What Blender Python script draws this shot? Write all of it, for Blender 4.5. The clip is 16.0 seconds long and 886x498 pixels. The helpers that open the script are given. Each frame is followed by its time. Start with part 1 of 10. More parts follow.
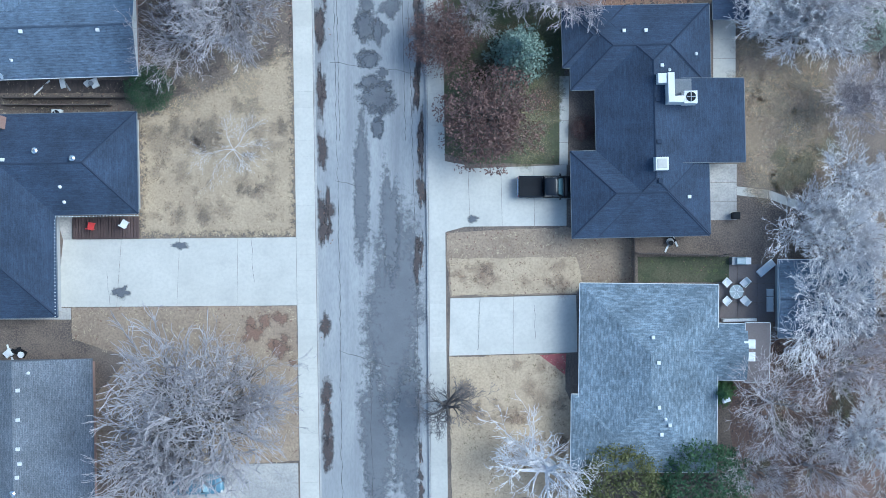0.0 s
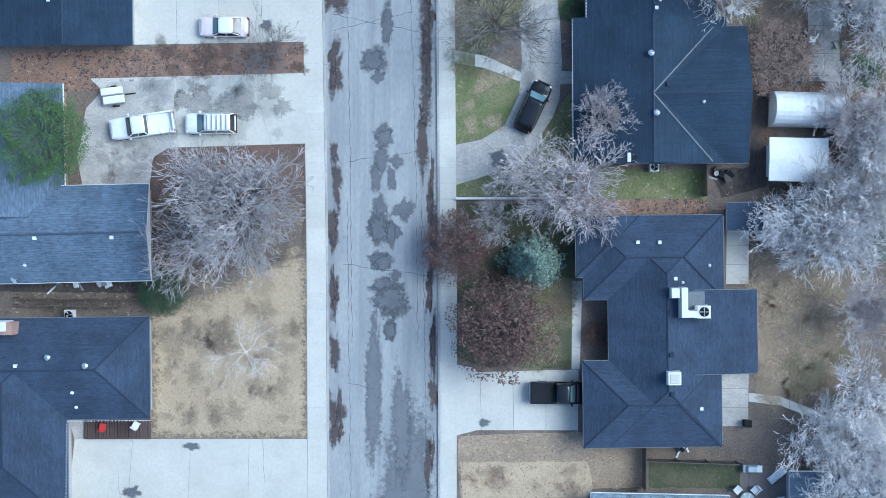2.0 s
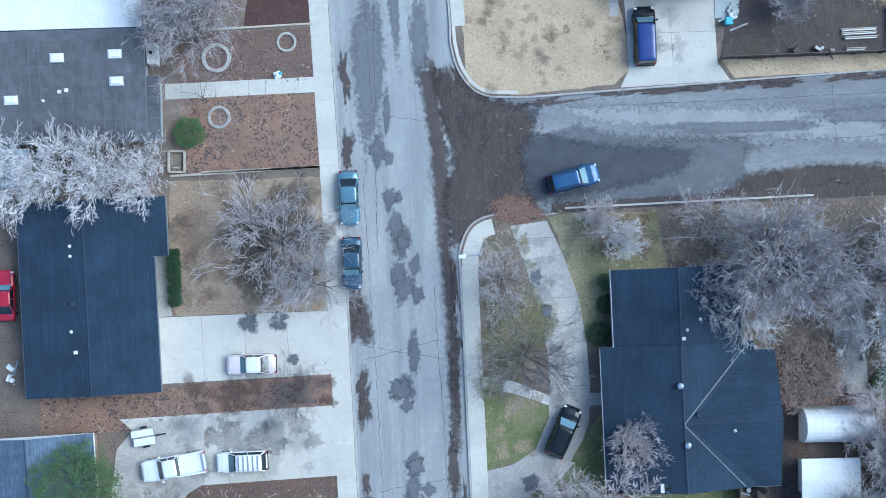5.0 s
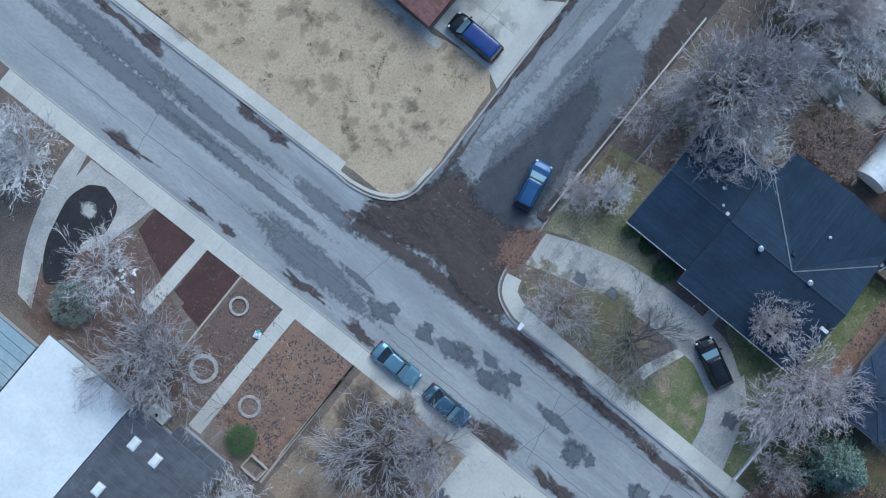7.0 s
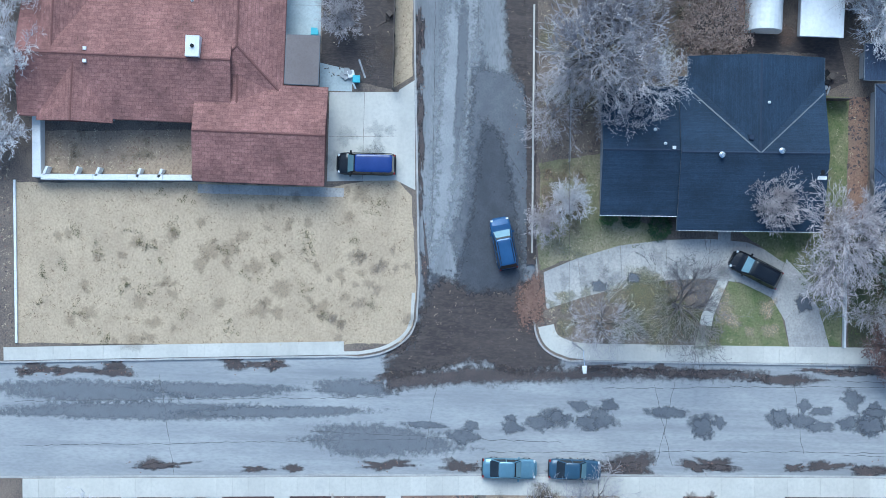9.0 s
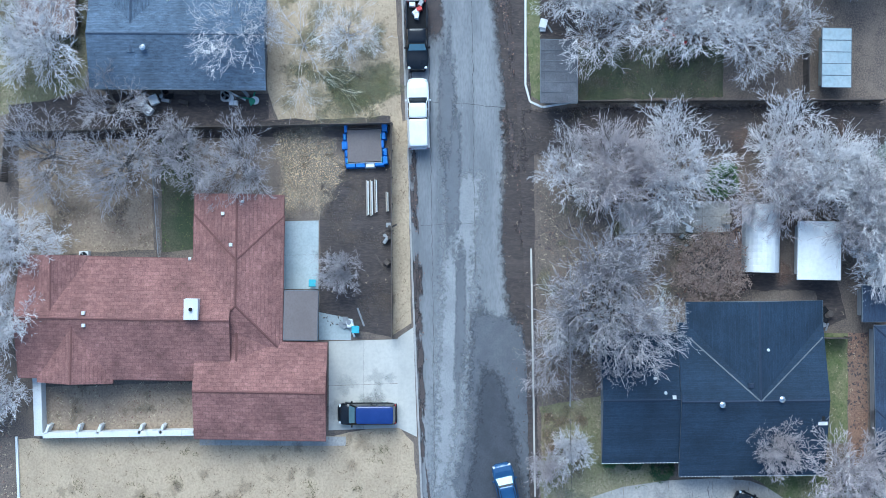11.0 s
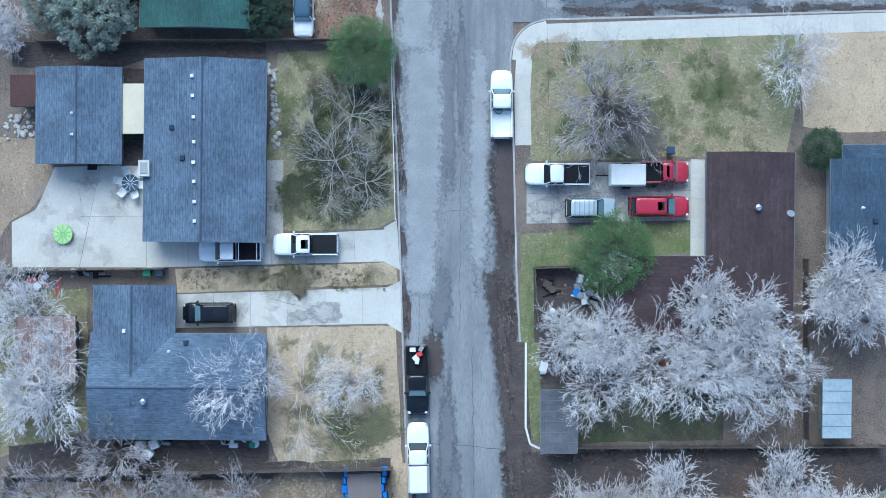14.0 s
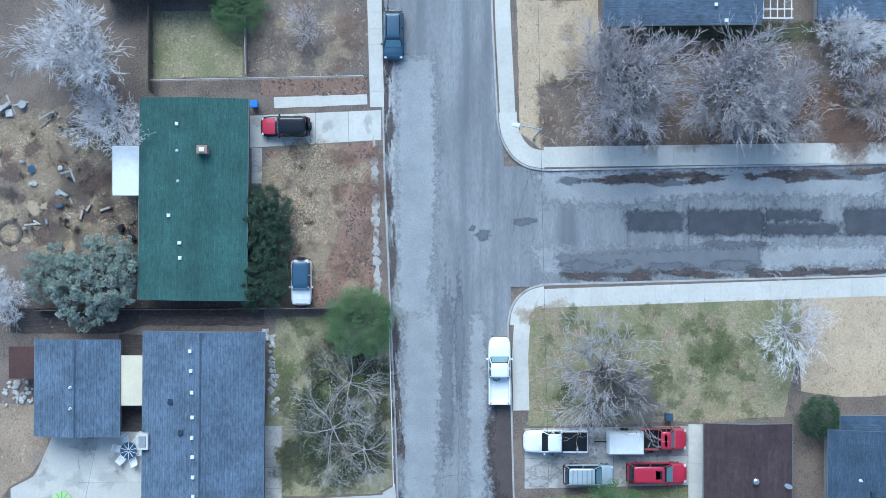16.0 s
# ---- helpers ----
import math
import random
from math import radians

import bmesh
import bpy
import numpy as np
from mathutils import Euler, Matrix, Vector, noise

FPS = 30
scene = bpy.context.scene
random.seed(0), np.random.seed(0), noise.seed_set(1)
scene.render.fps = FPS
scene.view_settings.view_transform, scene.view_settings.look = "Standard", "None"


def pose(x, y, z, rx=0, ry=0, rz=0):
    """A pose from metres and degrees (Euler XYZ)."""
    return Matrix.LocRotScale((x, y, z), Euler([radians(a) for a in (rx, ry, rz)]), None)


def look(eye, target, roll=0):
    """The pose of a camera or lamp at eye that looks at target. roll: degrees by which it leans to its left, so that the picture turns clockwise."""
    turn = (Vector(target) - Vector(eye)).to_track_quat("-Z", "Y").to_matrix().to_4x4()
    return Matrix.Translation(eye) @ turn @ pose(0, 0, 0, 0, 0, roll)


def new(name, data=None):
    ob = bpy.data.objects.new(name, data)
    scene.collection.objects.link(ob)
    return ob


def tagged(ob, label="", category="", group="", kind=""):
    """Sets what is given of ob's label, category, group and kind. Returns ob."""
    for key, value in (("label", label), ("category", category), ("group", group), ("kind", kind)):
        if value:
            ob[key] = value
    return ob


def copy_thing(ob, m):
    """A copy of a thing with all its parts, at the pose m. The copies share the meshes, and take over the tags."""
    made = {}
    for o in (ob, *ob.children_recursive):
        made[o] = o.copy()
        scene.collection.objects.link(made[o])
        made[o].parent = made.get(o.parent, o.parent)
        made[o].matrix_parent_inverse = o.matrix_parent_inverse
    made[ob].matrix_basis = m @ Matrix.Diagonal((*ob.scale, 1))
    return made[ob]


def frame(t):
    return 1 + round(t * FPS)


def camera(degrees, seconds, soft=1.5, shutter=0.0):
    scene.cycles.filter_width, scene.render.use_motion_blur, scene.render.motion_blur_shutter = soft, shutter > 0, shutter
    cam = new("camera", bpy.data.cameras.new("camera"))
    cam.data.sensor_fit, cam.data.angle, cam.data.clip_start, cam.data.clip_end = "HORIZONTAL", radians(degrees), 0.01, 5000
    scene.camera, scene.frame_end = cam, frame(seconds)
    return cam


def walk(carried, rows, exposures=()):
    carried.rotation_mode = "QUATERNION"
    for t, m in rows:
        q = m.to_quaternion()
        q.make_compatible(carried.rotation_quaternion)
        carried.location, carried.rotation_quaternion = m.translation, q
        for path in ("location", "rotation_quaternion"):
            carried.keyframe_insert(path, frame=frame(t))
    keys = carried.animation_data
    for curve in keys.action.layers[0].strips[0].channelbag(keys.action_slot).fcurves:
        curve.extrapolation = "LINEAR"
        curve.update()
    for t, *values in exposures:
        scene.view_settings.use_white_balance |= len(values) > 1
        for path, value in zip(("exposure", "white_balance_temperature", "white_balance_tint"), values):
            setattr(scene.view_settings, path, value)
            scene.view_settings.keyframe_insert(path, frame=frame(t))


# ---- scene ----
# camera: a level drone looking straight down, seconds, metres and heading
cam = camera(42.0, 16.0, soft=0.8)
ROWS = [
    (0, -0.00, 0.05, 103.37, -0.00),
    (0.5, 0.24, 5.01, 103.38, 0.47),
    (1, 0.17, 9.74, 103.39, 0.52),
    (1.5, -0.46, 14.11, 103.42, 0.56),
    (2, -1.19, 18.25, 103.39, 0.59),
    (2.5, -1.93, 22.47, 103.34, 0.31),
    (3, -2.41, 27.03, 103.33, 0.05),
    (3.5, -2.44, 32.09, 103.32, 0.10),
    (4, -2.80, 37.32, 103.30, 0.21),
    (4.5, -3.19, 42.71, 103.37, 0.22),
    (5, -3.53, 47.60, 103.45, -1.71),
    (5.2, -3.37, 49.21, 103.46, -3.47),
    (7.3, -0.80, 56.50, 103.46, -58.19),
    (7.5, -0.45, 56.88, 103.49, -63.48),
    (8, 1.28, 57.81, 103.54, -76.62),
    (8.2, 2.32, 58.13, 103.55, -81.89),
    (10.3, 20.47, 59.23, 103.54, -90.12),
    (10.5, 22.98, 59.24, 103.60, -89.74),
    (11, 29.71, 59.36, 103.68, -89.61),
    (11.5, 36.27, 59.56, 103.74, -89.51),
    (12, 41.99, 59.70, 103.75, -89.34),
    (12.5, 46.87, 59.72, 103.75, -89.28),
    (13, 51.04, 59.72, 103.70, -89.28),
    (13.5, 55.32, 59.67, 103.72, -89.36),
    (14, 60.45, 59.62, 103.68, -89.49),
    (14.5, 66.33, 59.59, 103.69, -89.55),
    (15, 72.44, 59.59, 103.83, -89.57),
    (15.5, 78.41, 59.61, 103.84, -89.59),
    (16, 84.30, 59.63, 103.82, -89.60),
]
# the lens opens and closes a little on the way
LIGHTNESS = [(0.0, 0.74), (3.0, 0.79), (4.5, 0.74), (5.2, 0.72), (7.3, 0.18), (7.5, 0.21), (8.0, 0.64), (8.2, 0.67), (10.3, 0.76), (12.0, 0.78), (14.0, 0.72), (16.0, 0.76)]
walk(cam, [(t, pose(x, y, z, 0, 0, h)) for t, x, y, z, h in ROWS],
     exposures=[(t, e, 5000, -3) for t, e in LIGHTNESS])

# ---- light: an overcast winter sky with a weak, wide sun ----
world = bpy.data.worlds.new("world")
scene.world = world
world.use_nodes = True
wn = world.node_tree
sky = wn.nodes.new("ShaderNodeTexSky")
sky.sky_type = "NISHITA"
sky.sun_disc = False
sky.sun_elevation = radians(47)
sky.sun_rotation = radians(76)
sky.dust_density = 3.0
wn.links.new(sky.outputs[0], wn.nodes["Background"].inputs[0])
wn.nodes["Background"].inputs[1].default_value = 0.122
sun = new("sun", bpy.data.lights.new("sun", "SUN"))
sun.data.energy = 1.4
sun.data.angle = radians(40)
sun.data.color = (1.0, 0.96, 0.9)
sun.matrix_world = look((0, 0, 60), (-54.3, -13.6, 0))


# ---- materials ----
def rgb(c):
    return (*c, 1.0)


def surface(name, base, other, grain=None, size=0.4, fine=12.0, amount=0.5, rough=0.9, bump=0.3, metal=0.0,
            stretch=(1, 1, 1), local=False, depth=0.02, contrast=0.15, vary=0.0, streak=None):
    """A weathered surface: two colours mixed in large patches, a grain colour in fine ones, and fine relief."""
    m = bpy.data.materials.new(name)
    m.use_nodes = True
    t = m.node_tree
    n, l = t.nodes, t.links
    b = n["Principled BSDF"]
    if local:
        src = n.new("ShaderNodeTexCoord").outputs["Object"]
    else:
        src = n.new("ShaderNodeNewGeometry").outputs["Position"]
    mp = n.new("ShaderNodeMapping")
    mp.inputs["Scale"].default_value = stretch
    l.new(src, mp.inputs["Vector"])

    def ns(scale, detail, lo, hi, rgh=0.6):
        a = n.new("ShaderNodeTexNoise")
        a.inputs["Scale"].default_value = scale
        a.inputs["Detail"].default_value = detail
        a.inputs["Roughness"].default_value = rgh
        l.new(mp.outputs[0], a.inputs["Vector"])
        r = n.new("ShaderNodeMapRange")
        r.inputs["From Min"].default_value, r.inputs["From Max"].default_value = lo, hi
        l.new(a.outputs["Fac"], r.inputs["Value"])
        return r.outputs[0], a.outputs["Fac"]

    big, _ = ns(size, 5, 0.5 - contrast, 0.5 + contrast)
    small, raw = ns(fine, 4, 0.42, 0.68)
    mix = n.new("ShaderNodeMix")
    mix.data_type = "RGBA"
    mix.inputs["A"].default_value, mix.inputs["B"].default_value = rgb(base), rgb(other)
    l.new(big, mix.inputs["Factor"])
    out = mix.outputs["Result"]
    if streak:
        colour, sscale, sstretch, lo, hi, share = streak
        mp2 = n.new("ShaderNodeMapping")
        mp2.inputs["Scale"].default_value = sstretch
        l.new(src, mp2.inputs["Vector"])
        keep, mp = mp, mp2
        st, _ = ns(sscale, 6, lo, hi, 0.65)
        mp = keep
        sm = n.new("ShaderNodeMath")
        sm.operation = "MULTIPLY"
        sm.inputs[1].default_value = share
        l.new(st, sm.inputs[0])
        s2 = n.new("ShaderNodeMix")
        s2.data_type = "RGBA"
        s2.inputs["B"].default_value = rgb(colour)
        l.new(sm.outputs[0], s2.inputs["Factor"])
        l.new(out, s2.inputs["A"])
        out = s2.outputs["Result"]
    g = n.new("ShaderNodeMix")
    g.data_type = "RGBA"
    g.inputs["B"].default_value = rgb(grain or tuple(0.45 * c for c in base))
    am = n.new("ShaderNodeMath")
    am.operation = "MULTIPLY"
    am.inputs[1].default_value = amount
    l.new(small, am.inputs[0])
    l.new(am.outputs[0], g.inputs["Factor"])
    l.new(out, g.inputs["A"])
    out = g.outputs["Result"]
    if vary:
        inf = n.new("ShaderNodeObjectInfo")
        hs = n.new("ShaderNodeHueSaturation")
        vr = n.new("ShaderNodeMapRange")
        vr.inputs["To Min"].default_value, vr.inputs["To Max"].default_value = 1 - vary, 1 + vary
        l.new(inf.outputs["Random"], vr.inputs["Value"])
        l.new(vr.outputs[0], hs.inputs["Value"])
        l.new(out, hs.inputs["Color"])
        out = hs.outputs["Color"]
    l.new(out, b.inputs["Base Color"])
    b.inputs["Roughness"].default_value = rough
    b.inputs["Metallic"].default_value = metal
    bp = n.new("ShaderNodeBump")
    bp.inputs["Strength"].default_value = bump
    bp.inputs["Distance"].default_value = depth
    l.new(raw, bp.inputs["Height"])
    l.new(bp.outputs[0], b.inputs["Normal"])
    return m


def plain(name, c, rough=0.5, metal=0.0, coat=0.0):
    """A smooth manufactured finish with a faint mottling and dust."""
    m = surface(name, c, tuple(min(1, x * 1.15 + 0.005) for x in c), tuple(x * 0.8 for x in c), 0.9, 14, 0.25, rough, 0.04, metal, local=True, depth=0.004)
    m.node_tree.nodes["Principled BSDF"].inputs["Coat Weight"].default_value = coat
    return m


def shingles(name, base, other, row=0.14, tab=0.3, bump=0.5, gap=0.55, dash=0.18):
    """Roof covering: courses of tabs that follow the slope, each tab its own tone, worn in large patches."""
    m = bpy.data.materials.new(name)
    m.use_nodes = True
    t = m.node_tree
    n, l = t.nodes, t.links
    b = n["Principled BSDF"]
    uv = n.new("ShaderNodeUVMap")
    br = n.new("ShaderNodeTexBrick")
    br.inputs["Scale"].default_value = 1.0
    br.inputs["Brick Width"].default_value = tab
    br.inputs["Row Height"].default_value = row
    br.inputs["Mortar Size"].default_value = 0.012
    br.inputs["Mortar Smooth"].default_value = 0.6
    br.inputs["Color1"].default_value = rgb(base)
    br.inputs["Color2"].default_value = rgb(other)
    br.inputs["Mortar"].default_value = rgb(tuple(gap * c for c in base))
    # laid by hand: the courses waver a little
    wave = n.new("ShaderNodeTexNoise")
    wave.inputs["Scale"].default_value = 1.4
    wave.inputs["Detail"].default_value = 3
    l.new(uv.outputs[0], wave.inputs["Vector"])
    shift = n.new("ShaderNodeVectorMath")
    shift.operation = "MULTIPLY_ADD"
    shift.inputs[1].default_value = (0.2, 0.2, 0.0)
    l.new(wave.outputs["Color"], shift.inputs[0])
    l.new(uv.outputs[0], shift.inputs[2])
    l.new(shift.outputs[0], br.inputs["Vector"])
    # single tabs faded or dark, in short runs along the courses
    run = n.new("ShaderNodeMapping")
    run.inputs["Scale"].default_value = (1.6, 1.0 / row, 1.0)
    l.new(shift.outputs[0], run.inputs["Vector"])
    n3 = n.new("ShaderNodeTexNoise")
    n3.inputs["Scale"].default_value = 1.0
    n3.inputs["Detail"].default_value = 4
    l.new(run.outputs[0], n3.inputs["Vector"])
    r3 = n.new("ShaderNodeMapRange")
    r3.inputs["From Min"].default_value, r3.inputs["From Max"].default_value = 0.3, 0.7
    r3.inputs["To Min"].default_value, r3.inputs["To Max"].default_value = 1 - dash, 1 + dash
    l.new(n3.outputs["Fac"], r3.inputs["Value"])
    h3 = n.new("ShaderNodeHueSaturation")
    l.new(r3.outputs[0], h3.inputs["Value"])
    l.new(br.outputs["Color"], h3.inputs["Color"])
    geo = n.new("ShaderNodeNewGeometry")
    nz = n.new("ShaderNodeTexNoise")
    nz.inputs["Scale"].default_value = 0.35
    nz.inputs["Detail"].default_value = 6
    l.new(geo.outputs["Position"], nz.inputs["Vector"])
    mr = n.new("ShaderNodeMapRange")
    mr.inputs["From Min"].default_value, mr.inputs["From Max"].default_value = 0.3, 0.7
    mr.inputs["To Min"].default_value, mr.inputs["To Max"].default_value = 0.78, 1.25
    l.new(nz.outputs["Fac"], mr.inputs["Value"])
    hs = n.new("ShaderNodeHueSaturation")
    l.new(mr.outputs[0], hs.inputs["Value"])
    l.new(h3.outputs[0], hs.inputs["Color"])
    n2 = n.new("ShaderNodeTexNoise")
    n2.inputs["Scale"].default_value = 9
    l.new(geo.outputs["Position"], n2.inputs["Vector"])
    r2 = n.new("ShaderNodeMapRange")
    r2.inputs["From Min"].default_value, r2.inputs["From Max"].default_value = 0.35, 0.65
    r2.inputs["To Min"].default_value, r2.inputs["To Max"].default_value = 0.85, 1.15
    l.new(n2.outputs["Fac"], r2.inputs["Value"])
    h2 = n.new("ShaderNodeHueSaturation")
    l.new(r2.outputs[0], h2.inputs["Value"])
    l.new(hs.outputs[0], h2.inputs["Color"])
    l.new(h2.outputs[0], b.inputs["Base Color"])
    b.inputs["Roughness"].default_value = 0.92
    bp = n.new("ShaderNodeBump")
    bp.inputs["Strength"].default_value = bump
    bp.inputs["Distance"].default_value = 0.02
    l.new(br.outputs["Fac"], bp.inputs["Height"])
    bp.invert = True
    l.new(bp.outputs[0], b.inputs["Normal"])
    return m


def glassy(name, c):
    m = plain(name, c, 0.08, 0.0, 0.5)
    return m


M = {}
M["soil"] = surface("soil", (0.185, 0.145, 0.118), (0.10, 0.08, 0.071), (0.33, 0.26, 0.195), 0.35, 7, 0.55, bump=0.8, depth=0.06, streak=((0.066, 0.053, 0.05), 0.8, (1, 1, 1), 0.54, 0.7, 0.7))
# dark earth; in the narrow gaps between houses it stands for shade
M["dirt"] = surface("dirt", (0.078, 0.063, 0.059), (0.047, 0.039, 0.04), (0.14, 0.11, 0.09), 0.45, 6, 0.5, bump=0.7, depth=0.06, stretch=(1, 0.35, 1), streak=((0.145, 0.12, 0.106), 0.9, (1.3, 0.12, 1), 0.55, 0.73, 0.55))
M["straw"] = surface("straw", (0.555, 0.435, 0.295), (0.465, 0.36, 0.245), (0.24, 0.18, 0.12), 0.3, 5, 0.45, bump=0.8, depth=0.06, streak=((0.32, 0.235, 0.155), 1.1, (1, 1, 1), 0.56, 0.74, 0.45))
M["straw_dull"] = surface("straw_dull", (0.40, 0.305, 0.215), (0.31, 0.235, 0.17), (0.15, 0.11, 0.08), 0.3, 5, 0.5, bump=0.8, depth=0.06, streak=((0.20, 0.145, 0.105), 0.9, (1, 1, 1), 0.54, 0.72, 0.5))
M["straw_green"] = surface("straw_green", (0.37, 0.31, 0.20), (0.20, 0.20, 0.095), (0.12, 0.11, 0.06), 0.22, 5, 0.55, bump=0.8, depth=0.06, streak=((0.11, 0.115, 0.05), 0.9, (1, 1, 1), 0.55, 0.72, 0.6))
M["green"] = surface("green", (0.14, 0.172, 0.062), (0.27, 0.24, 0.135), (0.062, 0.082, 0.032), 0.35, 5, 0.55, bump=0.8, depth=0.06, streak=((0.085, 0.118, 0.038), 0.9, (1, 1, 1), 0.52, 0.68, 0.75))
# dark grass; on the shaded lawns its darkness is shade put into colour
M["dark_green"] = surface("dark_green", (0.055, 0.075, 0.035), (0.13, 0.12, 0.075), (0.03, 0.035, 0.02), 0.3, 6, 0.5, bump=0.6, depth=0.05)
M["leaf_brown"] = surface("leaf_brown", (0.325, 0.195, 0.135), (0.255, 0.17, 0.125), (0.11, 0.072, 0.058), 0.3, 8, 0.6, bump=0.8, depth=0.06)
M["brown"] = surface("brown", (0.155, 0.098, 0.078), (0.115, 0.08, 0.068), (0.28, 0.20, 0.15), 0.3, 7, 0.5, bump=0.6, depth=0.05)
M["mulch"] = surface("mulch", (0.085, 0.04, 0.034), (0.055, 0.03, 0.028), (0.13, 0.07, 0.055), 0.5, 10, 0.5, bump=0.8, depth=0.05)
M["litter"] = surface("litter", (0.092, 0.075, 0.072), (0.06, 0.052, 0.055), (0.16, 0.12, 0.10), 0.9, 9, 0.55, bump=0.6, depth=0.04)
M["concrete"] = surface("concrete", (0.60, 0.572, 0.513), (0.525, 0.503, 0.453), (0.40, 0.38, 0.345), 0.3, 3.5, 0.3, bump=0.12, vary=0.04, streak=((0.42, 0.40, 0.375), 0.6, (1, 1, 1), 0.57, 0.74, 0.4))
M["concrete_old"] = surface("concrete_old", (0.54, 0.505, 0.46), (0.39, 0.37, 0.35), (0.25, 0.235, 0.22), 0.4, 5, 0.5, bump=0.25, vary=0.08, streak=((0.27, 0.26, 0.245), 0.6, (1, 1, 1), 0.54, 0.7, 0.6))
M["kerb"] = surface("kerb", (0.50, 0.48, 0.46), (0.38, 0.365, 0.35), (0.24, 0.23, 0.22), 0.8, 7, 0.5, bump=0.2, vary=0.08)
M["road_a"] = surface("road_a", (0.40, 0.40, 0.398), (0.30, 0.306, 0.316), (0.22, 0.221, 0.226), 0.4, 6, 0.4, bump=0.2, stretch=(1, 0.3, 1), streak=((0.19, 0.196, 0.212), 0.5, (1.1, 0.05, 1), 0.5, 0.68, 0.6))
M["road_b"] = surface("road_b", (0.30, 0.306, 0.313), (0.195, 0.201, 0.213), (0.14, 0.142, 0.15), 0.4, 6, 0.45, bump=0.2, stretch=(0.3, 1, 1), streak=((0.13, 0.136, 0.152), 0.5, (0.05, 1.1, 1), 0.47, 0.67, 0.7))
M["damp"] = surface("damp", (0.12, 0.127, 0.145), (0.165, 0.172, 0.187), (0.09, 0.092, 0.105), 0.8, 7, 0.5, 0.7, 0.2)
M["damp_soft"] = surface("damp_soft", (0.19, 0.196, 0.212), (0.16, 0.167, 0.183), (0.13, 0.134, 0.145), 0.8, 7, 0.4, 0.8, 0.2)
M["pale_patch"] = surface("pale_patch", (0.47, 0.46, 0.45), (0.38, 0.375, 0.37), (0.27, 0.26, 0.26), 0.8, 6, 0.5, bump=0.2)
M["pale_road"] = surface("pale_road", (0.40, 0.405, 0.41), (0.31, 0.315, 0.322), (0.22, 0.222, 0.23), 0.5, 7, 0.55, bump=0.2)
M["tar"] = surface("tar", (0.055, 0.060, 0.074), (0.085, 0.09, 0.105), (0.04, 0.042, 0.05), 0.8, 7, 0.5, 0.75, 0.2)
M["crack"] = plain("crack", (0.07, 0.068, 0.068), 0.95)
M["navy_roof"] = shingles("navy_roof", (0.033, 0.049, 0.084), (0.04, 0.057, 0.095), row=0.19, tab=5.0, bump=0.3, gap=0.72)
M["black_roof"] = shingles("black_roof", (0.016, 0.032, 0.058), (0.022, 0.039, 0.069), row=0.16, tab=4.0, bump=0.2, gap=0.8, dash=0.12)
M["blue_roof"] = shingles("blue_roof", (0.10, 0.135, 0.19), (0.115, 0.15, 0.205), tab=7.0, row=0.23, bump=0.8, gap=0.42, dash=0.26)
M["steel_roof"] = shingles("steel_roof", (0.135, 0.172, 0.208), (0.205, 0.248, 0.29), row=0.22, tab=0.42, bump=0.5, gap=0.72, dash=0.34)
M["grey_roof"] = shingles("grey_roof", (0.16, 0.175, 0.20), (0.205, 0.22, 0.245))
M["slate_roof"] = shingles("slate_roof", (0.098, 0.10, 0.112), (0.112, 0.115, 0.128), row=1.0, tab=3.2, bump=0.2)
M["slate_blue"] = shingles("slate_blue", (0.042, 0.068, 0.105), (0.058, 0.085, 0.125), row=0.2, tab=1.0, gap=0.55)
M["red_roof"] = shingles("red_roof", (0.23, 0.112, 0.096), (0.275, 0.138, 0.12), row=0.34, tab=0.5, bump=0.8, gap=0.55, dash=0.2)
M["maroon_roof"] = shingles("maroon_roof", (0.050, 0.032, 0.035), (0.064, 0.042, 0.044), row=0.3, tab=3.0, bump=0.6, gap=0.7)
M["green_roof"] = shingles("green_roof", (0.036, 0.090, 0.080), (0.044, 0.103, 0.092), row=0.2, tab=4.0, gap=0.6, dash=0.2)
M["white_roof"] = surface("white_roof", (0.82, 0.82, 0.81), (0.72, 0.73, 0.73), (0.55, 0.55, 0.54), 0.4, 3, 0.3, 0.6, 0.1)
M["pale_metal"] = surface("pale_metal", (0.36, 0.45, 0.49), (0.46, 0.53, 0.55), (0.25, 0.27, 0.28), 0.5, 3, 0.35, 0.5, 0.1, 0.2)
M["rust_roof"] = surface("rust_roof", (0.34, 0.22, 0.18), (0.42, 0.36, 0.33), (0.16, 0.085, 0.06), 0.5, 4, 0.6, 0.8, 0.2, stretch=(0.3, 2, 1))
M["tan_roof"] = surface("tan_roof", (0.185, 0.155, 0.145), (0.21, 0.18, 0.17), (0.14, 0.115, 0.11), 0.4, 6, 0.4, 0.85, 0.1)
M["cream_cloth"] = surface("cream_cloth", (0.70, 0.63, 0.45), (0.62, 0.55, 0.40), (0.5, 0.44, 0.33), 0.5, 6, 0.3, 0.9, 0.1)
M["white_paint"] = surface("white_paint", (0.78, 0.78, 0.77), (0.70, 0.70, 0.69), (0.5, 0.49, 0.47), 0.6, 9, 0.3, 0.6, 0.05)
M["cap"] = surface("cap", (0.027, 0.040, 0.070), (0.034, 0.048, 0.080), (0.02, 0.03, 0.05), 1, 9, 0.5, 0.95, 0.3)
M["cap_blue"] = surface("cap_blue", (0.055, 0.075, 0.115), (0.085, 0.11, 0.155), (0.03, 0.04, 0.06), 1, 9, 0.5, 0.95, 0.3)
M["black_mulch"] = surface("black_mulch", (0.018, 0.018, 0.022), (0.032, 0.03, 0.034), (0.06, 0.055, 0.05), 1, 9, 0.5, 0.95, 0.5)
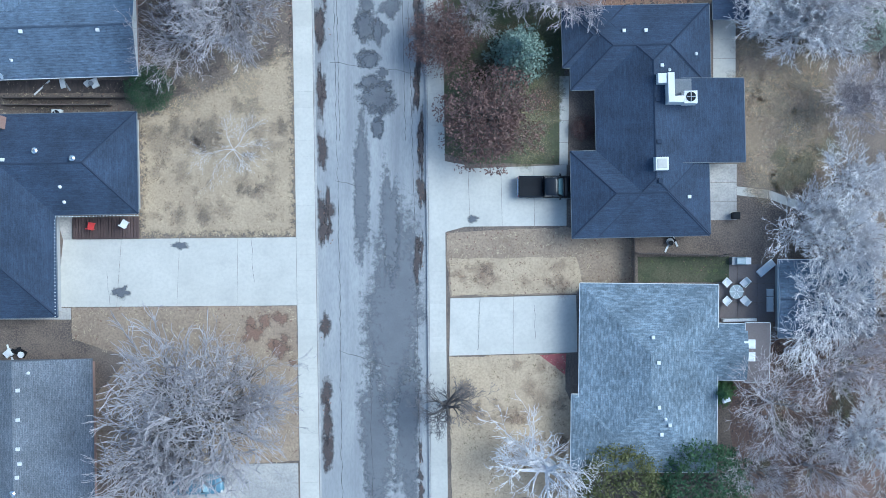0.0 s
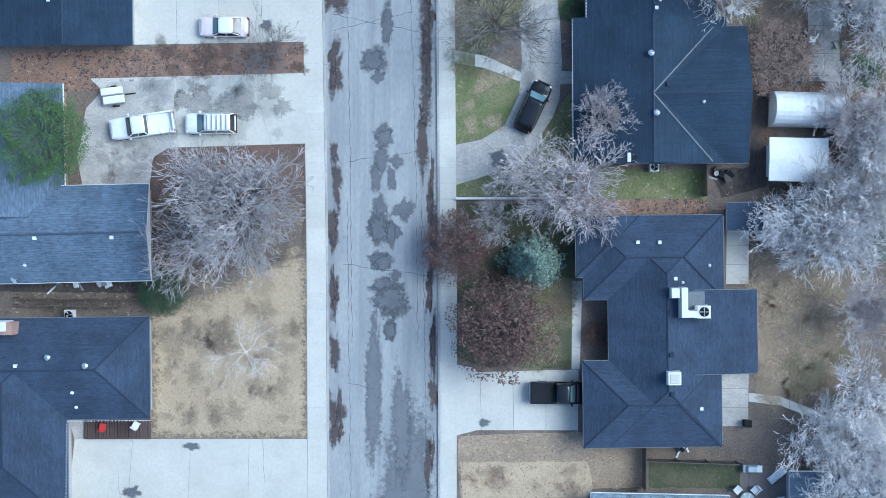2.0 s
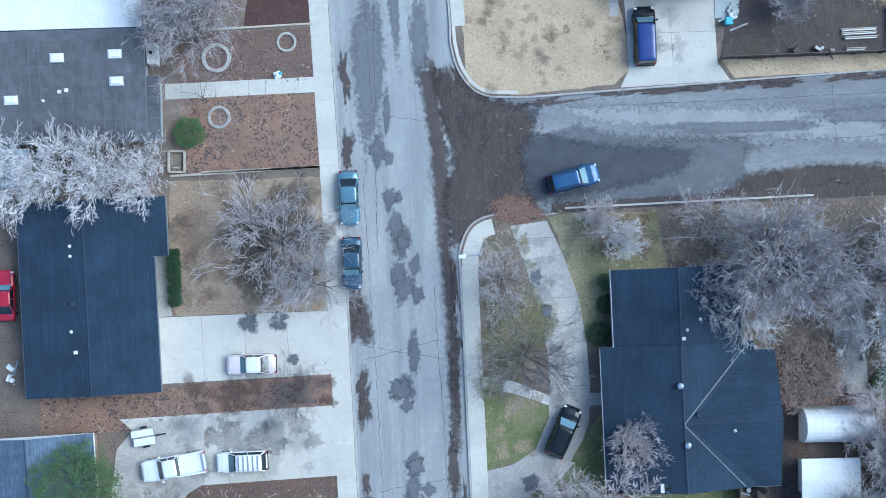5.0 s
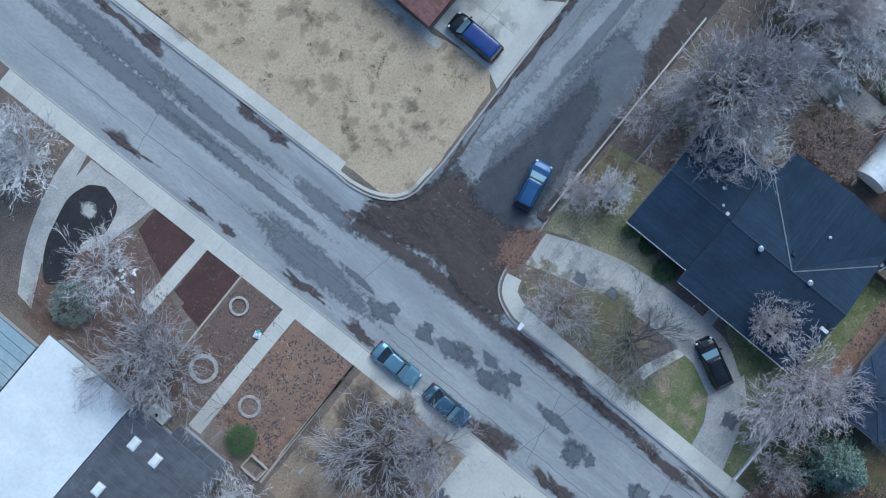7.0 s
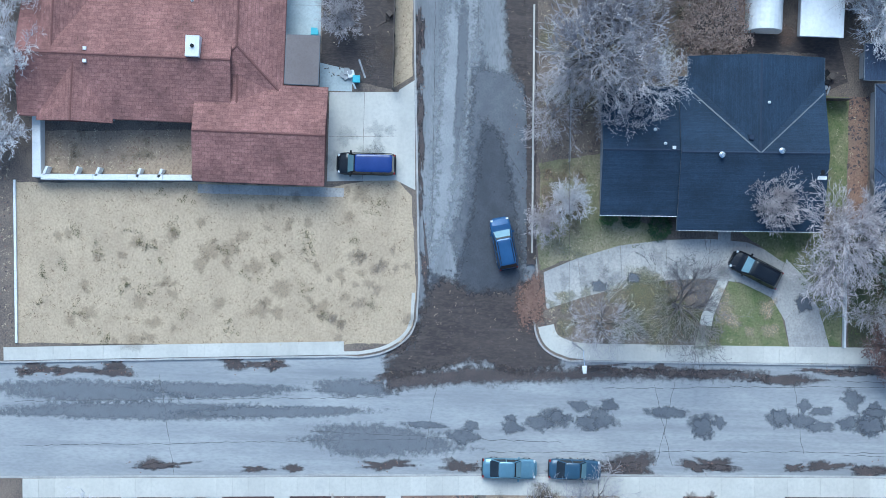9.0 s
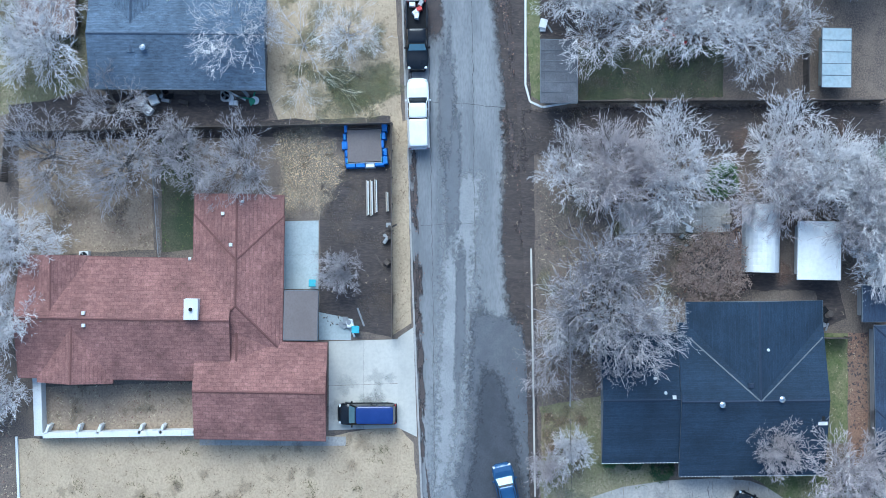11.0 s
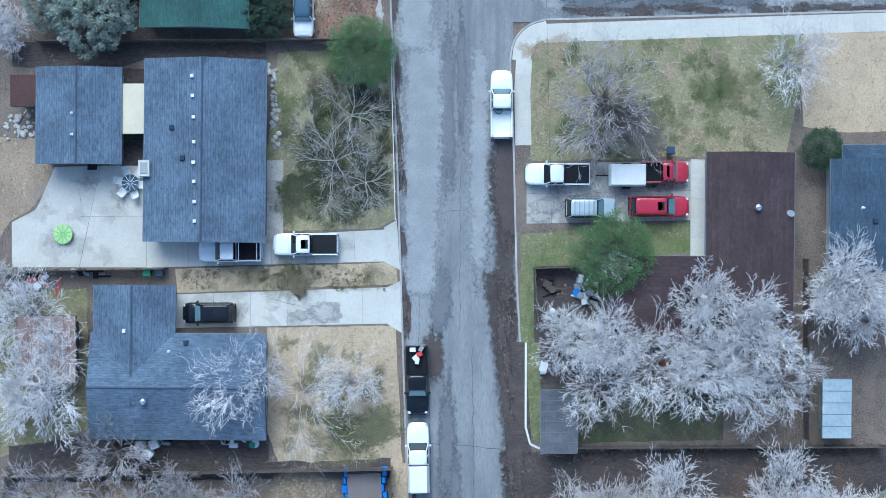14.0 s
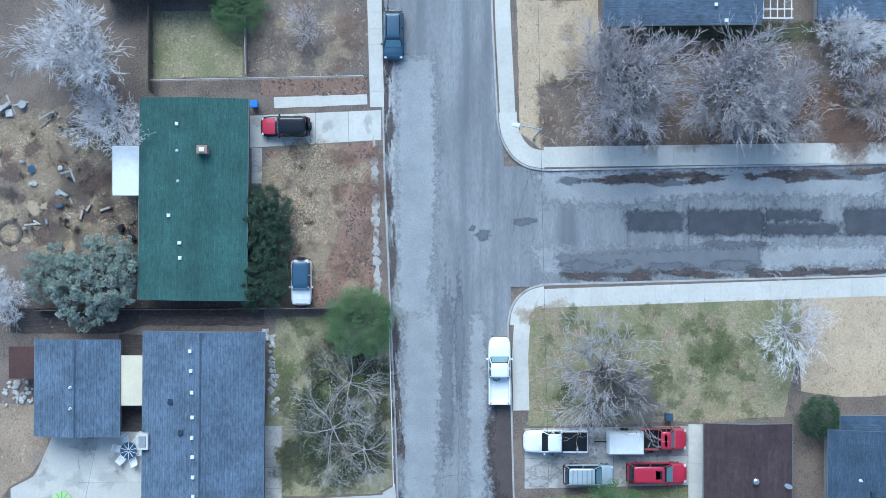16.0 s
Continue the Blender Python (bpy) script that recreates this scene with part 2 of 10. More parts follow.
M["cap_red"] = surface("cap_red", (0.20, 0.095, 0.082), (0.165, 0.078, 0.068), (0.11, 0.05, 0.045), 1, 9, 0.5, 0.95, 0.3)
M["flashing"] = surface("flashing", (0.19, 0.21, 0.235), (0.15, 0.165, 0.185), (0.09, 0.10, 0.115), 1, 9, 0.5, 0.7, 0.1, 0.2)
M["brick_wall"] = surface("brick_wall", (0.33, 0.20, 0.16), (0.27, 0.16, 0.13), (0.42, 0.36, 0.32), 0.6, 14, 0.4, 0.9, 0.3)
M["siding"] = surface("siding", (0.42, 0.42, 0.42), (0.36, 0.36, 0.365), (0.28, 0.28, 0.28), 0.5, 9, 0.3, 0.8, 0.1, stretch=(1, 1, 6))
M["timber"] = surface("timber", (0.095, 0.077, 0.067), (0.145, 0.122, 0.104), (0.05, 0.04, 0.037), 0.8, 10, 0.5, 0.9, 0.3, vary=0.15)
M["deck_wood"] = surface("deck_wood", (0.085, 0.055, 0.05), (0.115, 0.078, 0.07), (0.045, 0.03, 0.028), 0.8, 10, 0.5, 0.85, 0.3, vary=0.15)
M["pale_wood"] = surface("pale_wood", (0.52, 0.46, 0.38), (0.42, 0.37, 0.31), (0.28, 0.23, 0.19), 0.9, 9, 0.4, 0.8, 0.2, vary=0.1)
M["straw_pale"] = surface("straw_pale", (0.60, 0.50, 0.34), (0.48, 0.39, 0.26), (0.36, 0.28, 0.18), 0.5, 6, 0.5, 0.95, 0.1)
M["straw_dark"] = surface("straw_dark", (0.29, 0.215, 0.135), (0.22, 0.16, 0.10), (0.14, 0.10, 0.07), 0.5, 6, 0.5, 0.95, 0.1)
M["blade_green"] = surface("blade_green", (0.12, 0.15, 0.05), (0.18, 0.185, 0.08), (0.07, 0.09, 0.03), 0.5, 6, 0.5, 0.95, 0.1)
M["bark"] = surface("bark", (0.125, 0.108, 0.10), (0.18, 0.158, 0.148), (0.065, 0.056, 0.052), 0.8, 12, 0.5, 0.95, 0.5)
M["twig_grey"] = surface("twig_grey", (0.52, 0.485, 0.49), (0.37, 0.345, 0.355), (0.22, 0.20, 0.205), 0.4, 5, 0.5, 0.95, 0.2)
M["twig_white"] = surface("twig_white", (0.80, 0.77, 0.765), (0.66, 0.635, 0.64), (0.38, 0.36, 0.365), 0.4, 5, 0.5, 0.95, 0.2)
M["twig_dark"] = surface("twig_dark", (0.205, 0.185, 0.185), (0.155, 0.14, 0.142), (0.10, 0.09, 0.092), 0.5, 6, 0.5, 0.95, 0.2)
M["twig_pink"] = surface("twig_pink", (0.64, 0.58, 0.57), (0.48, 0.43, 0.432), (0.27, 0.235, 0.24), 0.4, 5, 0.5, 0.95, 0.2)
M["limb_pale"] = surface("limb_pale", (0.38, 0.345, 0.335), (0.29, 0.262, 0.257), (0.16, 0.142, 0.14), 0.6, 8, 0.5, 0.95, 0.4)
M["leaf_oak"] = surface("leaf_oak", (0.17, 0.10, 0.087), (0.12, 0.072, 0.064), (0.24, 0.155, 0.125), 0.7, 4, 0.5, 0.85, 0.1)
M["leaf_taupe"] = surface("leaf_taupe", (0.285, 0.21, 0.175), (0.215, 0.155, 0.13), (0.37, 0.285, 0.24), 0.7, 4, 0.5, 0.85, 0.1)
M["weed"] = surface("weed", (0.17, 0.145, 0.07), (0.125, 0.115, 0.05), (0.085, 0.075, 0.04), 0.7, 4, 0.5, 0.9, 0.1)
M["leaf_russet"] = surface("leaf_russet", (0.215, 0.125, 0.092), (0.155, 0.09, 0.07), (0.31, 0.205, 0.15), 0.7, 4, 0.5, 0.85, 0.1)
M["leaf_pine"] = surface("leaf_pine", (0.095, 0.18, 0.062), (0.15, 0.235, 0.085), (0.038, 0.08, 0.03), 0.8, 4, 0.6, 0.8, 0.1)
M["leaf_dark"] = surface("leaf_dark", (0.036, 0.084, 0.037), (0.064, 0.118, 0.047), (0.015, 0.038, 0.018), 0.8, 4, 0.6, 0.8, 0.1)
M["leaf_deep"] = surface("leaf_deep", (0.034, 0.066, 0.040), (0.06, 0.10, 0.06), (0.012, 0.026, 0.016), 0.8, 4, 0.6, 0.8, 0.1)
M["leaf_sage"] = surface("leaf_sage", (0.20, 0.28, 0.23), (0.30, 0.37, 0.31), (0.08, 0.125, 0.10), 0.8, 4, 0.6, 0.85, 0.1)
M["leaf_cedar"] = surface("leaf_cedar", (0.22, 0.265, 0.225), (0.34, 0.38, 0.325), (0.085, 0.105, 0.09), 0.8, 4, 0.6, 0.85, 0.1)
M["leaf_olive"] = surface("leaf_olive", (0.105, 0.115, 0.035), (0.15, 0.145, 0.05), (0.045, 0.05, 0.02), 0.7, 4, 0.6, 0.8, 0.1)
M["tyre"] = plain("tyre", (0.018, 0.018, 0.02), 0.85)
M["rim"] = plain("rim", (0.38, 0.39, 0.4), 0.35, 0.8)
M["glass"] = glassy("glass", (0.012, 0.016, 0.02))
# windscreens: the sky's reflection is put into this pale cyan colour
M["sky_reflection_glass"] = plain("sky_reflection_glass", (0.17, 0.27, 0.31), 0.12, 0.3, 0.5)
M["chrome"] = plain("chrome", (0.62, 0.63, 0.64), 0.25, 0.9)
M["black_trim"] = plain("black_trim", (0.014, 0.015, 0.018), 0.75)
M["black_trim"].node_tree.nodes["Principled BSDF"].inputs["Specular IOR Level"].default_value = 0.15
M["headlight"] = plain("headlight", (0.68, 0.7, 0.72), 0.15, 0.0, 0.6)
M["taillight"] = plain("taillight", (0.32, 0.02, 0.018), 0.25, 0.0, 0.6)
M["paint_blue"] = plain("paint_blue", (0.03, 0.085, 0.20), 0.2, 0.2, 0.3)
M["paint_van_blue"] = plain("paint_van_blue", (0.014, 0.036, 0.17), 0.25, 0.0, 0.3)
M["paint_black"] = plain("paint_black", (0.006, 0.008, 0.012), 0.16, 0.0, 0.0)
M["paint_white"] = plain("paint_white", (0.78, 0.79, 0.80), 0.3, 0.0, 0.7)
M["paint_pink"] = plain("paint_pink", (0.72, 0.62, 0.63), 0.3, 0.05, 0.7)
M["paint_teal"] = plain("paint_teal", (0.14, 0.25, 0.32), 0.3, 0.35, 0.7)
M["paint_navy"] = plain("paint_navy", (0.03, 0.072, 0.125), 0.35, 0.0, 0.35)
M["paint_silver"] = plain("paint_silver", (0.48, 0.55, 0.57), 0.3, 0.4, 0.7)
M["paint_red"] = plain("paint_red", (0.38, 0.012, 0.038), 0.28, 0.05, 0.8)
M["paint_dull_red"] = plain("paint_dull_red", (0.30, 0.075, 0.075), 0.6, 0.0, 0.1)
M["red_plastic"] = plain("red_plastic", (0.55, 0.05, 0.045), 0.5)
M["blue_plastic"] = plain("blue_plastic", (0.03, 0.17, 0.55), 0.5)
M["cyan_plastic"] = plain("cyan_plastic", (0.10, 0.42, 0.50), 0.5)
M["green_plastic"] = plain("green_plastic", (0.06, 0.28, 0.16), 0.5)
M["lime_plastic"] = plain("lime_plastic", (0.42, 0.62, 0.22), 0.5)
M["white_plastic"] = plain("white_plastic", (0.76, 0.77, 0.77), 0.5)
M["grey_metal"] = plain("grey_metal", (0.33, 0.34, 0.35), 0.5, 0.5)
M["stone"] = surface("stone", (0.52, 0.50, 0.46), (0.40, 0.385, 0.36), (0.24, 0.23, 0.215), 1.2, 7, 0.5, 0.9, 0.4, vary=0.15)
M["pale_blue_slab"] = surface("pale_blue_slab", (0.50, 0.55, 0.55), (0.41, 0.46, 0.47), (0.3, 0.32, 0.33), 0.5, 5, 0.4, 0.85, 0.1)


SOFT = {}


def soft(name, strength=0.9):
    """A material whose patch thins out towards its rim: damp, dust or turf that ends in a ragged, broken edge."""
    key = (name, strength)
    if key not in SOFT:
        m = M[name].copy()
        m.name = name + "_patch"
        t = m.node_tree
        n, l = t.nodes, t.links
        b, out = n["Principled BSDF"], n["Material Output"]
        rim = n.new("ShaderNodeAttribute")
        rim.attribute_name = "cover"
        geo = n.new("ShaderNodeNewGeometry")
        nz = n.new("ShaderNodeTexNoise")
        nz.inputs["Scale"].default_value = 2.2
        nz.inputs["Detail"].default_value = 7
        nz.inputs["Roughness"].default_value = 0.7
        l.new(geo.outputs["Position"], nz.inputs["Vector"])
        add = n.new("ShaderNodeMath")
        add.operation = "MULTIPLY_ADD"
        add.inputs[1].default_value = 2.4
        l.new(nz.outputs["Fac"], add.inputs[0])
        l.new(rim.outputs["Fac"], add.inputs[2])
        mr = n.new("ShaderNodeMapRange")
        mr.inputs["From Min"].default_value, mr.inputs["From Max"].default_value = 1.35, 2.15
        mr.inputs["To Max"].default_value = strength
        l.new(add.outputs[0], mr.inputs["Value"])
        clear = n.new("ShaderNodeBsdfTransparent")
        mix = n.new("ShaderNodeMixShader")
        l.new(mr.outputs[0], mix.inputs[0])
        l.new(clear.outputs[0], mix.inputs[1])
        l.new(b.outputs[0], mix.inputs[2])
        l.new(mix.outputs[0], out.inputs["Surface"])
        SOFT[key] = m
    return SOFT[key]


# ---- mesh builders ----
class Shape:
    """Vertices, faces and, for slopes, the plane in which each face's covering runs."""

    def __init__(self):
        self.v, self.f, self.uv = [], [], {}

    def add(self, verts, faces):
        k = len(self.v)
        self.v += [tuple(p) for p in verts]
        self.f += [tuple(k + i for i in face) for face in faces]
        return self

    def box(self, x0, x1, y0, y1, z0, z1, taper=0.0):
        t = taper
        return self.add([(x0, y0, z0), (x1, y0, z0), (x1, y1, z0), (x0, y1, z0),
                         (x0 + t, y0 + t, z1), (x1 - t, y0 + t, z1), (x1 - t, y1 - t, z1), (x0 + t, y1 - t, z1)],
                        [(3, 2, 1, 0), (4, 5, 6, 7), (0, 1, 5, 4), (1, 2, 6, 5), (2, 3, 7, 6), (3, 0, 4, 7)])

    def slab(self, pts, z0, z1, chamfer=0.0):
        """A flat slab over an outline (anticlockwise or not), with an optional worn top edge."""
        if sum((b[0] - a[0]) * (b[1] + a[1]) for a, b in zip(pts, pts[1:] + pts[:1])) > 0:
            pts = pts[::-1]
        n = len(pts)
        rings = [[(x, y, z0) for x, y in pts], [(x, y, z1 - chamfer) for x, y in pts]]
        if chamfer:
            cx, cy = sum(p[0] for p in pts) / n, sum(p[1] for p in pts) / n
            ring = []
            for x, y in pts:
                d = math.hypot(x - cx, y - cy) or 1
                k = 1 - 1.2 * chamfer / d
                ring.append((cx + (x - cx) * k, cy + (y - cy) * k, z1))
            rings.append(ring)
        faces = [tuple(reversed(range(n)))]
        for r in range(len(rings) - 1):
            for i in range(n):
                j = (i + 1) % n
                faces.append((r * n + i, r * n + j, (r + 1) * n + j, (r + 1) * n + i))
        faces.append(tuple((len(rings) - 1) * n + i for i in range(n)))
        return self.add([p for ring in rings for p in ring], faces)

    def tube(self, p, q, r0, r1, n=6, cap=True):
        p, q = Vector(p), Vector(q)
        d = (q - p).normalized()
        a = d.orthogonal().normalized()
        b = d.cross(a)
        ring = [a * math.cos(2 * math.pi * i / n) + b * math.sin(2 * math.pi * i / n) for i in range(n)]
        faces = [(i, (i + 1) % n, n + (i + 1) % n, n + i) for i in range(n)]
        if cap:
            faces += [tuple(reversed(range(n))), tuple(range(n, 2 * n))]
        return self.add([p + r0 * c for c in ring] + [q + r1 * c for c in ring], faces)

    def loft(self, rings, closed=True):
        n = len(rings[0])
        faces = [tuple(reversed(range(n)))] if closed else []
        for r in range(len(rings) - 1):
            for i in range(n):
                j = (i + 1) % n
                faces.append((r * n + i, r * n + j, (r + 1) * n + j, (r + 1) * n + i))
        if closed:
            faces.append(tuple((len(rings) - 1) * n + i for i in range(n)))
        return self.add([p for ring in rings for p in ring], faces)

    def mesh(self, name, material, smooth=False):
        me = bpy.data.meshes.new(name)
        me.from_pydata(self.v, [], self.f)
        me.materials.append(material)
        if smooth:
            me.shade_smooth()
        return me


def thing(name, label, category, x=0.0, y=0.0, z=0.0, turn=0.0, group="", kind=""):
    ob = new(name)
    ob.empty_display_size = 0.2
    ob.matrix_world = pose(x, y, z, 0, 0, turn)
    return tagged(ob, label, category, group, kind)


def part(name, shape, material, parent=None, label="", smooth=False, at=None):
    """One mesh object under a thing or part (or a top-level mesh if no parent is given)."""
    ob = new(name, shape.mesh(name, M[material] if isinstance(material, str) else material, smooth))
    if parent:
        ob.parent = parent
    if at:
        ob.location = at
    if label:
        ob["label"] = label
    return ob


def structure(name, shape, material, label, category):
    ob = part(name, shape, material)
    return tagged(ob, label, category, kind="structure")


# ---- ground pieces ----
def ragged(pts, rough=0.12, step=0.7, seed=1):
    """An outline with its edges broken up as turf, leaves and damp break them."""
    out, n = [], len(pts)
    for i in range(n):
        (x0, y0), (x1, y1) = pts[i], pts[(i + 1) % n]
        k = max(1, int(math.hypot(x1 - x0, y1 - y0) / step))
        for j in range(k):
            u = j / k
            x, y = x0 + (x1 - x0) * u, y0 + (y1 - y0) * u
            v = noise.noise_vector((x * 0.9, y * 0.9, seed * 7.3)) + 0.5 * noise.noise_vector((x * 3, y * 3, seed * 3.1))
            out.append((x + rough * v.x, y + rough * v.y))
    return out


LAYER = [0]
LAWNS = []
# what lies or grows on each kind of ground: name, material, pieces for each square metre, size
GROWTH = {
    "straw": (("grass", "straw_dark", 5.0, 0.15), ("grass", "straw_pale", 4.0, 0.16)),
    "straw_dull": (("grass", "straw_dark", 6.0, 0.15), ("grass", "straw_pale", 5.0, 0.16), ("fallen_leaves", "leaf_russet", 2.5, 0.09)),
    "straw_green": (("grass", "blade_green", 6.0, 0.16), ("grass", "straw_pale", 4.0, 0.15)),
    "green": (("grass", "blade_green", 8.0, 0.15), ("grass", "straw_pale", 2.5, 0.14)),
    "dark_green": (("grass", "blade_green", 5.0, 0.15), ("fallen_leaves", "leaf_russet", 1.5, 0.09)),
    "soil": (("fallen_leaves", "leaf_russet", 4.0, 0.085), ("grass", "straw_pale", 4.5, 0.16), ("fallen_leaves", "litter", 3.0, 0.12)),
    "leaf_brown": (("fallen_leaves", "leaf_russet", 22.0, 0.12), ("fallen_leaves", "litter", 14.0, 0.14), ("grass", "straw_pale", 2.0, 0.14)),
    "brown": (("fallen_leaves", "leaf_russet", 8.0, 0.10), ("fallen_leaves", "litter", 9.0, 0.13), ("grass", "straw_pale", 2.0, 0.14)),
    "dirt": (("fallen_leaves", "litter", 3.0, 0.11), ("grass", "straw_pale", 0.8, 0.12)),
    "mulch": (("fallen_leaves", "litter", 6.0, 0.1),),
}


def patch(name, label, category, pts, material, z=0.0, rough=0.12, thick=0.012, step=0.7):
    """A lawn, bed or worn area that lies on the ground."""
    LAYER[0] += 1
    lift = z + 0.006 + 0.0007 * (LAYER[0] % 37)
    if material in GROWTH:
        LAWNS.append((pts, material, lift))
    if rough >= 0.3:
        return soft_area(name, label, category, pts, material, lift, min(1.6, 2.0 * rough))
    s = Shape().slab(ragged(pts, rough, step, LAYER[0]), lift - thick, lift)
    return structure(name, s, material, label, category)


def soft_area(name, label, category, pts, material, z, fade, cell=0.4):
    """A spread of earth, damp or turf over an outline, which thins out within fade metres of its edge."""
    xs, ys = [p[0] for p in pts], [p[1] for p in pts]
    x0, y0 = min(xs) - fade / 2, min(ys) - fade / 2
    nx, ny = int((max(xs) - x0 + fade / 2) / cell) + 2, int((max(ys) - y0 + fade / 2) / cell) + 2
    gx, gy = np.meshgrid(x0 + cell * np.arange(nx), y0 + cell * np.arange(ny))
    far = np.full(gx.shape, 1e9)
    hit = np.zeros(gx.shape, bool)
    for (ax, ay), (bx, by) in zip(pts, pts[1:] + pts[:1]):
        dx, dy = bx - ax, by - ay
        u = np.clip(((gx - ax) * dx + (gy - ay) * dy) / (dx * dx + dy * dy + 1e-9), 0, 1)
        far = np.minimum(far, np.hypot(gx - ax - u * dx, gy - ay - u * dy))
        if ay != by:
            hit ^= ((ay > gy) != (by > gy)) & (gx < dx * (gy - ay) / dy + ax)
    cover = np.clip(0.5 + np.where(hit, far, -far) / fade, 0, 1.3)
    s = Shape()
    s.v = [(float(a), float(b), z) for a, b in zip(gx.ravel(), gy.ravel())]
    for j in range(ny - 1):
        for i in range(nx - 1):
            if cover[j:j + 2, i:i + 2].max() > 0.01:
                k = j * nx + i
                s.f.append((k, k + 1, k + nx + 1, k + nx))
    ob = part(name, s, soft(material))
    ob.data.attributes.new("cover", "FLOAT", "POINT").data.foreach_set("value", cover.ravel().astype(float))
    return tagged(ob, label, category, kind="structure")


def blob(name, label, category, x, y, rx, ry, material, z, turn=0.0, uneven=0.35, kind="structure", strength=0.9):
    """A damp spot, stain or drift with an uneven rim."""
    LAYER[0] += 1
    k = 30
    rim = []
    for i in range(k):
        a = 2 * math.pi * i / k
        r = 1 + uneven * 1.4 * noise.noise((math.cos(a) * 1.3 + x, math.sin(a) * 1.3 + y, LAYER[0])) + 0.6 * uneven * noise.noise((math.cos(a) * 5 + x, math.sin(a) * 5, y))
        rim.append((rx * r * math.cos(a), ry * r * math.sin(a)))
    lift = 0.003 + 0.0005 * (LAYER[0] % 73)
    s = Shape()
    shares = (1.45, 1.05, 0.7, 0.35)
    s.v = [(px * q, py * q, lift) for q in shares for px, py in rim] + [(0, 0, lift)]
    for g in range(3):
        s.f += [(g * k + i, g * k + (i + 1) % k, (g + 1) * k + (i + 1) % k, (g + 1) * k + i) for i in range(k)]
    s.f += [(3 * k + i, 3 * k + (i + 1) % k, 4 * k) for i in range(k)]
    ob = part(name, s, soft(material, strength))
    cover = ob.data.attributes.new("cover", "FLOAT", "POINT")
    cover.data.foreach_set("value", [c for c in (0.0, 0.55, 0.95, 1.2) for _ in range(k)] + [1.3])
    ob.matrix_world = pose(x, y, z, 0, 0, turn)
    return tagged(ob, label, category, kind=kind)


def mottle(name, label, category, x, y, w, d, n, material, seed, size=(0.4, 1.6), turn=0.0, z=0.03, strength=0.45):
    """Patches of another growth, dust or damp scattered over an area."""
    rnd = random.Random(seed)
    c, s = math.cos(radians(turn)), math.sin(radians(turn))
    for _ in range(n):
        u, v = rnd.uniform(-w, w), rnd.uniform(-d, d)
        r = rnd.uniform(*size)
        blob(name, label, category, x + c * u - s * v, y + s * u + c * v, r, r * rnd.uniform(0.5, 1.0), material, z, rnd.uniform(0, 180), 0.5, strength=strength)


def quad_at(a, b, c, d, u, v):
    """The point at shares u, v of a four-cornered outline."""
    p = [a[i] + (b[i] - a[i]) * u for i in (0, 1)]
    q = [d[i] + (c[i] - d[i]) * u for i in (0, 1)]
    return (p[0] + (q[0] - p[0]) * v, p[1] + (q[1] - p[1]) * v)


def slabs(name, label, category, corners, nu, nv, material, z=0.02, gap=0.025, thick=0.1, piece="slab", lift=0.006):
    """A paved strip poured in slabs, each a piece of its own with recessed joints."""
    a, b, c, d = corners
    bed = Shape().slab(list(corners), z - thick, z - 0.022)
    top = structure(name, bed, "concrete_old", label, category)
    lu = max(0.1, math.hypot(b[0] - a[0], b[1] - a[1]))
    lv = max(0.1, math.hypot(d[0] - a[0], d[1] - a[1]))
    rnd = random.Random(int(abs(a[0] * 31 + a[1] * 17) * 10))
    for i in range(nu):
        for j in range(nv):
            u0, u1 = i / nu + gap / lu / 2, (i + 1) / nu - gap / lu / 2
            v0, v1 = j / nv + gap / lv / 2, (j + 1) / nv - gap / lv / 2
            pts = [quad_at(a, b, c, d, u, v) for u, v in ((u0, v0), (u1, v0), (u1, v1), (u0, v1))]
            cx, cy = sum(p[0] for p in pts) / 4, sum(p[1] for p in pts) / 4
            h = z + rnd.uniform(-lift, lift)
            s = Shape().slab([(p[0] - cx, p[1] - cy) for p in pts], -0.08, 0.0, 0.006)
            part(piece, s, material, top, at=(cx, cy, h))
    return top


def kerb(name, pts, width=0.16, z0=-0.2, z1=0.02, material="kerb", piece=3.0):
    """A concrete kerb along a line, cast in lengths."""
    top = thing(name, "weathered concrete kerb along the road", "kerb", kind="structure")
    for (x0, y0), (x1, y1) in zip(pts, pts[1:]):
        d = math.hypot(x1 - x0, y1 - y0)
        k = max(1, round(d / piece))
        ux, uy = (x1 - x0) / d, (y1 - y0) / d
        nx, ny = -uy * width / 2, ux * width / 2
        for i in range(k):
            a, b = d * i / k + 0.01, d * (i + 1) / k - 0.01
            q = [(x0 + ux * s + nx * e, y0 + uy * s + ny * e) for s, e in ((a, 1), (a, -1), (b, -1), (b, 1))]
            cx, cy = sum(p[0] for p in q) / 4, sum(p[1] for p in q) / 4
            part("kerb_length", Shape().slab([(p[0] - cx, p[1] - cy) for p in q], z0, z1, 0.02), material, top, at=(cx, cy, 0))
    return top


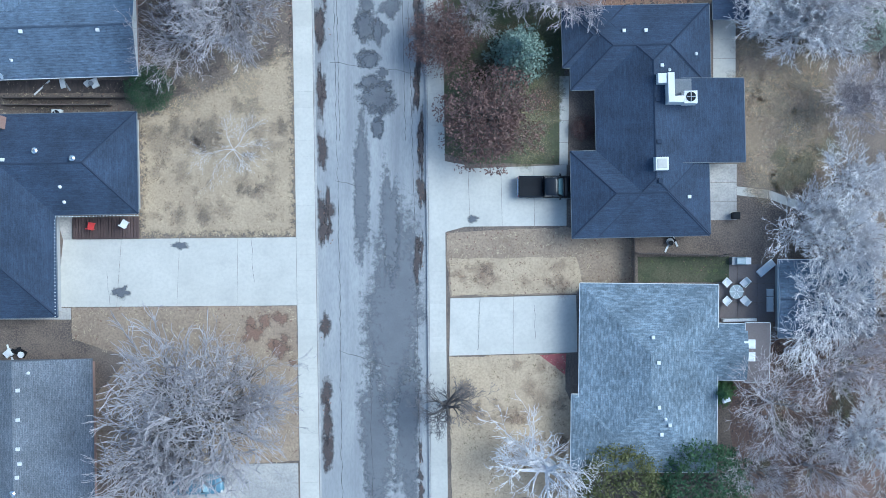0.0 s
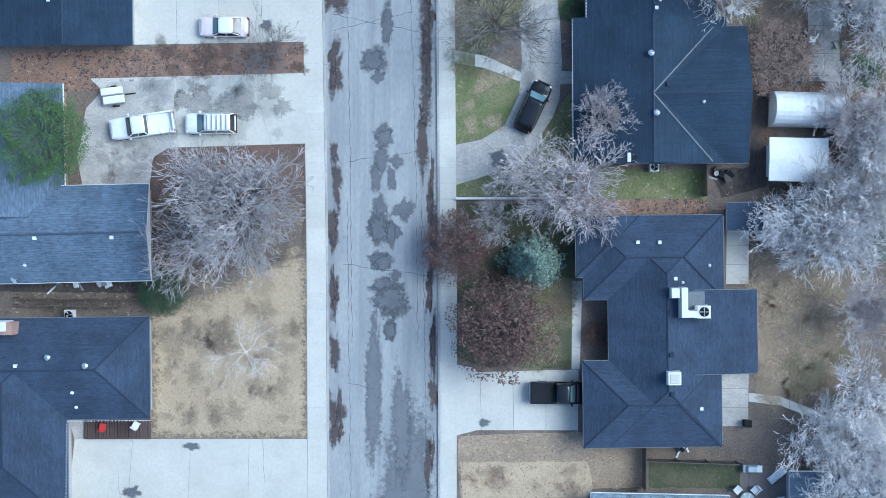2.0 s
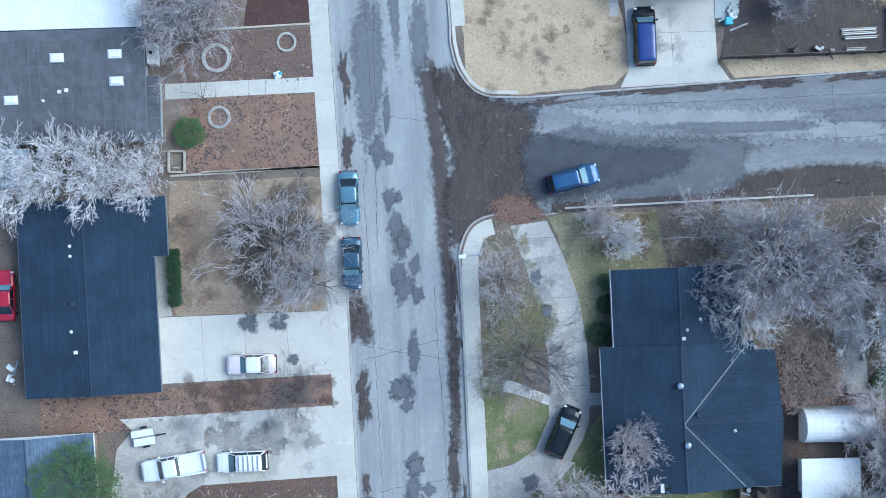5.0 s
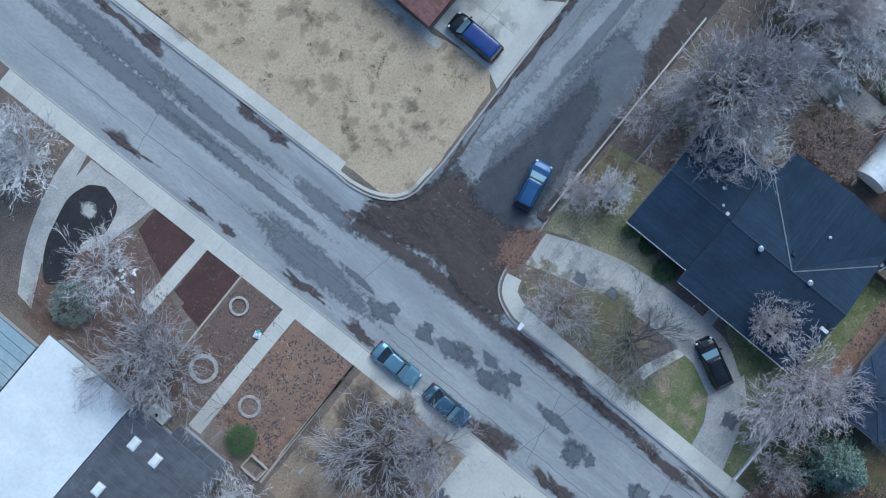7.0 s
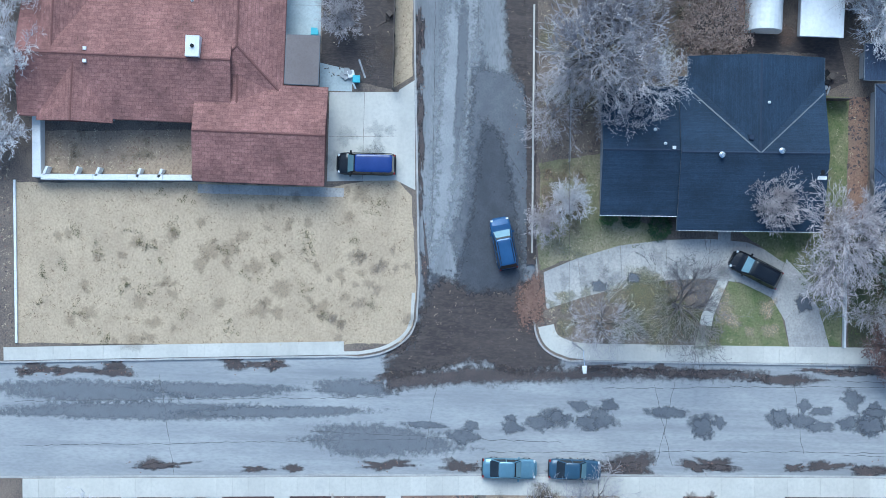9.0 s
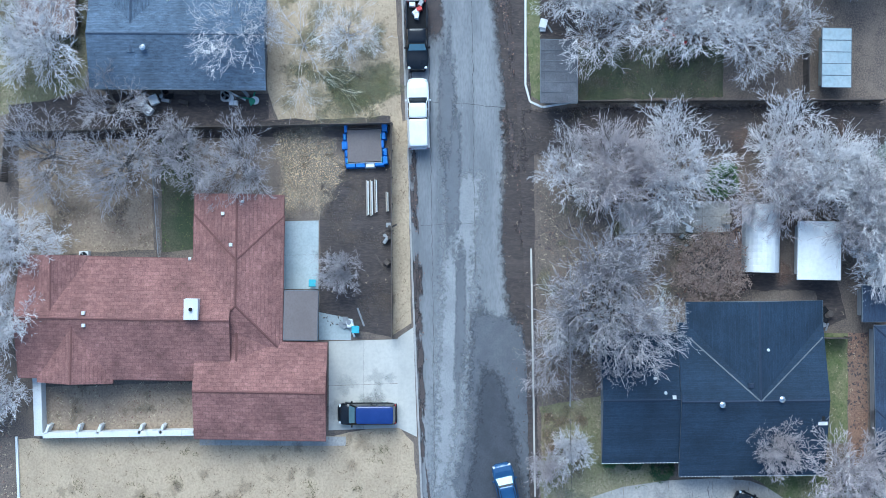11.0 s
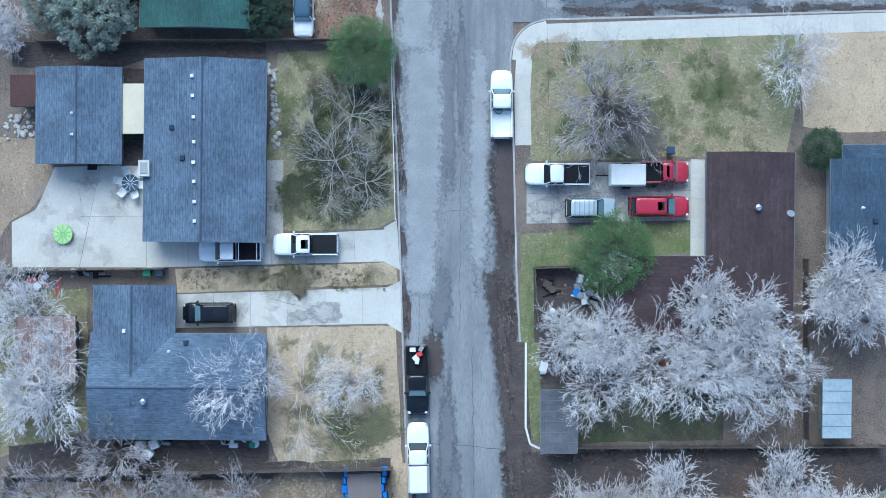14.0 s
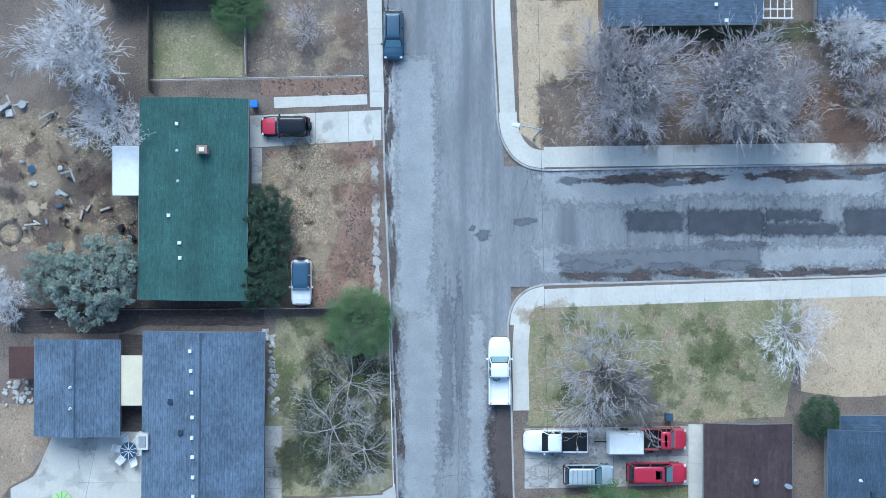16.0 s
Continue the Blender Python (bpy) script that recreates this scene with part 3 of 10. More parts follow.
def crack_line(pts, width=0.05, z=-0.13, material="crack"):
    """A tarred or open crack that wanders along a line."""
    s = Shape()
    LAYER[0] += 1
    path = []
    for (x0, y0), (x1, y1) in zip(pts, pts[1:]):
        k = max(2, int(math.hypot(x1 - x0, y1 - y0) / 0.35))
        for j in range(k):
            u = j / k
            x, y = x0 + (x1 - x0) * u, y0 + (y1 - y0) * u
            v = noise.noise_vector((x * 1.1, y * 1.1, LAYER[0])) * 0.16
            path.append((x + v.x, y + v.y))
    path.append(pts[-1])
    for (x0, y0), (x1, y1) in zip(path, path[1:]):
        d = math.hypot(x1 - x0, y1 - y0) or 1
        w = width * (0.6 + 0.8 * abs(noise.noise((x0, y0, 3)))) / 2
        nx, ny = -(y1 - y0) / d * w, (x1 - x0) / d * w
        s.add([(x0 + nx, y0 + ny, z), (x0 - nx, y0 - ny, z), (x1 - nx, y1 - ny, z), (x1 + nx, y1 + ny, z)], [(0, 1, 2, 3)])
    return structure("crack", s, material, "dark crack across worn paving", "crack")


# ---- houses ----
def slope_mesh(name, faces, material):
    """Sloping faces, each with the courses of its covering running level."""
    me = bpy.data.meshes.new(name)
    verts, polys, uvs = [], [], []
    for pts in faces:
        pts = [Vector(p) for p in pts]
        e = (pts[1] - pts[0]).normalized()
        nrm = (pts[1] - pts[0]).cross(pts[2] - pts[0]).normalized()
        up = nrm.cross(e)
        k = len(verts)
        polys.append(tuple(range(k, k + len(pts))))
        verts += [tuple(p) for p in pts]
        uvs += [(p.dot(e), (p - pts[0]).dot(up)) for p in pts]
    me.from_pydata(verts, [], polys)
    layer = me.uv_layers.new(name="UVMap")
    for poly in me.polygons:
        for li in poly.loop_indices:
            layer.data[li].uv = uvs[me.loops[li].vertex_index]
    me.materials.append(material)
    return me


def cap_strip(p, q, width=0.2):
    """A ridge cap: a low tent of bent tabs along an edge, in lengths."""
    p, q = Vector(p), Vector(q)
    d = q - p
    side = Vector((-d.y, d.x, 0)).normalized() * width / 2
    n = max(2, int(d.length / 0.45))
    rings = []
    for i in range(n + 1):
        a = p + d * (i / n)
        h = 0.05 + 0.012 * (i % 2)
        rings.append([a - side, a + Vector((0, 0, h)), a + side, a - Vector((0, 0, 0.05))])
    s = Shape().loft(rings)
    return s


def roof_volume(home, v, roof, wall, trim, cap):
    kind, x0, x1, y0, y1, z, slope, axis = v
    w, d = x1 - x0, y1 - y0
    if kind == "flat":
        faces = [[(x0, y0, z), (x1, y0, z), (x1, y1, z + slope * d), (x0, y1, z + slope * d)] if axis == "x" else
                 [(x1, y0, z), (x1, y1, z), (x0, y1, z + slope * w), (x0, y0, z + slope * w)]]
        ridges = []
    else:
        run = (d if axis == "x" else w) / 2
        h = z + slope * run
        inset = 0.0 if kind == "gable" else min(run, 0.999 * (w if axis == "x" else d) / 2)
        if axis == "x":
            ym = (y0 + y1) / 2
            a, b = (x0 + inset, ym, h), (x1 - inset, ym, h)
        else:
            xm = (x0 + x1) / 2
            a, b = (xm, y0 + inset, h), (xm, y1 - inset, h)
        A, B, C, D = (x0, y0, z), (x1, y0, z), (x1, y1, z), (x0, y1, z)
        if axis == "x":
            faces = [[A, B, b, a], [C, D, a, b]]
            ends = [[B, C, b], [D, A, a]]
        else:
            faces = [[B, C, b, a], [D, A, a, b]]
            ends = [[C, D, b], [A, B, a]]
        ridges = [(a, b)]
        if kind == "hip":
            faces += ends
            ridges += [(e[i], e[2]) for e in ends for i in (0, 1)]
    if kind == "flat" and roof in ("pale_metal", "rust_roof", "slate_roof"):
        k = max(2, int((w if axis == "x" else d) / 0.9))
        for i in range(1, k):
            if axis == "x":
                p, q = (x0 + w * i / k, y0, z), (x0 + w * i / k, y1, z + slope * d)
            else:
                p, q = (x1, y0 + d * i / k, z), (x0, y0 + d * i / k, z + slope * w)
            tile_strip(home, "seam", p, q, 0.05, "flashing" if roof != "slate_roof" else "damp", 0.03)
    ob = new("roof", slope_mesh("roof", faces, M[roof]))
    ob.parent = home
    for p, q in ridges:
        if cap and (Vector(p) - Vector(q)).length > 0.8:
            part("ridge_cap", cap_strip(p, q), cap, home)
    # soffit board and gutter round the eaves
    f = Shape()
    t = 0.05
    for (p, q) in (((x0, y0), (x1, y0)), ((x1, y0), (x1, y1)), ((x1, y1), (x0, y1)), ((x0, y1), (x0, y0))):
        if kind == "gable" and ((axis == "x") == (p[0] == q[0])):
            m = ((p[0] + q[0]) / 2, (p[1] + q[1]) / 2)
            for (e0, z0), (e1, z1) in (((p, z), (m, h)), ((m, h), (q, z))):
                f.add([(*e0, z0 - 0.2), (*e1, z1 - 0.2), (*e1, z1 - 0.01), (*e0, z0 - 0.01)], [(0, 1, 2, 3)])
            continue
        zz = [z, z]
        if kind == "flat":
            zz = [z + slope * ((e[1] - y0) if axis == "x" else (x1 - e[0])) for e in (p, q)]
        ox, oy = (0, -t) if p[1] == q[1] == y0 else (0, t) if p[1] == q[1] else (t, 0) if p[0] == x1 else (-t, 0)
        f.add([(p[0], p[1], zz[0] - 0.2), (q[0], q[1], zz[1] - 0.2), (q[0], q[1], zz[1] - 0.01), (p[0], p[1], zz[0] - 0.01),
               (p[0] + ox, p[1] + oy, zz[0] - 0.2), (q[0] + ox, q[1] + oy, zz[1] - 0.2), (q[0] + ox, q[1] + oy, zz[1] - 0.02), (p[0] + ox, p[1] + oy, zz[0] - 0.02)],
              [(0, 1, 2, 3), (4, 5, 6, 7), (3, 2, 6, 7), (0, 1, 5, 4)])
    f.add([(x0, y0, z - 0.2), (x1, y0, z - 0.2), (x1, y1, z - 0.2), (x0, y1, z - 0.2)], [(3, 2, 1, 0)])
    part("gutter", f, trim, home)
    i = min(0.45, 0.2 * min(w, d))
    s = Shape().box(x0 + i, x1 - i, y0 + i, y1 - i, 0, z - 0.02)
    if kind == "gable":
        lo = z - 0.03
        hh = h - slope * 0.05 - 0.03
        if axis == "x":
            ym = (y0 + y1) / 2
            for x in (x0 + i, x1 - i):
                s.add([(x, y0 + i, lo), (x, y1 - i, lo), (x, ym, hh)], [(0, 1, 2)])
        else:
            xm = (x0 + x1) / 2
            for y in (y0 + i, y1 - i):
                s.add([(x0 + i, y, lo), (x1 - i, y, lo), (xm, y, hh)], [(0, 1, 2)])
    part("wall", s, wall, home)


def roof_z(vols, x, y):
    """The height of the covering over a place of the plan."""
    best = 0.0
    for kind, x0, x1, y0, y1, z, slope, axis in vols:
        if not (x0 - 0.01 <= x <= x1 + 0.01 and y0 - 0.01 <= y <= y1 + 0.01):
            continue
        if kind == "flat":
            h = z + slope * ((y - y0) if axis == "x" else (x1 - x))
        else:
            dx, dy = min(x - x0, x1 - x), min(y - y0, y1 - y)
            k = min(dx, dy) if kind == "hip" else (dy if axis == "x" else dx)
            h = z + slope * k
        best = max(best, h)
    return best


def house(label, x, y, turn, vols, roof, wall="siding", trim="white_paint", cap="cap", vents=(), name="house", category="house"):
    """A house or shed: roofed volumes over one plan. vents: x, y, kind on the covering."""
    home = thing(name, label, category, x, y, 0, turn)
    for v in vols:
        r = roof
        if len(v) > 8:
            r, v = v[8], v[:8]
        roof_volume(home, v, r, wall, trim, cap)
    plan = [v[:8] for v in vols]
    for vx, vy, kind in vents:
        z = roof_z(plan, vx, vy)
        s = Shape()
        if kind == "pipe":
            s.tube((vx, vy, z - 0.15), (vx, vy, z + 0.35), 0.075, 0.075, 8)
            s.tube((vx, vy, z - 0.1), (vx, vy, z + 0.06), 0.2, 0.12, 8)
            part("vent_pipe", s, "white_paint", home)
        elif kind == "box":
            s.box(vx - 0.17, vx + 0.17, vy - 0.17, vy + 0.17, z - 0.2, z + 0.2, 0.03)
            part("roof_vent", s, "white_paint", home)
        elif kind == "dark":
            s.box(vx - 0.24, vx + 0.24, vy - 0.24, vy + 0.24, z - 0.2, z + 0.2, 0.05)
            part("roof_vent", s, "cap", home)
        elif kind == "turbine":
            s.tube((vx, vy, z - 0.2), (vx, vy, z + 0.2), 0.16, 0.16, 12)
            s.tube((vx, vy, z + 0.2), (vx, vy, z + 0.4), 0.27, 0.27, 14)
            s.tube((vx, vy, z + 0.4), (vx, vy, z + 0.52), 0.27, 0.1, 14)
            part("turbine_vent", s, "chrome", home)
        elif kind == "cooler":
            c = part("evaporative_cooler", s.box(vx - 0.6, vx + 0.6, vy - 0.6, vy + 0.6, z - 0.1, z + 0.95, 0.05), "white_paint", home)
            part("lid", Shape().box(vx - 0.42, vx + 0.42, vy - 0.42, vy + 0.42, z + 0.95, z + 1.0, 0.04), "concrete", c)
        elif kind == "chimney":
            c = part("chimney", s.box(vx - 0.6, vx + 0.6, vy - 0.9, vy + 0.9, z - 0.6, z + 0.8), "white_paint", home)
            part("flue", Shape().tube((vx, vy, z + 0.78), (vx, vy, z + 1.0), 0.16, 0.16, 10), "black_trim", c)
        elif kind == "brick_chimney":
            c = part("chimney", s.box(vx - 0.45, vx + 0.45, vy - 0.35, vy + 0.35, z - 0.6, z + 0.9), "brick_wall", home)
            part("flue", Shape().box(vx - 0.22, vx + 0.22, vy - 0.18, vy + 0.18, z + 0.88, z + 1.05), "white_paint", c)
        elif kind == "skylight":
            c = part("skylight", s.box(vx - 0.62, vx + 0.62, vy - 0.42, vy + 0.42, z - 0.15, z + 0.16, 0.03), "white_paint", home)
            part("dome", Shape().box(vx - 0.52, vx + 0.52, vy - 0.33, vy + 0.33, z + 0.155, z + 0.27, 0.12), "white_plastic", c)
        elif kind == "dish":
            s.tube((vx, vy, z - 0.1), (vx, vy, z + 0.5), 0.03, 0.03, 6)
            c = part("satellite_dish", s, "grey_metal", home)
            part("reflector", Shape().tube((vx, vy, z + 0.5), (vx - 0.08, vy - 0.1, z + 0.6), 0.06, 0.36, 16), "white_plastic", c)
    return home


def tile_strip(home, name, p, q, width, material, lift=0.03):
    p, q = Vector(p), Vector(q)
    side = Vector((-(q - p).y, (q - p).x, 0)).normalized() * width / 2
    up = Vector((0, 0, lift))
    part(name, Shape().add([p - side, p + side, q + side, q - side, p - side + up, p + side + up, q + side + up, q - side + up],
                           [(4, 5, 6, 7), (0, 1, 5, 4), (1, 2, 6, 5), (2, 3, 7, 6), (3, 0, 4, 7)]), material, home)


# ---- vehicles: nose along +x ----
def ring_at(x, w, z0, zt, c=0.12):
    return [(x, -w * 0.9, z0), (x, -w, z0 + 0.22), (x, -w, zt - c), (x, -w + c * 0.9, zt), (x, -w * 0.3, zt + 0.03), (x, w * 0.3, zt + 0.03),
            (x, w - c * 0.9, zt), (x, w, zt - c), (x, w, z0 + 0.22), (x, w * 0.9, z0)]


def rounded(x0, x1, w, z, r, crown=0.0):
    pts = []
    for cx, cy, a0 in ((x1 - r, w - r, 0), (x0 + r, w - r, 90), (x0 + r, -w + r, 180), (x1 - r, -w + r, 270)):
        for k in range(4):
            a = radians(a0 + 30 * k)
            pts.append((cx + r * math.cos(a), cy + r * math.sin(a), z))
    return pts


CARS = {
    # length, width, height, belt, cabin base front/rear and roof front/rear (shares of the length from the middle), hood height
    "suv": (4.6, 1.86, 1.68, 1.02, 0.245, -0.485, 0.085, -0.41, 0.96),
    "sedan": (4.75, 1.82, 1.42, 0.90, 0.21, -0.36, 0.08, -0.20, 0.82),
    "van": (5.1, 1.98, 1.8, 1.05, 0.30, -0.485, 0.17, -0.45, 0.98),
    "pickup": (5.75, 1.98, 1.82, 1.12, 0.215, -0.10, 0.12, -0.075, 1.05),
    "jeep": (4.2, 1.8, 1.82, 1.08, 0.16, -0.46, 0.10, -0.44, 1.04),
}


def vehicle(kind, paint, label, x, y, turn, z=0.02, length=0, roof="", bed="", rails=False, hood="", sunroof=False, category="car", rack=False, screen="sky_reflection_glass"):
    L, W, H, belt, cf, cr, rf, rr, hz = CARS[kind]
    if length:
        L = length
    w = W / 2
    roof = roof or paint
    name = {"suv": "suv", "sedan": "sedan", "van": "van", "pickup": "pickup_truck", "jeep": "off_road_car"}[kind]
    car = thing(name, label, category, x, y, z, turn)
    z0 = 0.28
    st = [(-0.503, 0.62, belt - 0.26), (-0.49, 0.86, belt - 0.1), (-0.44, 0.985, belt - 0.02), (-0.3, 1, belt), (0.0, 1, belt), (cf, 1, belt),
          (cf + 0.04, 0.995, hz + 0.02), (0.36, 0.985, hz), (0.42, 0.95, hz - 0.05), (0.465, 0.86, hz - 0.13), (0.49, 0.72, hz - 0.24), (0.503, 0.52, hz - 0.38)]
    if kind == "pickup":
        st = [(-0.10, 1, belt), (0.0, 1, belt)] + st[5:]
    body = part("body", Shape().loft([ring_at(L * f, w * k, z0, zt) for f, k, zt in st]), paint, car, smooth=True)
    part("hood", Shape().loft([[(L * f, -w * k, zz), (L * f, -w * k * 0.45, zz + 0.035), (L * f, w * k * 0.45, zz + 0.035), (L * f, w * k, zz), (L * f, 0, zz - 0.05)]
                              for f, k, zz in ((cf + 0.035, 0.80, hz + 0.045), (0.36, 0.79, hz + 0.035), (0.445, 0.70, hz - 0.04), (0.465, 0.6, hz - 0.1))]), hood or paint, car)
    # cabin: glass all round, posts and a roof panel
    base, top = rounded(L * cr, L * cf, w * 0.93, belt - 0.03, 0.14), rounded(L * rr, L * rf, w * 0.74, H - 0.05, 0.12)
    part("glasshouse", Shape().loft([base, top]), "glass", car, "dark tinted glass")
    for nm, b, t, sg in (("windshield", cf, rf, 1), ("rear_window", cr, rr, -1)):
        if kind == "jeep" and sg < 0:
            continue
        e = 0.02 * sg
        part(nm, Shape().add([(L * b + e, -w * 0.80, belt + 0.03), (L * b + e, w * 0.80, belt + 0.03), (L * t + e, w * 0.64, H - 0.09), (L * t + e, -w * 0.64, H - 0.09),
                              (L * b + e * 0.2, -w * 0.80, belt + 0.0), (L * b + e * 0.2, w * 0.80, belt + 0.0), (L * t + e * 0.2, w * 0.64, H - 0.11), (L * t + e * 0.2, -w * 0.64, H - 0.11)],
                             [(0, 1, 2, 3), (7, 6, 5, 4), (0, 4, 5, 1), (1, 5, 6, 2), (2, 6, 7, 3), (3, 7, 4, 0)]), screen if sg > 0 else "glass", car)
    part("roof", Shape().loft([rounded(L * rr - 0.06, L * rf + 0.05, w * 0.80, H - 0.09, 0.24), rounded(L * rr - 0.03, L * rf + 0.02, w * 0.775, H - 0.035, 0.24),
                               rounded(L * rr + 0.10, L * rf - 0.12, w * 0.62, H - 0.005, 0.2), rounded(L * rr + 0.3, L * rf - 0.35, w * 0.4, H + 0.012, 0.2)]), roof, car, smooth=True)
    for sx, (b, t) in ((1, (cf, rf)), (-1, (cr, rr))):
        for sy in (1, -1):
            part("pillar", Shape().tube((L * b - sx * 0.07, sy * w * 0.90, belt), (L * t - sx * 0.05, sy * w * 0.735, H - 0.05), 0.055, 0.045, 5), paint, car)
    for sy in (1, -1):
        part("pillar", Shape().tube((L * (cf + cr) / 2, sy * w * 0.93, belt), (L * (rf + rr) / 2, sy * w * 0.75, H - 0.05), 0.05, 0.04, 5), paint, car)
        part("mirror", Shape().box(L * cf - 0.32, L * cf - 0.14, sy * (w + 0.09) - 0.1, sy * (w + 0.09) + 0.1, belt - 0.02, belt + 0.16, 0.03), paint, car)
        part("headlight", Shape().box(L * 0.435, L * 0.478, sy * w * 0.74 - 0.14, sy * w * 0.74 + 0.14, hz - 0.3, hz - 0.07, 0.03), "headlight", car)
        part("taillight", Shape().box(-L * 0.505, -L * 0.475, sy * w * 0.8 - 0.11, sy * w * 0.8 + 0.11, belt - 0.35, belt - 0.04, 0.02), "taillight", car)
    for fx in (0.315, -0.30):
        for sy in (1, -1):
            wh = part("wheel", Shape().tube((L * fx, sy * (w - 0.24), 0.34), (L * fx, sy * (w + 0.005), 0.34), 0.345, 0.345, 20), "tyre", car)
            part("rim", Shape().tube((L * fx, sy * (w - 0.05), 0.34), (L * fx, sy * (w + 0.02), 0.34), 0.23, 0.21, 14), "rim", wh)
    part("bumper", Shape().loft([rounded(L * 0.43, L * 0.508, w * 0.74, 0.36, 0.15), rounded(L * 0.43, L * 0.505, w * 0.72, 0.58, 0.15)]), "black_trim" if kind in ("jeep", "pickup") else paint, car)
    part("bumper", Shape().loft([rounded(-L * 0.515, -L * 0.47, w * 0.88, 0.38, 0.02), rounded(-L * 0.515, -L * 0.47, w * 0.88, 0.58, 0.02)]), "chrome" if kind == "pickup" else "black_trim", car)
    if rails:
        for sy in (1, -1):
            part("roof_rail", Shape().tube((L * rr + 0.15, sy * w * 0.64, H + 0.06), (L * rf - 0.2, sy * w * 0.64, H + 0.06), 0.03, 0.03, 6), "black_trim", car)
    if rack:
        for k in range(5):
            xx = L * (rr + 0.06) + k * L * (rf - rr - 0.12) / 4
            part("rack_bar", Shape().box(xx - 0.04, xx + 0.04, -w * 0.7, w * 0.7, H + 0.02, H + 0.09), "grey_metal", car)
    if sunroof:
        part("sunroof", Shape().box(-L * 0.06, L * 0.055, -w * 0.42, w * 0.42, H - 0.03, H + 0.012, 0.02), "glass", car)
    if kind == "jeep":
        part("spare_wheel", Shape().tube((-L * 0.5 - 0.22, 0, 0.95), (-L * 0.5, 0, 0.95), 0.38, 0.38, 18), "tyre", car)
    if kind == "pickup":
        x0, x1 = -L * 0.5, -L * 0.105
        b = part("bed", Shape().box(x0 + 0.05, x1, -w * 0.98, w * 0.98, z0 + 0.1, 0.72), paint, car)
        for sy in (1, -1):
            part("bed_side", Shape().box(x0, x1, sy * w * 0.91 - 0.08, sy * w * 0.91 + 0.08, 0.7, belt, 0.015), paint, b)
        part("tailgate", Shape().box(x0, x0 + 0.1, -w * 0.83, w * 0.83, 0.7, belt - 0.01, 0.015), paint, b)
        if bed == "cover":
            part("tonneau_cover", Shape().box(x0 + 0.05, x1 - 0.02, -w * 0.86, w * 0.86, belt - 0.03, belt + 0.045, 0.03), "black_trim", car)
        elif bed == "cap":
            part("bed_cap", Shape().loft([rounded(x0 + 0.02, x1 + 0.05, w * 0.97, belt, 0.12), rounded(x0 + 0.14, x1 + 0.03, w * 0.78, H - 0.02, 0.12), rounded(x0 + 0.3, x1 - 0.1, w * 0.65, H + 0.02, 0.1)]), paint, car)
        else:
            part("bed_liner", Shape().box(x0 + 0.1, x1 - 0.02, -w * 0.82, w * 0.82, 0.71, 0.76), {"white": "white_plastic", "grey": "concrete_old"}.get(bed, "black_trim"), b)
            if bed == "rack":
                for xx in (x0 + 0.3, x1 - 0.3):
                    part("rack_bar", Shape().box(xx - 0.04, xx + 0.04, -w * 0.9, w * 0.9, belt + 0.3, belt + 0.37), "chrome", car)
                for sy in (1, -1):
                    part("rack_rail", Shape().box(x0 + 0.1, x1 - 0.1, sy * w * 0.9 - 0.04, sy * w * 0.9 + 0.04, belt - 0.02, belt + 0.3), "chrome", car)
    return car


# ---- trees ----
def bare_tree_meshes(seed, levels, spread, droop=0.0, up=0.9, thick=1.0):
    """A leafless tree one metre in crown radius and about as high: trunk with limbs, and the crown of twigs."""
    rnd = random.Random(seed)
    trunk, crown = Shape(), Shape()
    base = Vector((0, 0, 0))
    fork = Vector((rnd.uniform(-0.03, 0.03), rnd.uniform(-0.03, 0.03), 0.36))
    trunk.tube(base, fork, 0.058 * thick, 0.042 * thick, 8)
    trunk.tube(base - Vector((0, 0, 0.02)), Vector((0, 0, 0.05)), 0.085 * thick, 0.056 * thick, 8)

    def grow(p, d, length, r, level):
        segs = 4 if level == 0 else 3 if level == 1 else 2
        n = levels[level] if level < len(levels) else 0
        pts = [p]
        for s in range(segs):
            d = (d + Vector((rnd.gauss(0, 0.15), rnd.gauss(0, 0.15), rnd.gauss(0, 0.10) + (0.10 * up - droop * level * 0.08)))).normalized()
            q = p + d * (length / segs)
            r1 = r * (0.80 if s < segs - 1 else 0.6)
            (trunk if level <= 1 else crown).tube(p, q, r, r1, 5 if level == 0 else 3, cap=False)
            p, r = q, r1
            pts.append((p, d, r))
        for k in range(n):
            i = rnd.randint(max(1, segs // 2), segs) if level else rnd.randint(1, segs)
            q, e, rr = pts[i]
            side = e.orthogonal()
            side.rotate(Matrix.Rotation(rnd.uniform(0, 6.283), 3, e))
            side.z *= 0.6
            ang = rnd.uniform(0.25, 0.72)
            grow(q, (e * math.cos(ang) + side.normalized() * math.sin(ang)).normalized(), length * rnd.uniform(0.48, 0.78), max(rr * 0.7, 0.0042 * min(1.0, thick)), level + 1)

    limbs = levels[0]
    for i in range(limbs):
        a = 2 * math.pi * (i + rnd.uniform(-0.3, 0.3)) / limbs
        tilt = rnd.uniform(0.55, 1.15) * spread
        d = Vector((math.cos(a) * math.sin(tilt), math.sin(a) * math.sin(tilt), math.cos(tilt)))
        start = fork * rnd.uniform(0.75, 1.0)
        grow(start, d, rnd.uniform(0.5, 0.68), 0.028 * thick, 1 if len(levels) < 4 else 0)
    return trunk, crown


TREES = {}


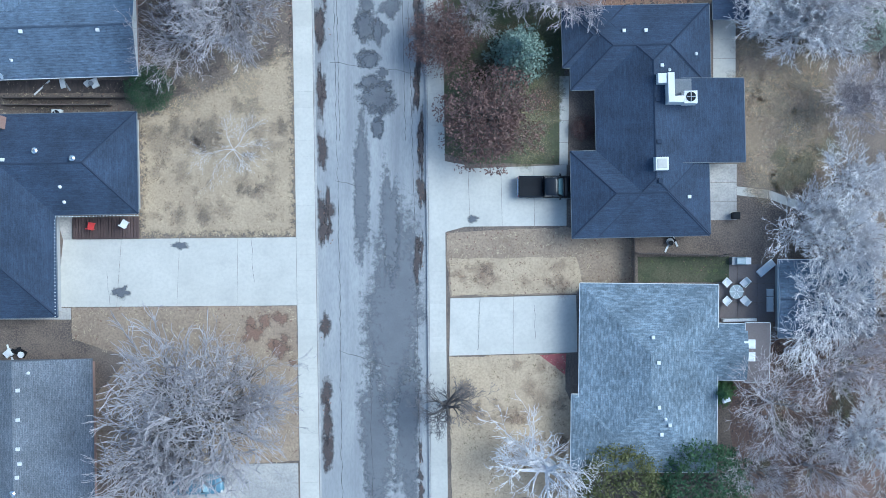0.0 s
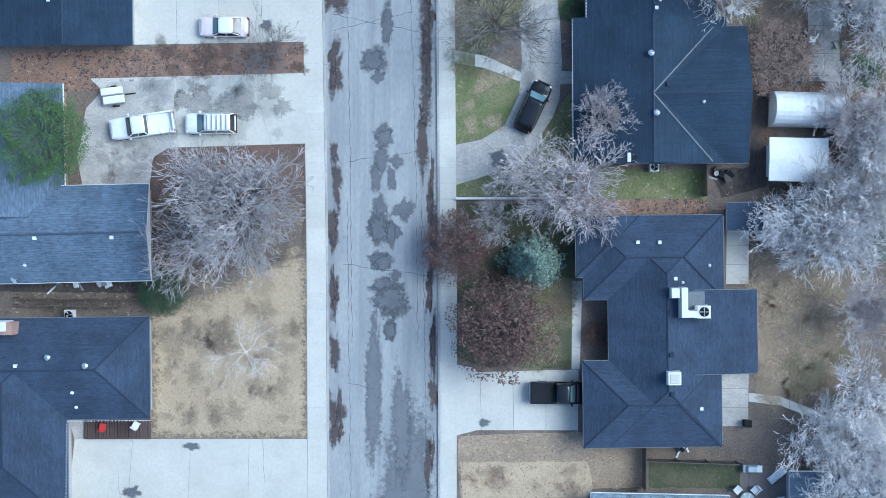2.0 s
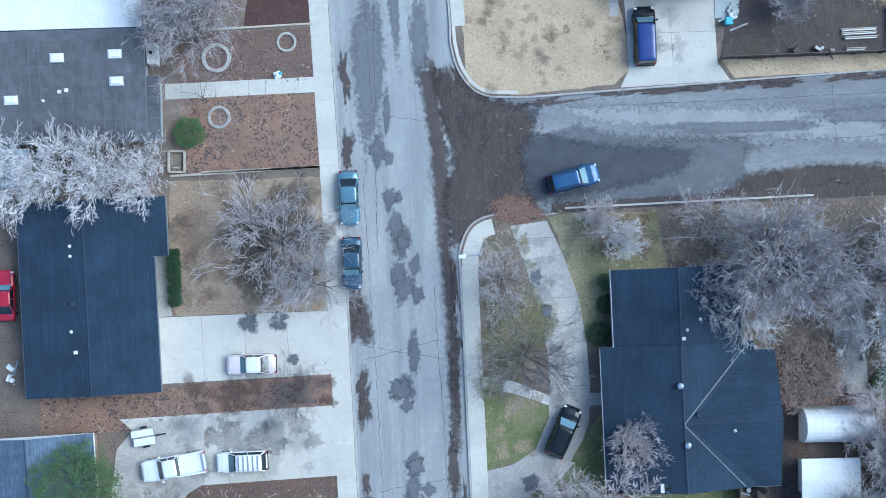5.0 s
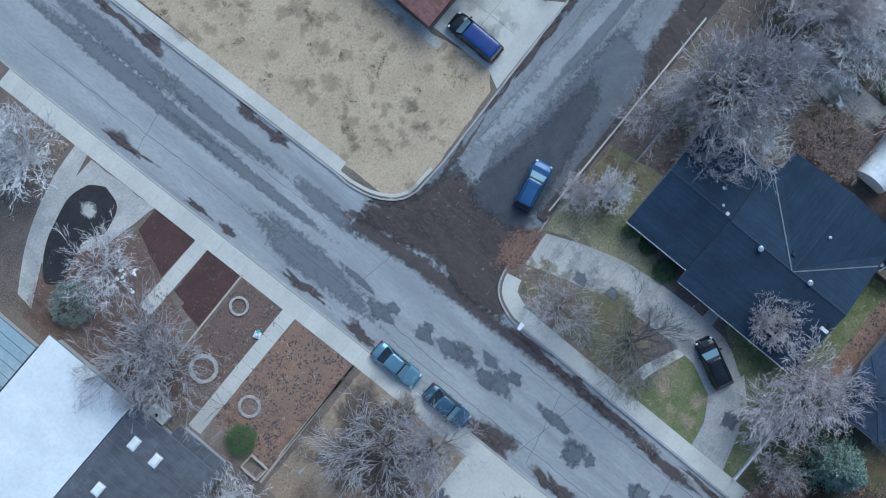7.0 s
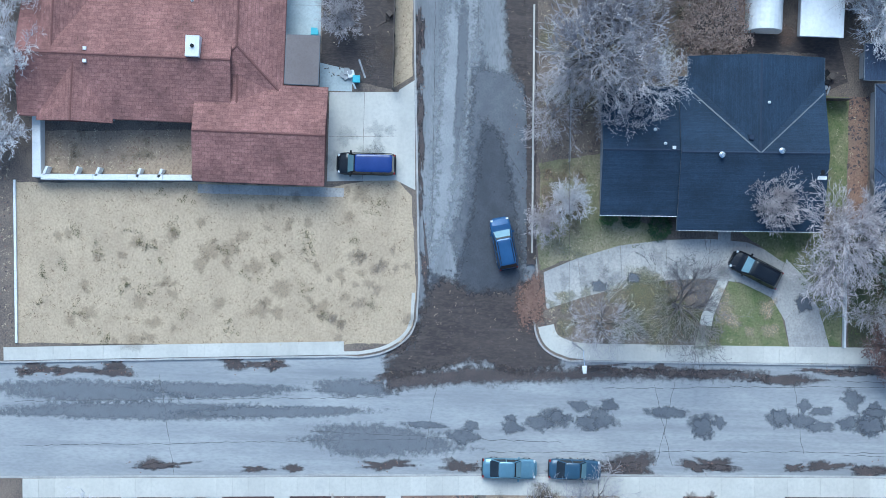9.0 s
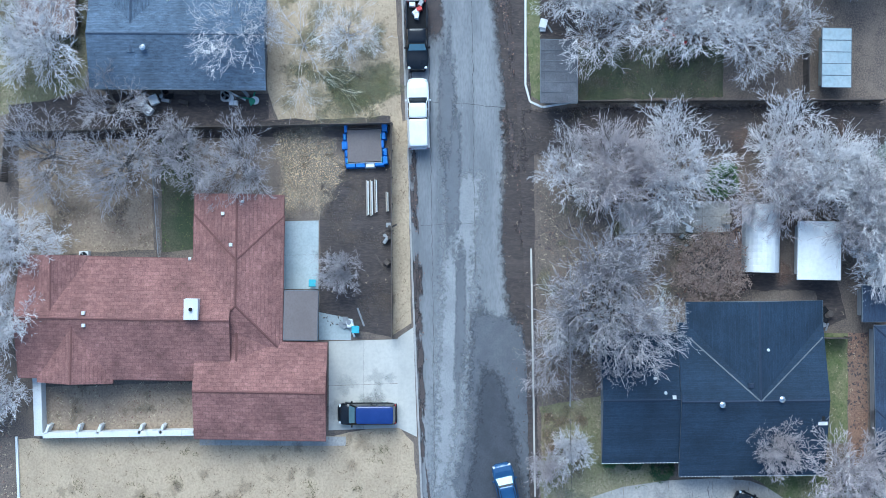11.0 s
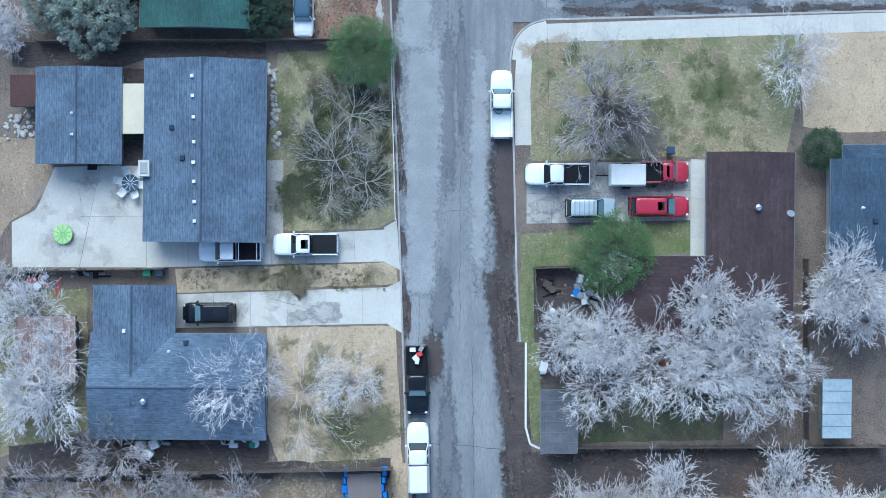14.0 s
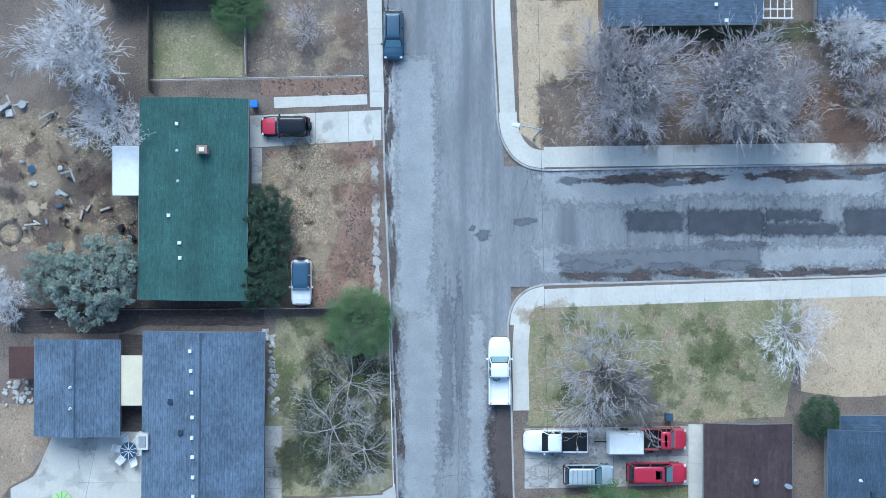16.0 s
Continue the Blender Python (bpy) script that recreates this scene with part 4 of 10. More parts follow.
def bare_tree(style, twig, label, x, y, radius, turn, height=1.0, z=0.0, bark="bark"):
    """Places a leafless tree of a style; alike trees share their meshes."""
    if bark == "bark" and twig in ("twig_white", "twig_pink"):
        bark = "limb_pale"
    key = (style, twig, bark)
    m = pose(x, y, z, 0, 0, turn) @ Matrix.Diagonal((radius, radius, radius * height, 1))
    if key not in TREES:
        seed, levels, spread, droop, up, thick = STYLES[style]
        trunk, crown = bare_tree_meshes(seed, levels, spread, droop, up, thick)
        ob = thing("tree", label, "tree")
        part("trunk", trunk, bark, ob)
        part("crown", crown, twig, ob)
        ob.matrix_world = m
        TREES[key] = ob
        return ob
    src = TREES[key]
    keep = src.matrix_basis.copy()
    src.matrix_basis = Matrix()
    ob = copy_thing(src, m)
    src.matrix_basis = keep
    ob["label"] = label
    return ob


STYLES = {
    "broad": (11, (9, 4, 4, 3, 1), 1.0, 0.1, 0.8, 1.25),
    "fan": (23, (9, 4, 3, 3, 2), 1.12, 0.15, 0.6, 1.2),
    "vase": (31, (8, 4, 3, 3, 2), 0.85, 0.0, 1.0, 1.1),
    "thin": (47, (7, 4, 3, 3, 1), 1.0, 0.1, 0.8, 1.0),
    "wispy": (59, (7, 4, 3, 2, 1), 1.1, 0.2, 0.5, 0.8),
    "faint": (71, (6, 4, 3, 2), 1.15, 0.2, 0.4, 0.3),
    "gaunt": (67, (6, 4, 3, 3, 1), 1.15, 0.05, 0.4, 1.9),
}


def leaf_clump(s, c, r, n, rnd, size, flat=0.5):
    """Sprays of small leaves or needles round a point."""
    for k in range(n):
        d = Vector((rnd.gauss(0, 1), rnd.gauss(0, 1), rnd.gauss(0, 0.7))).normalized()
        p = c + d * r * rnd.uniform(0.35, 1.0)
        a = Vector((rnd.gauss(0, 1), rnd.gauss(0, 1), rnd.gauss(0, flat))).normalized()
        b = a.orthogonal()
        b.rotate(Matrix.Rotation(rnd.uniform(0, 6.283), 3, a))
        q = size * rnd.uniform(0.6, 1.3)
        s.add([p - a * q, p + b * q * 0.45, p + a * q, p - b * q * 0.45], [(0, 1, 2, 3)])


LEAFY = {}


def leafy_meshes(style, seed):
    rnd = random.Random(seed)
    trunk, crown = Shape(), Shape()
    if style in ("spruce", "pine"):
        top = 1.9 if style == "spruce" else 1.5
        trunk.tube((0, 0, 0), (0, 0, top * 0.95), 0.07, 0.015, 7)
        tiers = 13 if style == "spruce" else 9
        for t in range(tiers):
            u = t / (tiers - 1)
            z = 0.2 + (top - 0.2) * u
            reach = (1.0 - 0.92 * u) if style == "spruce" else (1.0 - 0.75 * u ** 1.6)
            n = int(15 - 7 * u)
            for i in range(n):
                a = 2 * math.pi * (i + rnd.uniform(-0.4, 0.4)) / n + t
                r = reach * rnd.uniform(0.72, 1.06)
                tip = Vector((math.cos(a) * r, math.sin(a) * r, z - (0.12 if style == "spruce" else -0.06) * r))
                trunk.tube((0, 0, z), tip, 0.014, 0.004, 3, cap=False)
                k = max(2, int(r * 8))
                for j in range(k):
                    p = Vector((0, 0, z)).lerp(tip, (j + 0.7) / k)
                    leaf_clump(crown, p, 0.085 + 0.05 * r, 24, rnd, 0.034)
    elif style == "lobed":
        # billows: each bough ends in a dense rounded head, with deep gaps between
        trunk.tube((0, 0, 0), (0, 0, 0.8), 0.07, 0.04, 7)
        heads = 96
        for i in range(heads):
            a = i * 2.39996
            th = math.acos(1 - 1.2 * (i + 0.5) / heads)
            rr = rnd.uniform(0.7, 0.98) if i % 3 else rnd.uniform(0.4, 0.65)
            c = Vector((math.sin(th) * math.cos(a) * rr, math.sin(th) * math.sin(a) * rr, 0.62 + math.cos(th) * 0.75 * rr))
            trunk.tube((0, 0, 0.45), c, 0.016, 0.004, 3, cap=False)
            big = rnd.uniform(0.13, 0.2)
            for j in range(9):
                d = Vector((rnd.gauss(0, 1), rnd.gauss(0, 1), rnd.gauss(0.3, 0.7))).normalized()
                leaf_clump(crown, c + d * big * 0.62, big * 0.42, 26, rnd, 0.022)
    else:
        # round: a crown of lobes, uneven, with gaps
        h = 0.75 if style == "shrub" else 1.15
        trunk.tube((0, 0, 0), (0, 0, h * 0.7), 0.07, 0.04, 7)
        lobes = {"shrub": 60, "oak": 140, "bushy": 230}.get(style, 62)
        for i in range(lobes):
            u = (i + 0.5) / lobes
            a = i * 2.39996
            th = math.acos(1 - 1.35 * u)
            rr = rnd.uniform(0.72, 1.0) if style != "oak" else rnd.uniform(0.45, 1.08)
            if style == "bushy":
                rr = rnd.uniform(0.6, 1.04)
            c = Vector((math.sin(th) * math.cos(a) * rr, math.sin(th) * math.sin(a) * rr, h * 0.62 + math.cos(th) * h * 0.5 * rr))
            trunk.tube((0, 0, h * 0.4), c, 0.016, 0.004, 3, cap=False)
            leaf_clump(crown, c, rnd.uniform(0.13, 0.27) if style != "bushy" else rnd.uniform(0.1, 0.19), {"oak": 64, "bushy": 100}.get(style, 110), rnd, {"oak": 0.027, "bushy": 0.016}.get(style, 0.032))
    return trunk, crown


def leafy_tree(style, leaf, label, x, y, radius, turn, height=1.0, name="tree", category="tree", z=0.0):
    key = (style, leaf, name)
    m = pose(x, y, z, 0, 0, turn) @ Matrix.Diagonal((radius, radius, radius * height, 1))
    if key not in LEAFY:
        trunk, crown = leafy_meshes(style, len(LEAFY) + 5)
        ob = thing(name, label, category)
        part("trunk", trunk, "bark", ob)
        part("crown", crown, leaf, ob)
        ob.matrix_world = m
        LEAFY[key] = ob
        return ob
    src = LEAFY[key]
    keep = src.matrix_basis.copy()
    src.matrix_basis = Matrix()
    ob = copy_thing(src, m)
    src.matrix_basis = keep
    return tagged(ob, label)


# ---- fences and yard things ----
def fence(label, x0, y0, x1, y1, height=1.7, material="timber", board=0.14, rail=True, gap=0.02):
    """A close-boarded fence: posts, a top rail and boards."""
    d = math.hypot(x1 - x0, y1 - y0)
    f = thing("fence", label, "fence", x0, y0, 0, math.degrees(math.atan2(y1 - y0, x1 - x0)))
    n = max(1, round(d / 2.4))
    post = Shape().box(-0.05, 0.05, -0.05, 0.05, -0.1, height + 0.05, 0.004).mesh("post", M[material])
    for i in range(n + 1):
        o = new("post", post)
        o.parent, o.location = f, (d * i / n, 0.04, 0)
    if rail:
        part("rail", Shape().box(0, d, -0.03, 0.03, height - 0.06, height + 0.02), material, f)
    k = max(1, int(d / (board + gap)))
    b = Shape().box(0, d / k - gap, -0.045, -0.02, 0.03, height - 0.02).mesh("board", M[material])
    for i in range(k):
        o = new("board", b)
        o.parent, o.location = f, (d * i / k, 0, 0.01 * ((i * 7) % 3))
    return f


def wire_fence(label, x0, y0, x1, y1, height=1.2):
    """Posts, a top rail and wires."""
    d = math.hypot(x1 - x0, y1 - y0)
    f = thing("wire_fence", label, "fence", x0, y0, 0, math.degrees(math.atan2(y1 - y0, x1 - x0)))
    n = max(1, round(d / 2.5))
    for i in range(n + 1):
        part("post", Shape().tube((d * i / n, 0, -0.1), (d * i / n, 0, height + 0.05), 0.035, 0.035, 7), "grey_metal", f)
    part("rail", Shape().tube((0, 0, height), (d, 0, height), 0.028, 0.028, 6), "grey_metal", f)
    for z in (0.2, 0.5, 0.8):
        part("wire", Shape().tube((0, 0, z), (d, 0, z), 0.008, 0.008, 4), "grey_metal", f)
    return f


def low_wall(label, pts, width, height, material, name="garden_wall", category="wall"):
    """A low wall or edging built in lengths along a line."""
    top = thing(name, label, category)
    for (x0, y0), (x1, y1) in zip(pts, pts[1:]):
        d = math.hypot(x1 - x0, y1 - y0)
        k = max(1, round(d / 1.6))
        nx, ny = -(y1 - y0) / d * width / 2, (x1 - x0) / d * width / 2
        for i in range(k):
            a, b = (i + 0.004) / k, (i + 0.996) / k
            q = [(x0 + (x1 - x0) * s + nx * e, y0 + (y1 - y0) * s + ny * e) for s, e in ((a, 1), (a, -1), (b, -1), (b, 1))]
            cx, cy = sum(p[0] for p in q) / 4, sum(p[1] for p in q) / 4
            part("block", Shape().slab([(p[0] - cx, p[1] - cy) for p in q], -0.05, height, 0.015), material, top, at=(cx, cy, 0))
    return top


def inside(x, y, pts):
    hit = False
    for (x0, y0), (x1, y1) in zip(pts, pts[1:] + pts[:1]):
        if (y0 > y) != (y1 > y) and x < (x1 - x0) * (y - y0) / (y1 - y0) + x0:
            hit = not hit
    return hit


def sprinkle(name, material, spots, size, rnd, label):
    """Blades or fallen leaves, too many and too small to count."""
    s = Shape()
    for x, y, z in spots:
        q = size * rnd.uniform(0.6, 1.5)
        a = rnd.uniform(0, 6.283)
        c, d = math.cos(a) * q, math.sin(a) * q
        if name == "grass":
            for k in range(3):
                e = a + rnd.uniform(-0.7, 0.7)
                u, v = x + rnd.uniform(-0.16, 0.16), y + rnd.uniform(-0.16, 0.16)
                c, d = math.cos(e) * q, math.sin(e) * q
                s.add([(u - d * 0.14, v + c * 0.14, z), (u + d * 0.14, v - c * 0.14, z), (u + c, v + d, z + rnd.uniform(0.02, 0.08))], [(0, 1, 2)])
        else:
            t = rnd.uniform(0.005, 0.03)
            s.add([(x - c, y - d, z + 0.005), (x + d * 0.5, y - c * 0.5, z + t), (x + c, y + d, z + 0.008), (x - d * 0.5, y + c * 0.5, z + 0.012)], [(0, 1, 2, 3)])
    if s.f:
        tagged(part(name, s, material), label, "grass" if name == "grass" else "leaves", kind="stuff")


def grow_lawns():
    rnd = random.Random(77)
    piles = {}
    for pts, material, z in LAWNS:
        xs, ys = [p[0] for p in pts], [p[1] for p in pts]
        x0, x1, y0, y1 = min(xs), max(xs), min(ys), max(ys)
        for name, mat, density, size in GROWTH[material]:
            n = int((x1 - x0) * (y1 - y0) * density)
            for _ in range(n):
                x, y = rnd.uniform(x0, x1), rnd.uniform(y0, y1)
                # clumps: thick in some places, thin in others
                if noise.noise((x * 0.35, y * 0.35, density)) + 0.7 * noise.noise((x * 1.3, y * 1.3, 5)) + rnd.uniform(-0.5, 0.5) < -0.05:
                    continue
                if inside(x, y, pts):
                    piles.setdefault((name, mat, size), []).append((x, y, z))
    for (name, mat, size), spots in piles.items():
        sprinkle(name, mat, spots, size, rnd, "short dry winter grass on the lawns" if name == "grass" else "fallen brown leaves lying on the ground")


def litter_run(line, side, n, lo, hi, seed, wide=(0.15, 0.5), long=(0.5, 2.2), z=-0.136):
    """Drifts of wet leaves and mud along a gutter."""
    rnd = random.Random(seed)
    spots = []
    for _ in range(n):
        k = rnd.randrange(len(line) - 1)
        (x0, y0), (x1, y1) = line[k], line[k + 1]
        u = rnd.random()
        d = math.hypot(x1 - x0, y1 - y0)
        ux, uy = (x1 - x0) / d, (y1 - y0) / d
        off = side * rnd.uniform(lo, hi)
        x, y = x0 + ux * u * d - uy * off, y0 + uy * u * d + ux * off
        a, b = rnd.uniform(*long), rnd.uniform(*wide)
        blob("leaf_drift", "drift of wet brown leaves in the gutter", "leaves", x, y, a, b, "litter", z, math.degrees(math.atan2(uy, ux)) + rnd.uniform(-6, 6), 0.6)
        for _ in range(int(a * b * 18)):
            v, w = rnd.gauss(0, 0.7) * a, rnd.gauss(0, 0.8) * b
            spots.append((x + ux * v - uy * w, y + uy * v + ux * w, z + 0.02))
    sprinkle("fallen_leaves", "leaf_russet", spots, 0.08, rnd, "fallen brown leaves along the gutter")


# ---- small yard things ----
def boxes(name, label, category, x, y, turn, pieces, z=0.0):
    """A thing of a few box-like parts: part name, x0, x1, y0, y1, z0, z1, taper, material."""
    t = thing(name, label, category, x, y, z, turn)
    for nm, x0, x1, y0, y1, z0, z1, tp, mat in pieces:
        part(nm, Shape().box(x0, x1, y0, y1, z0, z1, tp), mat, t)
    return t


def ac_unit(x, y, turn=0, z=0.0):
    t = thing("air_conditioner", "white outdoor air conditioner with a dark round fan", "air conditioner", x, y, z, turn)
    part("case", Shape().box(-0.42, 0.42, -0.42, 0.42, 0, 0.8, 0.03), "white_paint", t)
    part("fan_ring", Shape().tube((0, 0, 0.79), (0, 0, 0.83), 0.33, 0.33, 18), "black_trim", t)
    for k in range(3):
        a = k * 2.094
        part("blade", Shape().tube((0.05 * math.cos(a), 0.05 * math.sin(a), 0.845), (0.3 * math.cos(a), 0.3 * math.sin(a), 0.85), 0.03, 0.075, 5), "grey_metal", t)
    return t


def bin_can(x, y, material, label, turn=0, s=1.0):
    t = thing("wheeled_bin", label, "bin", x, y, 0, turn)
    part("body", Shape().add(*frustum(0.25 * s, 0.31 * s, 0.0, 0.95)), material, t)
    part("lid", Shape().box(-0.33 * s, 0.36 * s, -0.33 * s, 0.33 * s, 0.95, 1.03, 0.04), material, t)
    return t


def frustum(a, b, z0, z1):
    return ([(-a, -a, z0), (a, -a, z0), (a, a, z0), (-a, a, z0), (-b, -b, z1), (b, -b, z1), (b, b, z1), (-b, b, z1)],
            [(3, 2, 1, 0), (4, 5, 6, 7), (0, 1, 5, 4), (1, 2, 6, 5), (2, 3, 7, 6), (3, 0, 4, 7)])


def garden_chair(x, y, turn, material="white_plastic"):
    t = thing("garden_chair", "white metal garden chair on the patio", "chair", x, y, 0.02, turn, "garden chairs")
    part("seat", Shape().box(-0.28, 0.28, -0.3, 0.28, 0.38, 0.43, 0.02), material, t)
    part("backrest", Shape().add([(-0.32, -0.3, 0.4), (-0.32, 0.28, 0.4), (-0.5, 0.3, 0.95), (-0.5, -0.32, 0.95), (-0.27, -0.3, 0.4), (-0.27, 0.28, 0.4), (-0.45, 0.3, 0.95), (-0.45, -0.32, 0.95)],
                                 [(0, 1, 2, 3), (7, 6, 5, 4), (3, 2, 6, 7), (0, 3, 7, 4), (1, 5, 6, 2)]), material, t)
    for sx in (-0.24, 0.24):
        for sy in (-0.25, 0.25):
            part("leg", Shape().tube((sx, sy, 0), (sx, sy, 0.4), 0.02, 0.02, 5), material, t)
    for sy in (-0.3, 0.3):
        part("armrest", Shape().box(-0.35, 0.25, sy - 0.035, sy + 0.035, 0.62, 0.66), material, t)
    return t


def round_table(x, y, r, material, label, h=0.74, ribs=8, rib="white_plastic"):
    t = thing("garden_table", label, "table", x, y, 0.02)
    part("tabletop", Shape().tube((0, 0, h - 0.04), (0, 0, h), r, r, 20), material, t)
    part("pedestal", Shape().tube((0, 0, 0), (0, 0, h - 0.04), 0.12, 0.07, 8), "grey_metal", t)
    for k in range(ribs):
        a = 2 * math.pi * k / ribs
        part("rib", Shape().tube((0.1 * math.cos(a), 0.1 * math.sin(a), h + 0.01), (r * 1.05 * math.cos(a), r * 1.05 * math.sin(a), h + 0.01), 0.03, 0.03, 4), rib, t)
    return t


def stone_ring(x, y, r, label, n=18, material="stone"):
    t = thing("stone_ring", label, "garden edging", x, y)
    for k in range(n):
        a = 2 * math.pi * k / n
        c, s = math.cos(a), math.sin(a)
        w = math.pi * r / n * 0.94
        q = [(r * c * f - s * e * w, r * s * f + c * e * w) for f, e in ((0.86, -1), (1.14, -1), (1.14, 1), (0.86, 1))]
        part("stone", Shape().slab(q, 0, 0.14 + 0.02 * (k % 3), 0.02), material, t)
    return t


def rubble(x, y, w, d, n, seed, label, material="stone", size=(0.12, 0.3), name="rock_pile", turn=0):
    t = thing(name, label, "rocks", x, y, 0, turn)
    rnd = random.Random(seed)
    for k in range(n):
        px, py, r = rnd.uniform(-w, w), rnd.uniform(-d, d), rnd.uniform(*size)
        pts = [(px + r * rnd.uniform(0.7, 1.1) * math.cos(a), py + r * rnd.uniform(0.7, 1.1) * math.sin(a)) for a in (0, 1.05, 2.1, 3.14, 4.19, 5.24)]
        part("rock", Shape().slab(pts, 0, r * rnd.uniform(0.5, 0.9), r * 0.3), material, t)
    return t


def clutter(x, y, w, d, n, seed, mats, label, size=(0.15, 0.5)):
    """Odds and ends left in a yard, each a small thing of its own."""
    rnd = random.Random(seed)
    for k in range(n):
        px, py = x + rnd.uniform(-w, w), y + rnd.uniform(-d, d)
        a, b, h = rnd.uniform(*size), rnd.uniform(*size) * 0.7, rnd.uniform(0.15, 0.6)
        kind = k % 3
        t = thing(("crate", "bucket", "plank")[kind], label, ("crate", "bucket", "plank")[kind], px, py, 0.01, rnd.uniform(0, 180), "yard clutter")
        m = rnd.choice(mats)
        if kind == 0:
            part("box", Shape().box(-a, a, -b, b, 0, h, 0.03), m, t)
            part("lid", Shape().box(-a * 0.95, a * 0.95, -b * 0.95, b * 0.95, h, h + 0.04, 0.02), m, t)
        elif kind == 1:
            part("pail", Shape().tube((0, 0, 0), (0, 0, h), b * 0.8, b, 12), m, t)
            part("rim", Shape().tube((0, 0, h), (0, 0, h + 0.03), b * 1.08, b * 1.08, 12), m, t)
        else:
            part("board", Shape().box(-a * 2.4, a * 2.4, -0.08, 0.08, 0, 0.06, 0.005), m, t)


def street_lamp(x, y, hx, hy, h=8.0):
    t = thing("street_lamp", "grey street lamp with a long arm and pale head", "street lamp", x, y)
    dx, dy = hx - x, hy - y
    part("pole", Shape().tube((0, 0, -0.1), (0, 0, h), 0.1, 0.07, 10), "grey_metal", t)
    part("arm", Shape().tube((0, 0, h - 0.1), (dx, dy, h + 0.25), 0.05, 0.04, 8), "chrome", t)
    d = math.hypot(dx, dy)
    ux, uy = dx / d, dy / d
    part("lamp_head", Shape().slab([(dx - ux * 0.3 - uy * 0.2, dy - uy * 0.3 + ux * 0.2), (dx - ux * 0.3 + uy * 0.2, dy - uy * 0.3 - ux * 0.2), (dx + ux * 0.35 + uy * 0.14, dy + uy * 0.35 - ux * 0.14), (dx + ux * 0.35 - uy * 0.14, dy + uy * 0.35 + ux * 0.14)], h + 0.17, h + 0.33, 0.05), "white_paint", t)
    return t


def quonset(x, y, turn, w, l, h):
    t = thing("arched_shed", "white arched metal shed", "shed", x, y, 0, turn)
    rings = []
    n = 12
    prof = [(-w / 2 + w * 0.5 * (1 - math.cos(math.pi * k / n)), 0.9 + (h - 0.9) * math.sin(math.pi * k / n)) for k in range(n + 1)]
    prof = [(-w / 2, 0)] + prof + [(w / 2, 0)]
    k = 10
    for i in range(k):
        y0, y1 = -l / 2 + l * i / k, -l / 2 + l * (i + 1) / k - 0.01
        part("panel", Shape().loft([[(a, y0, b) for a, b in prof], [(a, (y0 + y1) / 2, b + 0.015) for a, b in prof], [(a, y1, b) for a, b in prof]]), "white_roof", t)
    return t


def cable(x0, y0, x1, y1, h=7.2, sag=0.5):
    """An overhead wire that hangs between two far poles."""
    s = Shape()
    pts = [Vector((x0 + (x1 - x0) * k / 12, y0 + (y1 - y0) * k / 12, h - sag * 4 * (k / 12) * (1 - k / 12))) for k in range(13)]
    for p, q in zip(pts, pts[1:]):
        s.tube(p, q, 0.018, 0.018, 4, cap=False)
    return tagged(part("overhead_wire", s, "crack"), "thin dark overhead wire above the street", "wire", kind="structure")


# ---- the place ----
# ground, roads and blocks
structure("ground", Shape().slab([(-900, -900), (1000, -900), (1000, 1000), (-900, 1000)], -0.6, -0.2), "soil", "bare winter soil and dry grass", "ground")
WEST = [(-9.7, -70), (-10.78, -22.3), (-11.45, 20), (-12.33, 54), (-13.9, 96), (-15.5, 150)]
EAST = [(-0.2, -70), (-1.32, -22.3), (-1.65, 14), (-2.1, 40), (-2.2, 46)]
EAST_N = [(-2.45, 67.5), (-3.05, 80), (-3.95, 98), (-5.6, 150)]
CORNER_S = [(-2.1, 47.2), (-1.5, 48.9), (-0.5, 50.0), (1.5, 50.55), (6.0, 50.4)]
CORNER_N = [(-2.35, 66.2), (-1.95, 64.3), (-1.2, 62.75), (-0.1, 61.6), (1.25, 61.1)]
NORTH = [(4.8, 61.0), (25.0, 62.0), (44.0, 62.85), (68.0, 63.8), (91.4, 64.97), (105.7, 65.35), (160, 67.4)]
SOUTH = [(9.9, 51.0), (30.2, 51.6), (45.0, 52.2), (58.5, 53.0), (71.0, 53.4)]
SOUTH_E = [(96.6, 54.84), (104.2, 55.3), (160, 57.6)]
TURN_W = [(74.8, 53.6), (76.8, 53.72), (78.4, 53.62), (79.7, 53.1), (80.7, 52.0), (81.15, 50.6)]


def smooth_bend(pts, k=4):
    """A line bent into a curve through its points."""
    q = [pts[0]] + pts + [pts[-1]]
    out = []
    for a, b, c, d in zip(q, q[1:], q[2:], q[3:]):
        for j in range(k):
            u = j / k
            out.append(tuple(0.5 * (2 * b[i] + (c[i] - a[i]) * u + (2 * a[i] - 5 * b[i] + 4 * c[i] - d[i]) * u * u + (3 * b[i] - a[i] - 3 * c[i] + d[i]) * u ** 3) for i in (0, 1)))
    return out + [pts[-1]]


def beside(line, off):
    """A line set off to its right by some metres."""
    out = []
    for i, (x, y) in enumerate(line):
        (x0, y0), (x1, y1) = line[max(0, i - 1)], line[min(len(line) - 1, i + 1)]
        d = math.hypot(x1 - x0, y1 - y0) or 1
        out.append((x + (y1 - y0) / d * off, y - (x1 - x0) / d * off))
    return out


TURN_E = [(91.45, 50.6), (91.8, 52.25), (92.75, 53.55), (94.3, 54.45), (95.8, 54.8)]

TURN_W, TURN_E, CORNER_S, CORNER_N = (smooth_bend(c) for c in (TURN_W, TURN_E, CORNER_S, CORNER_N))


def shifted(line, dx, dy):
    return [(x + dx, y + dy) for x, y in line]


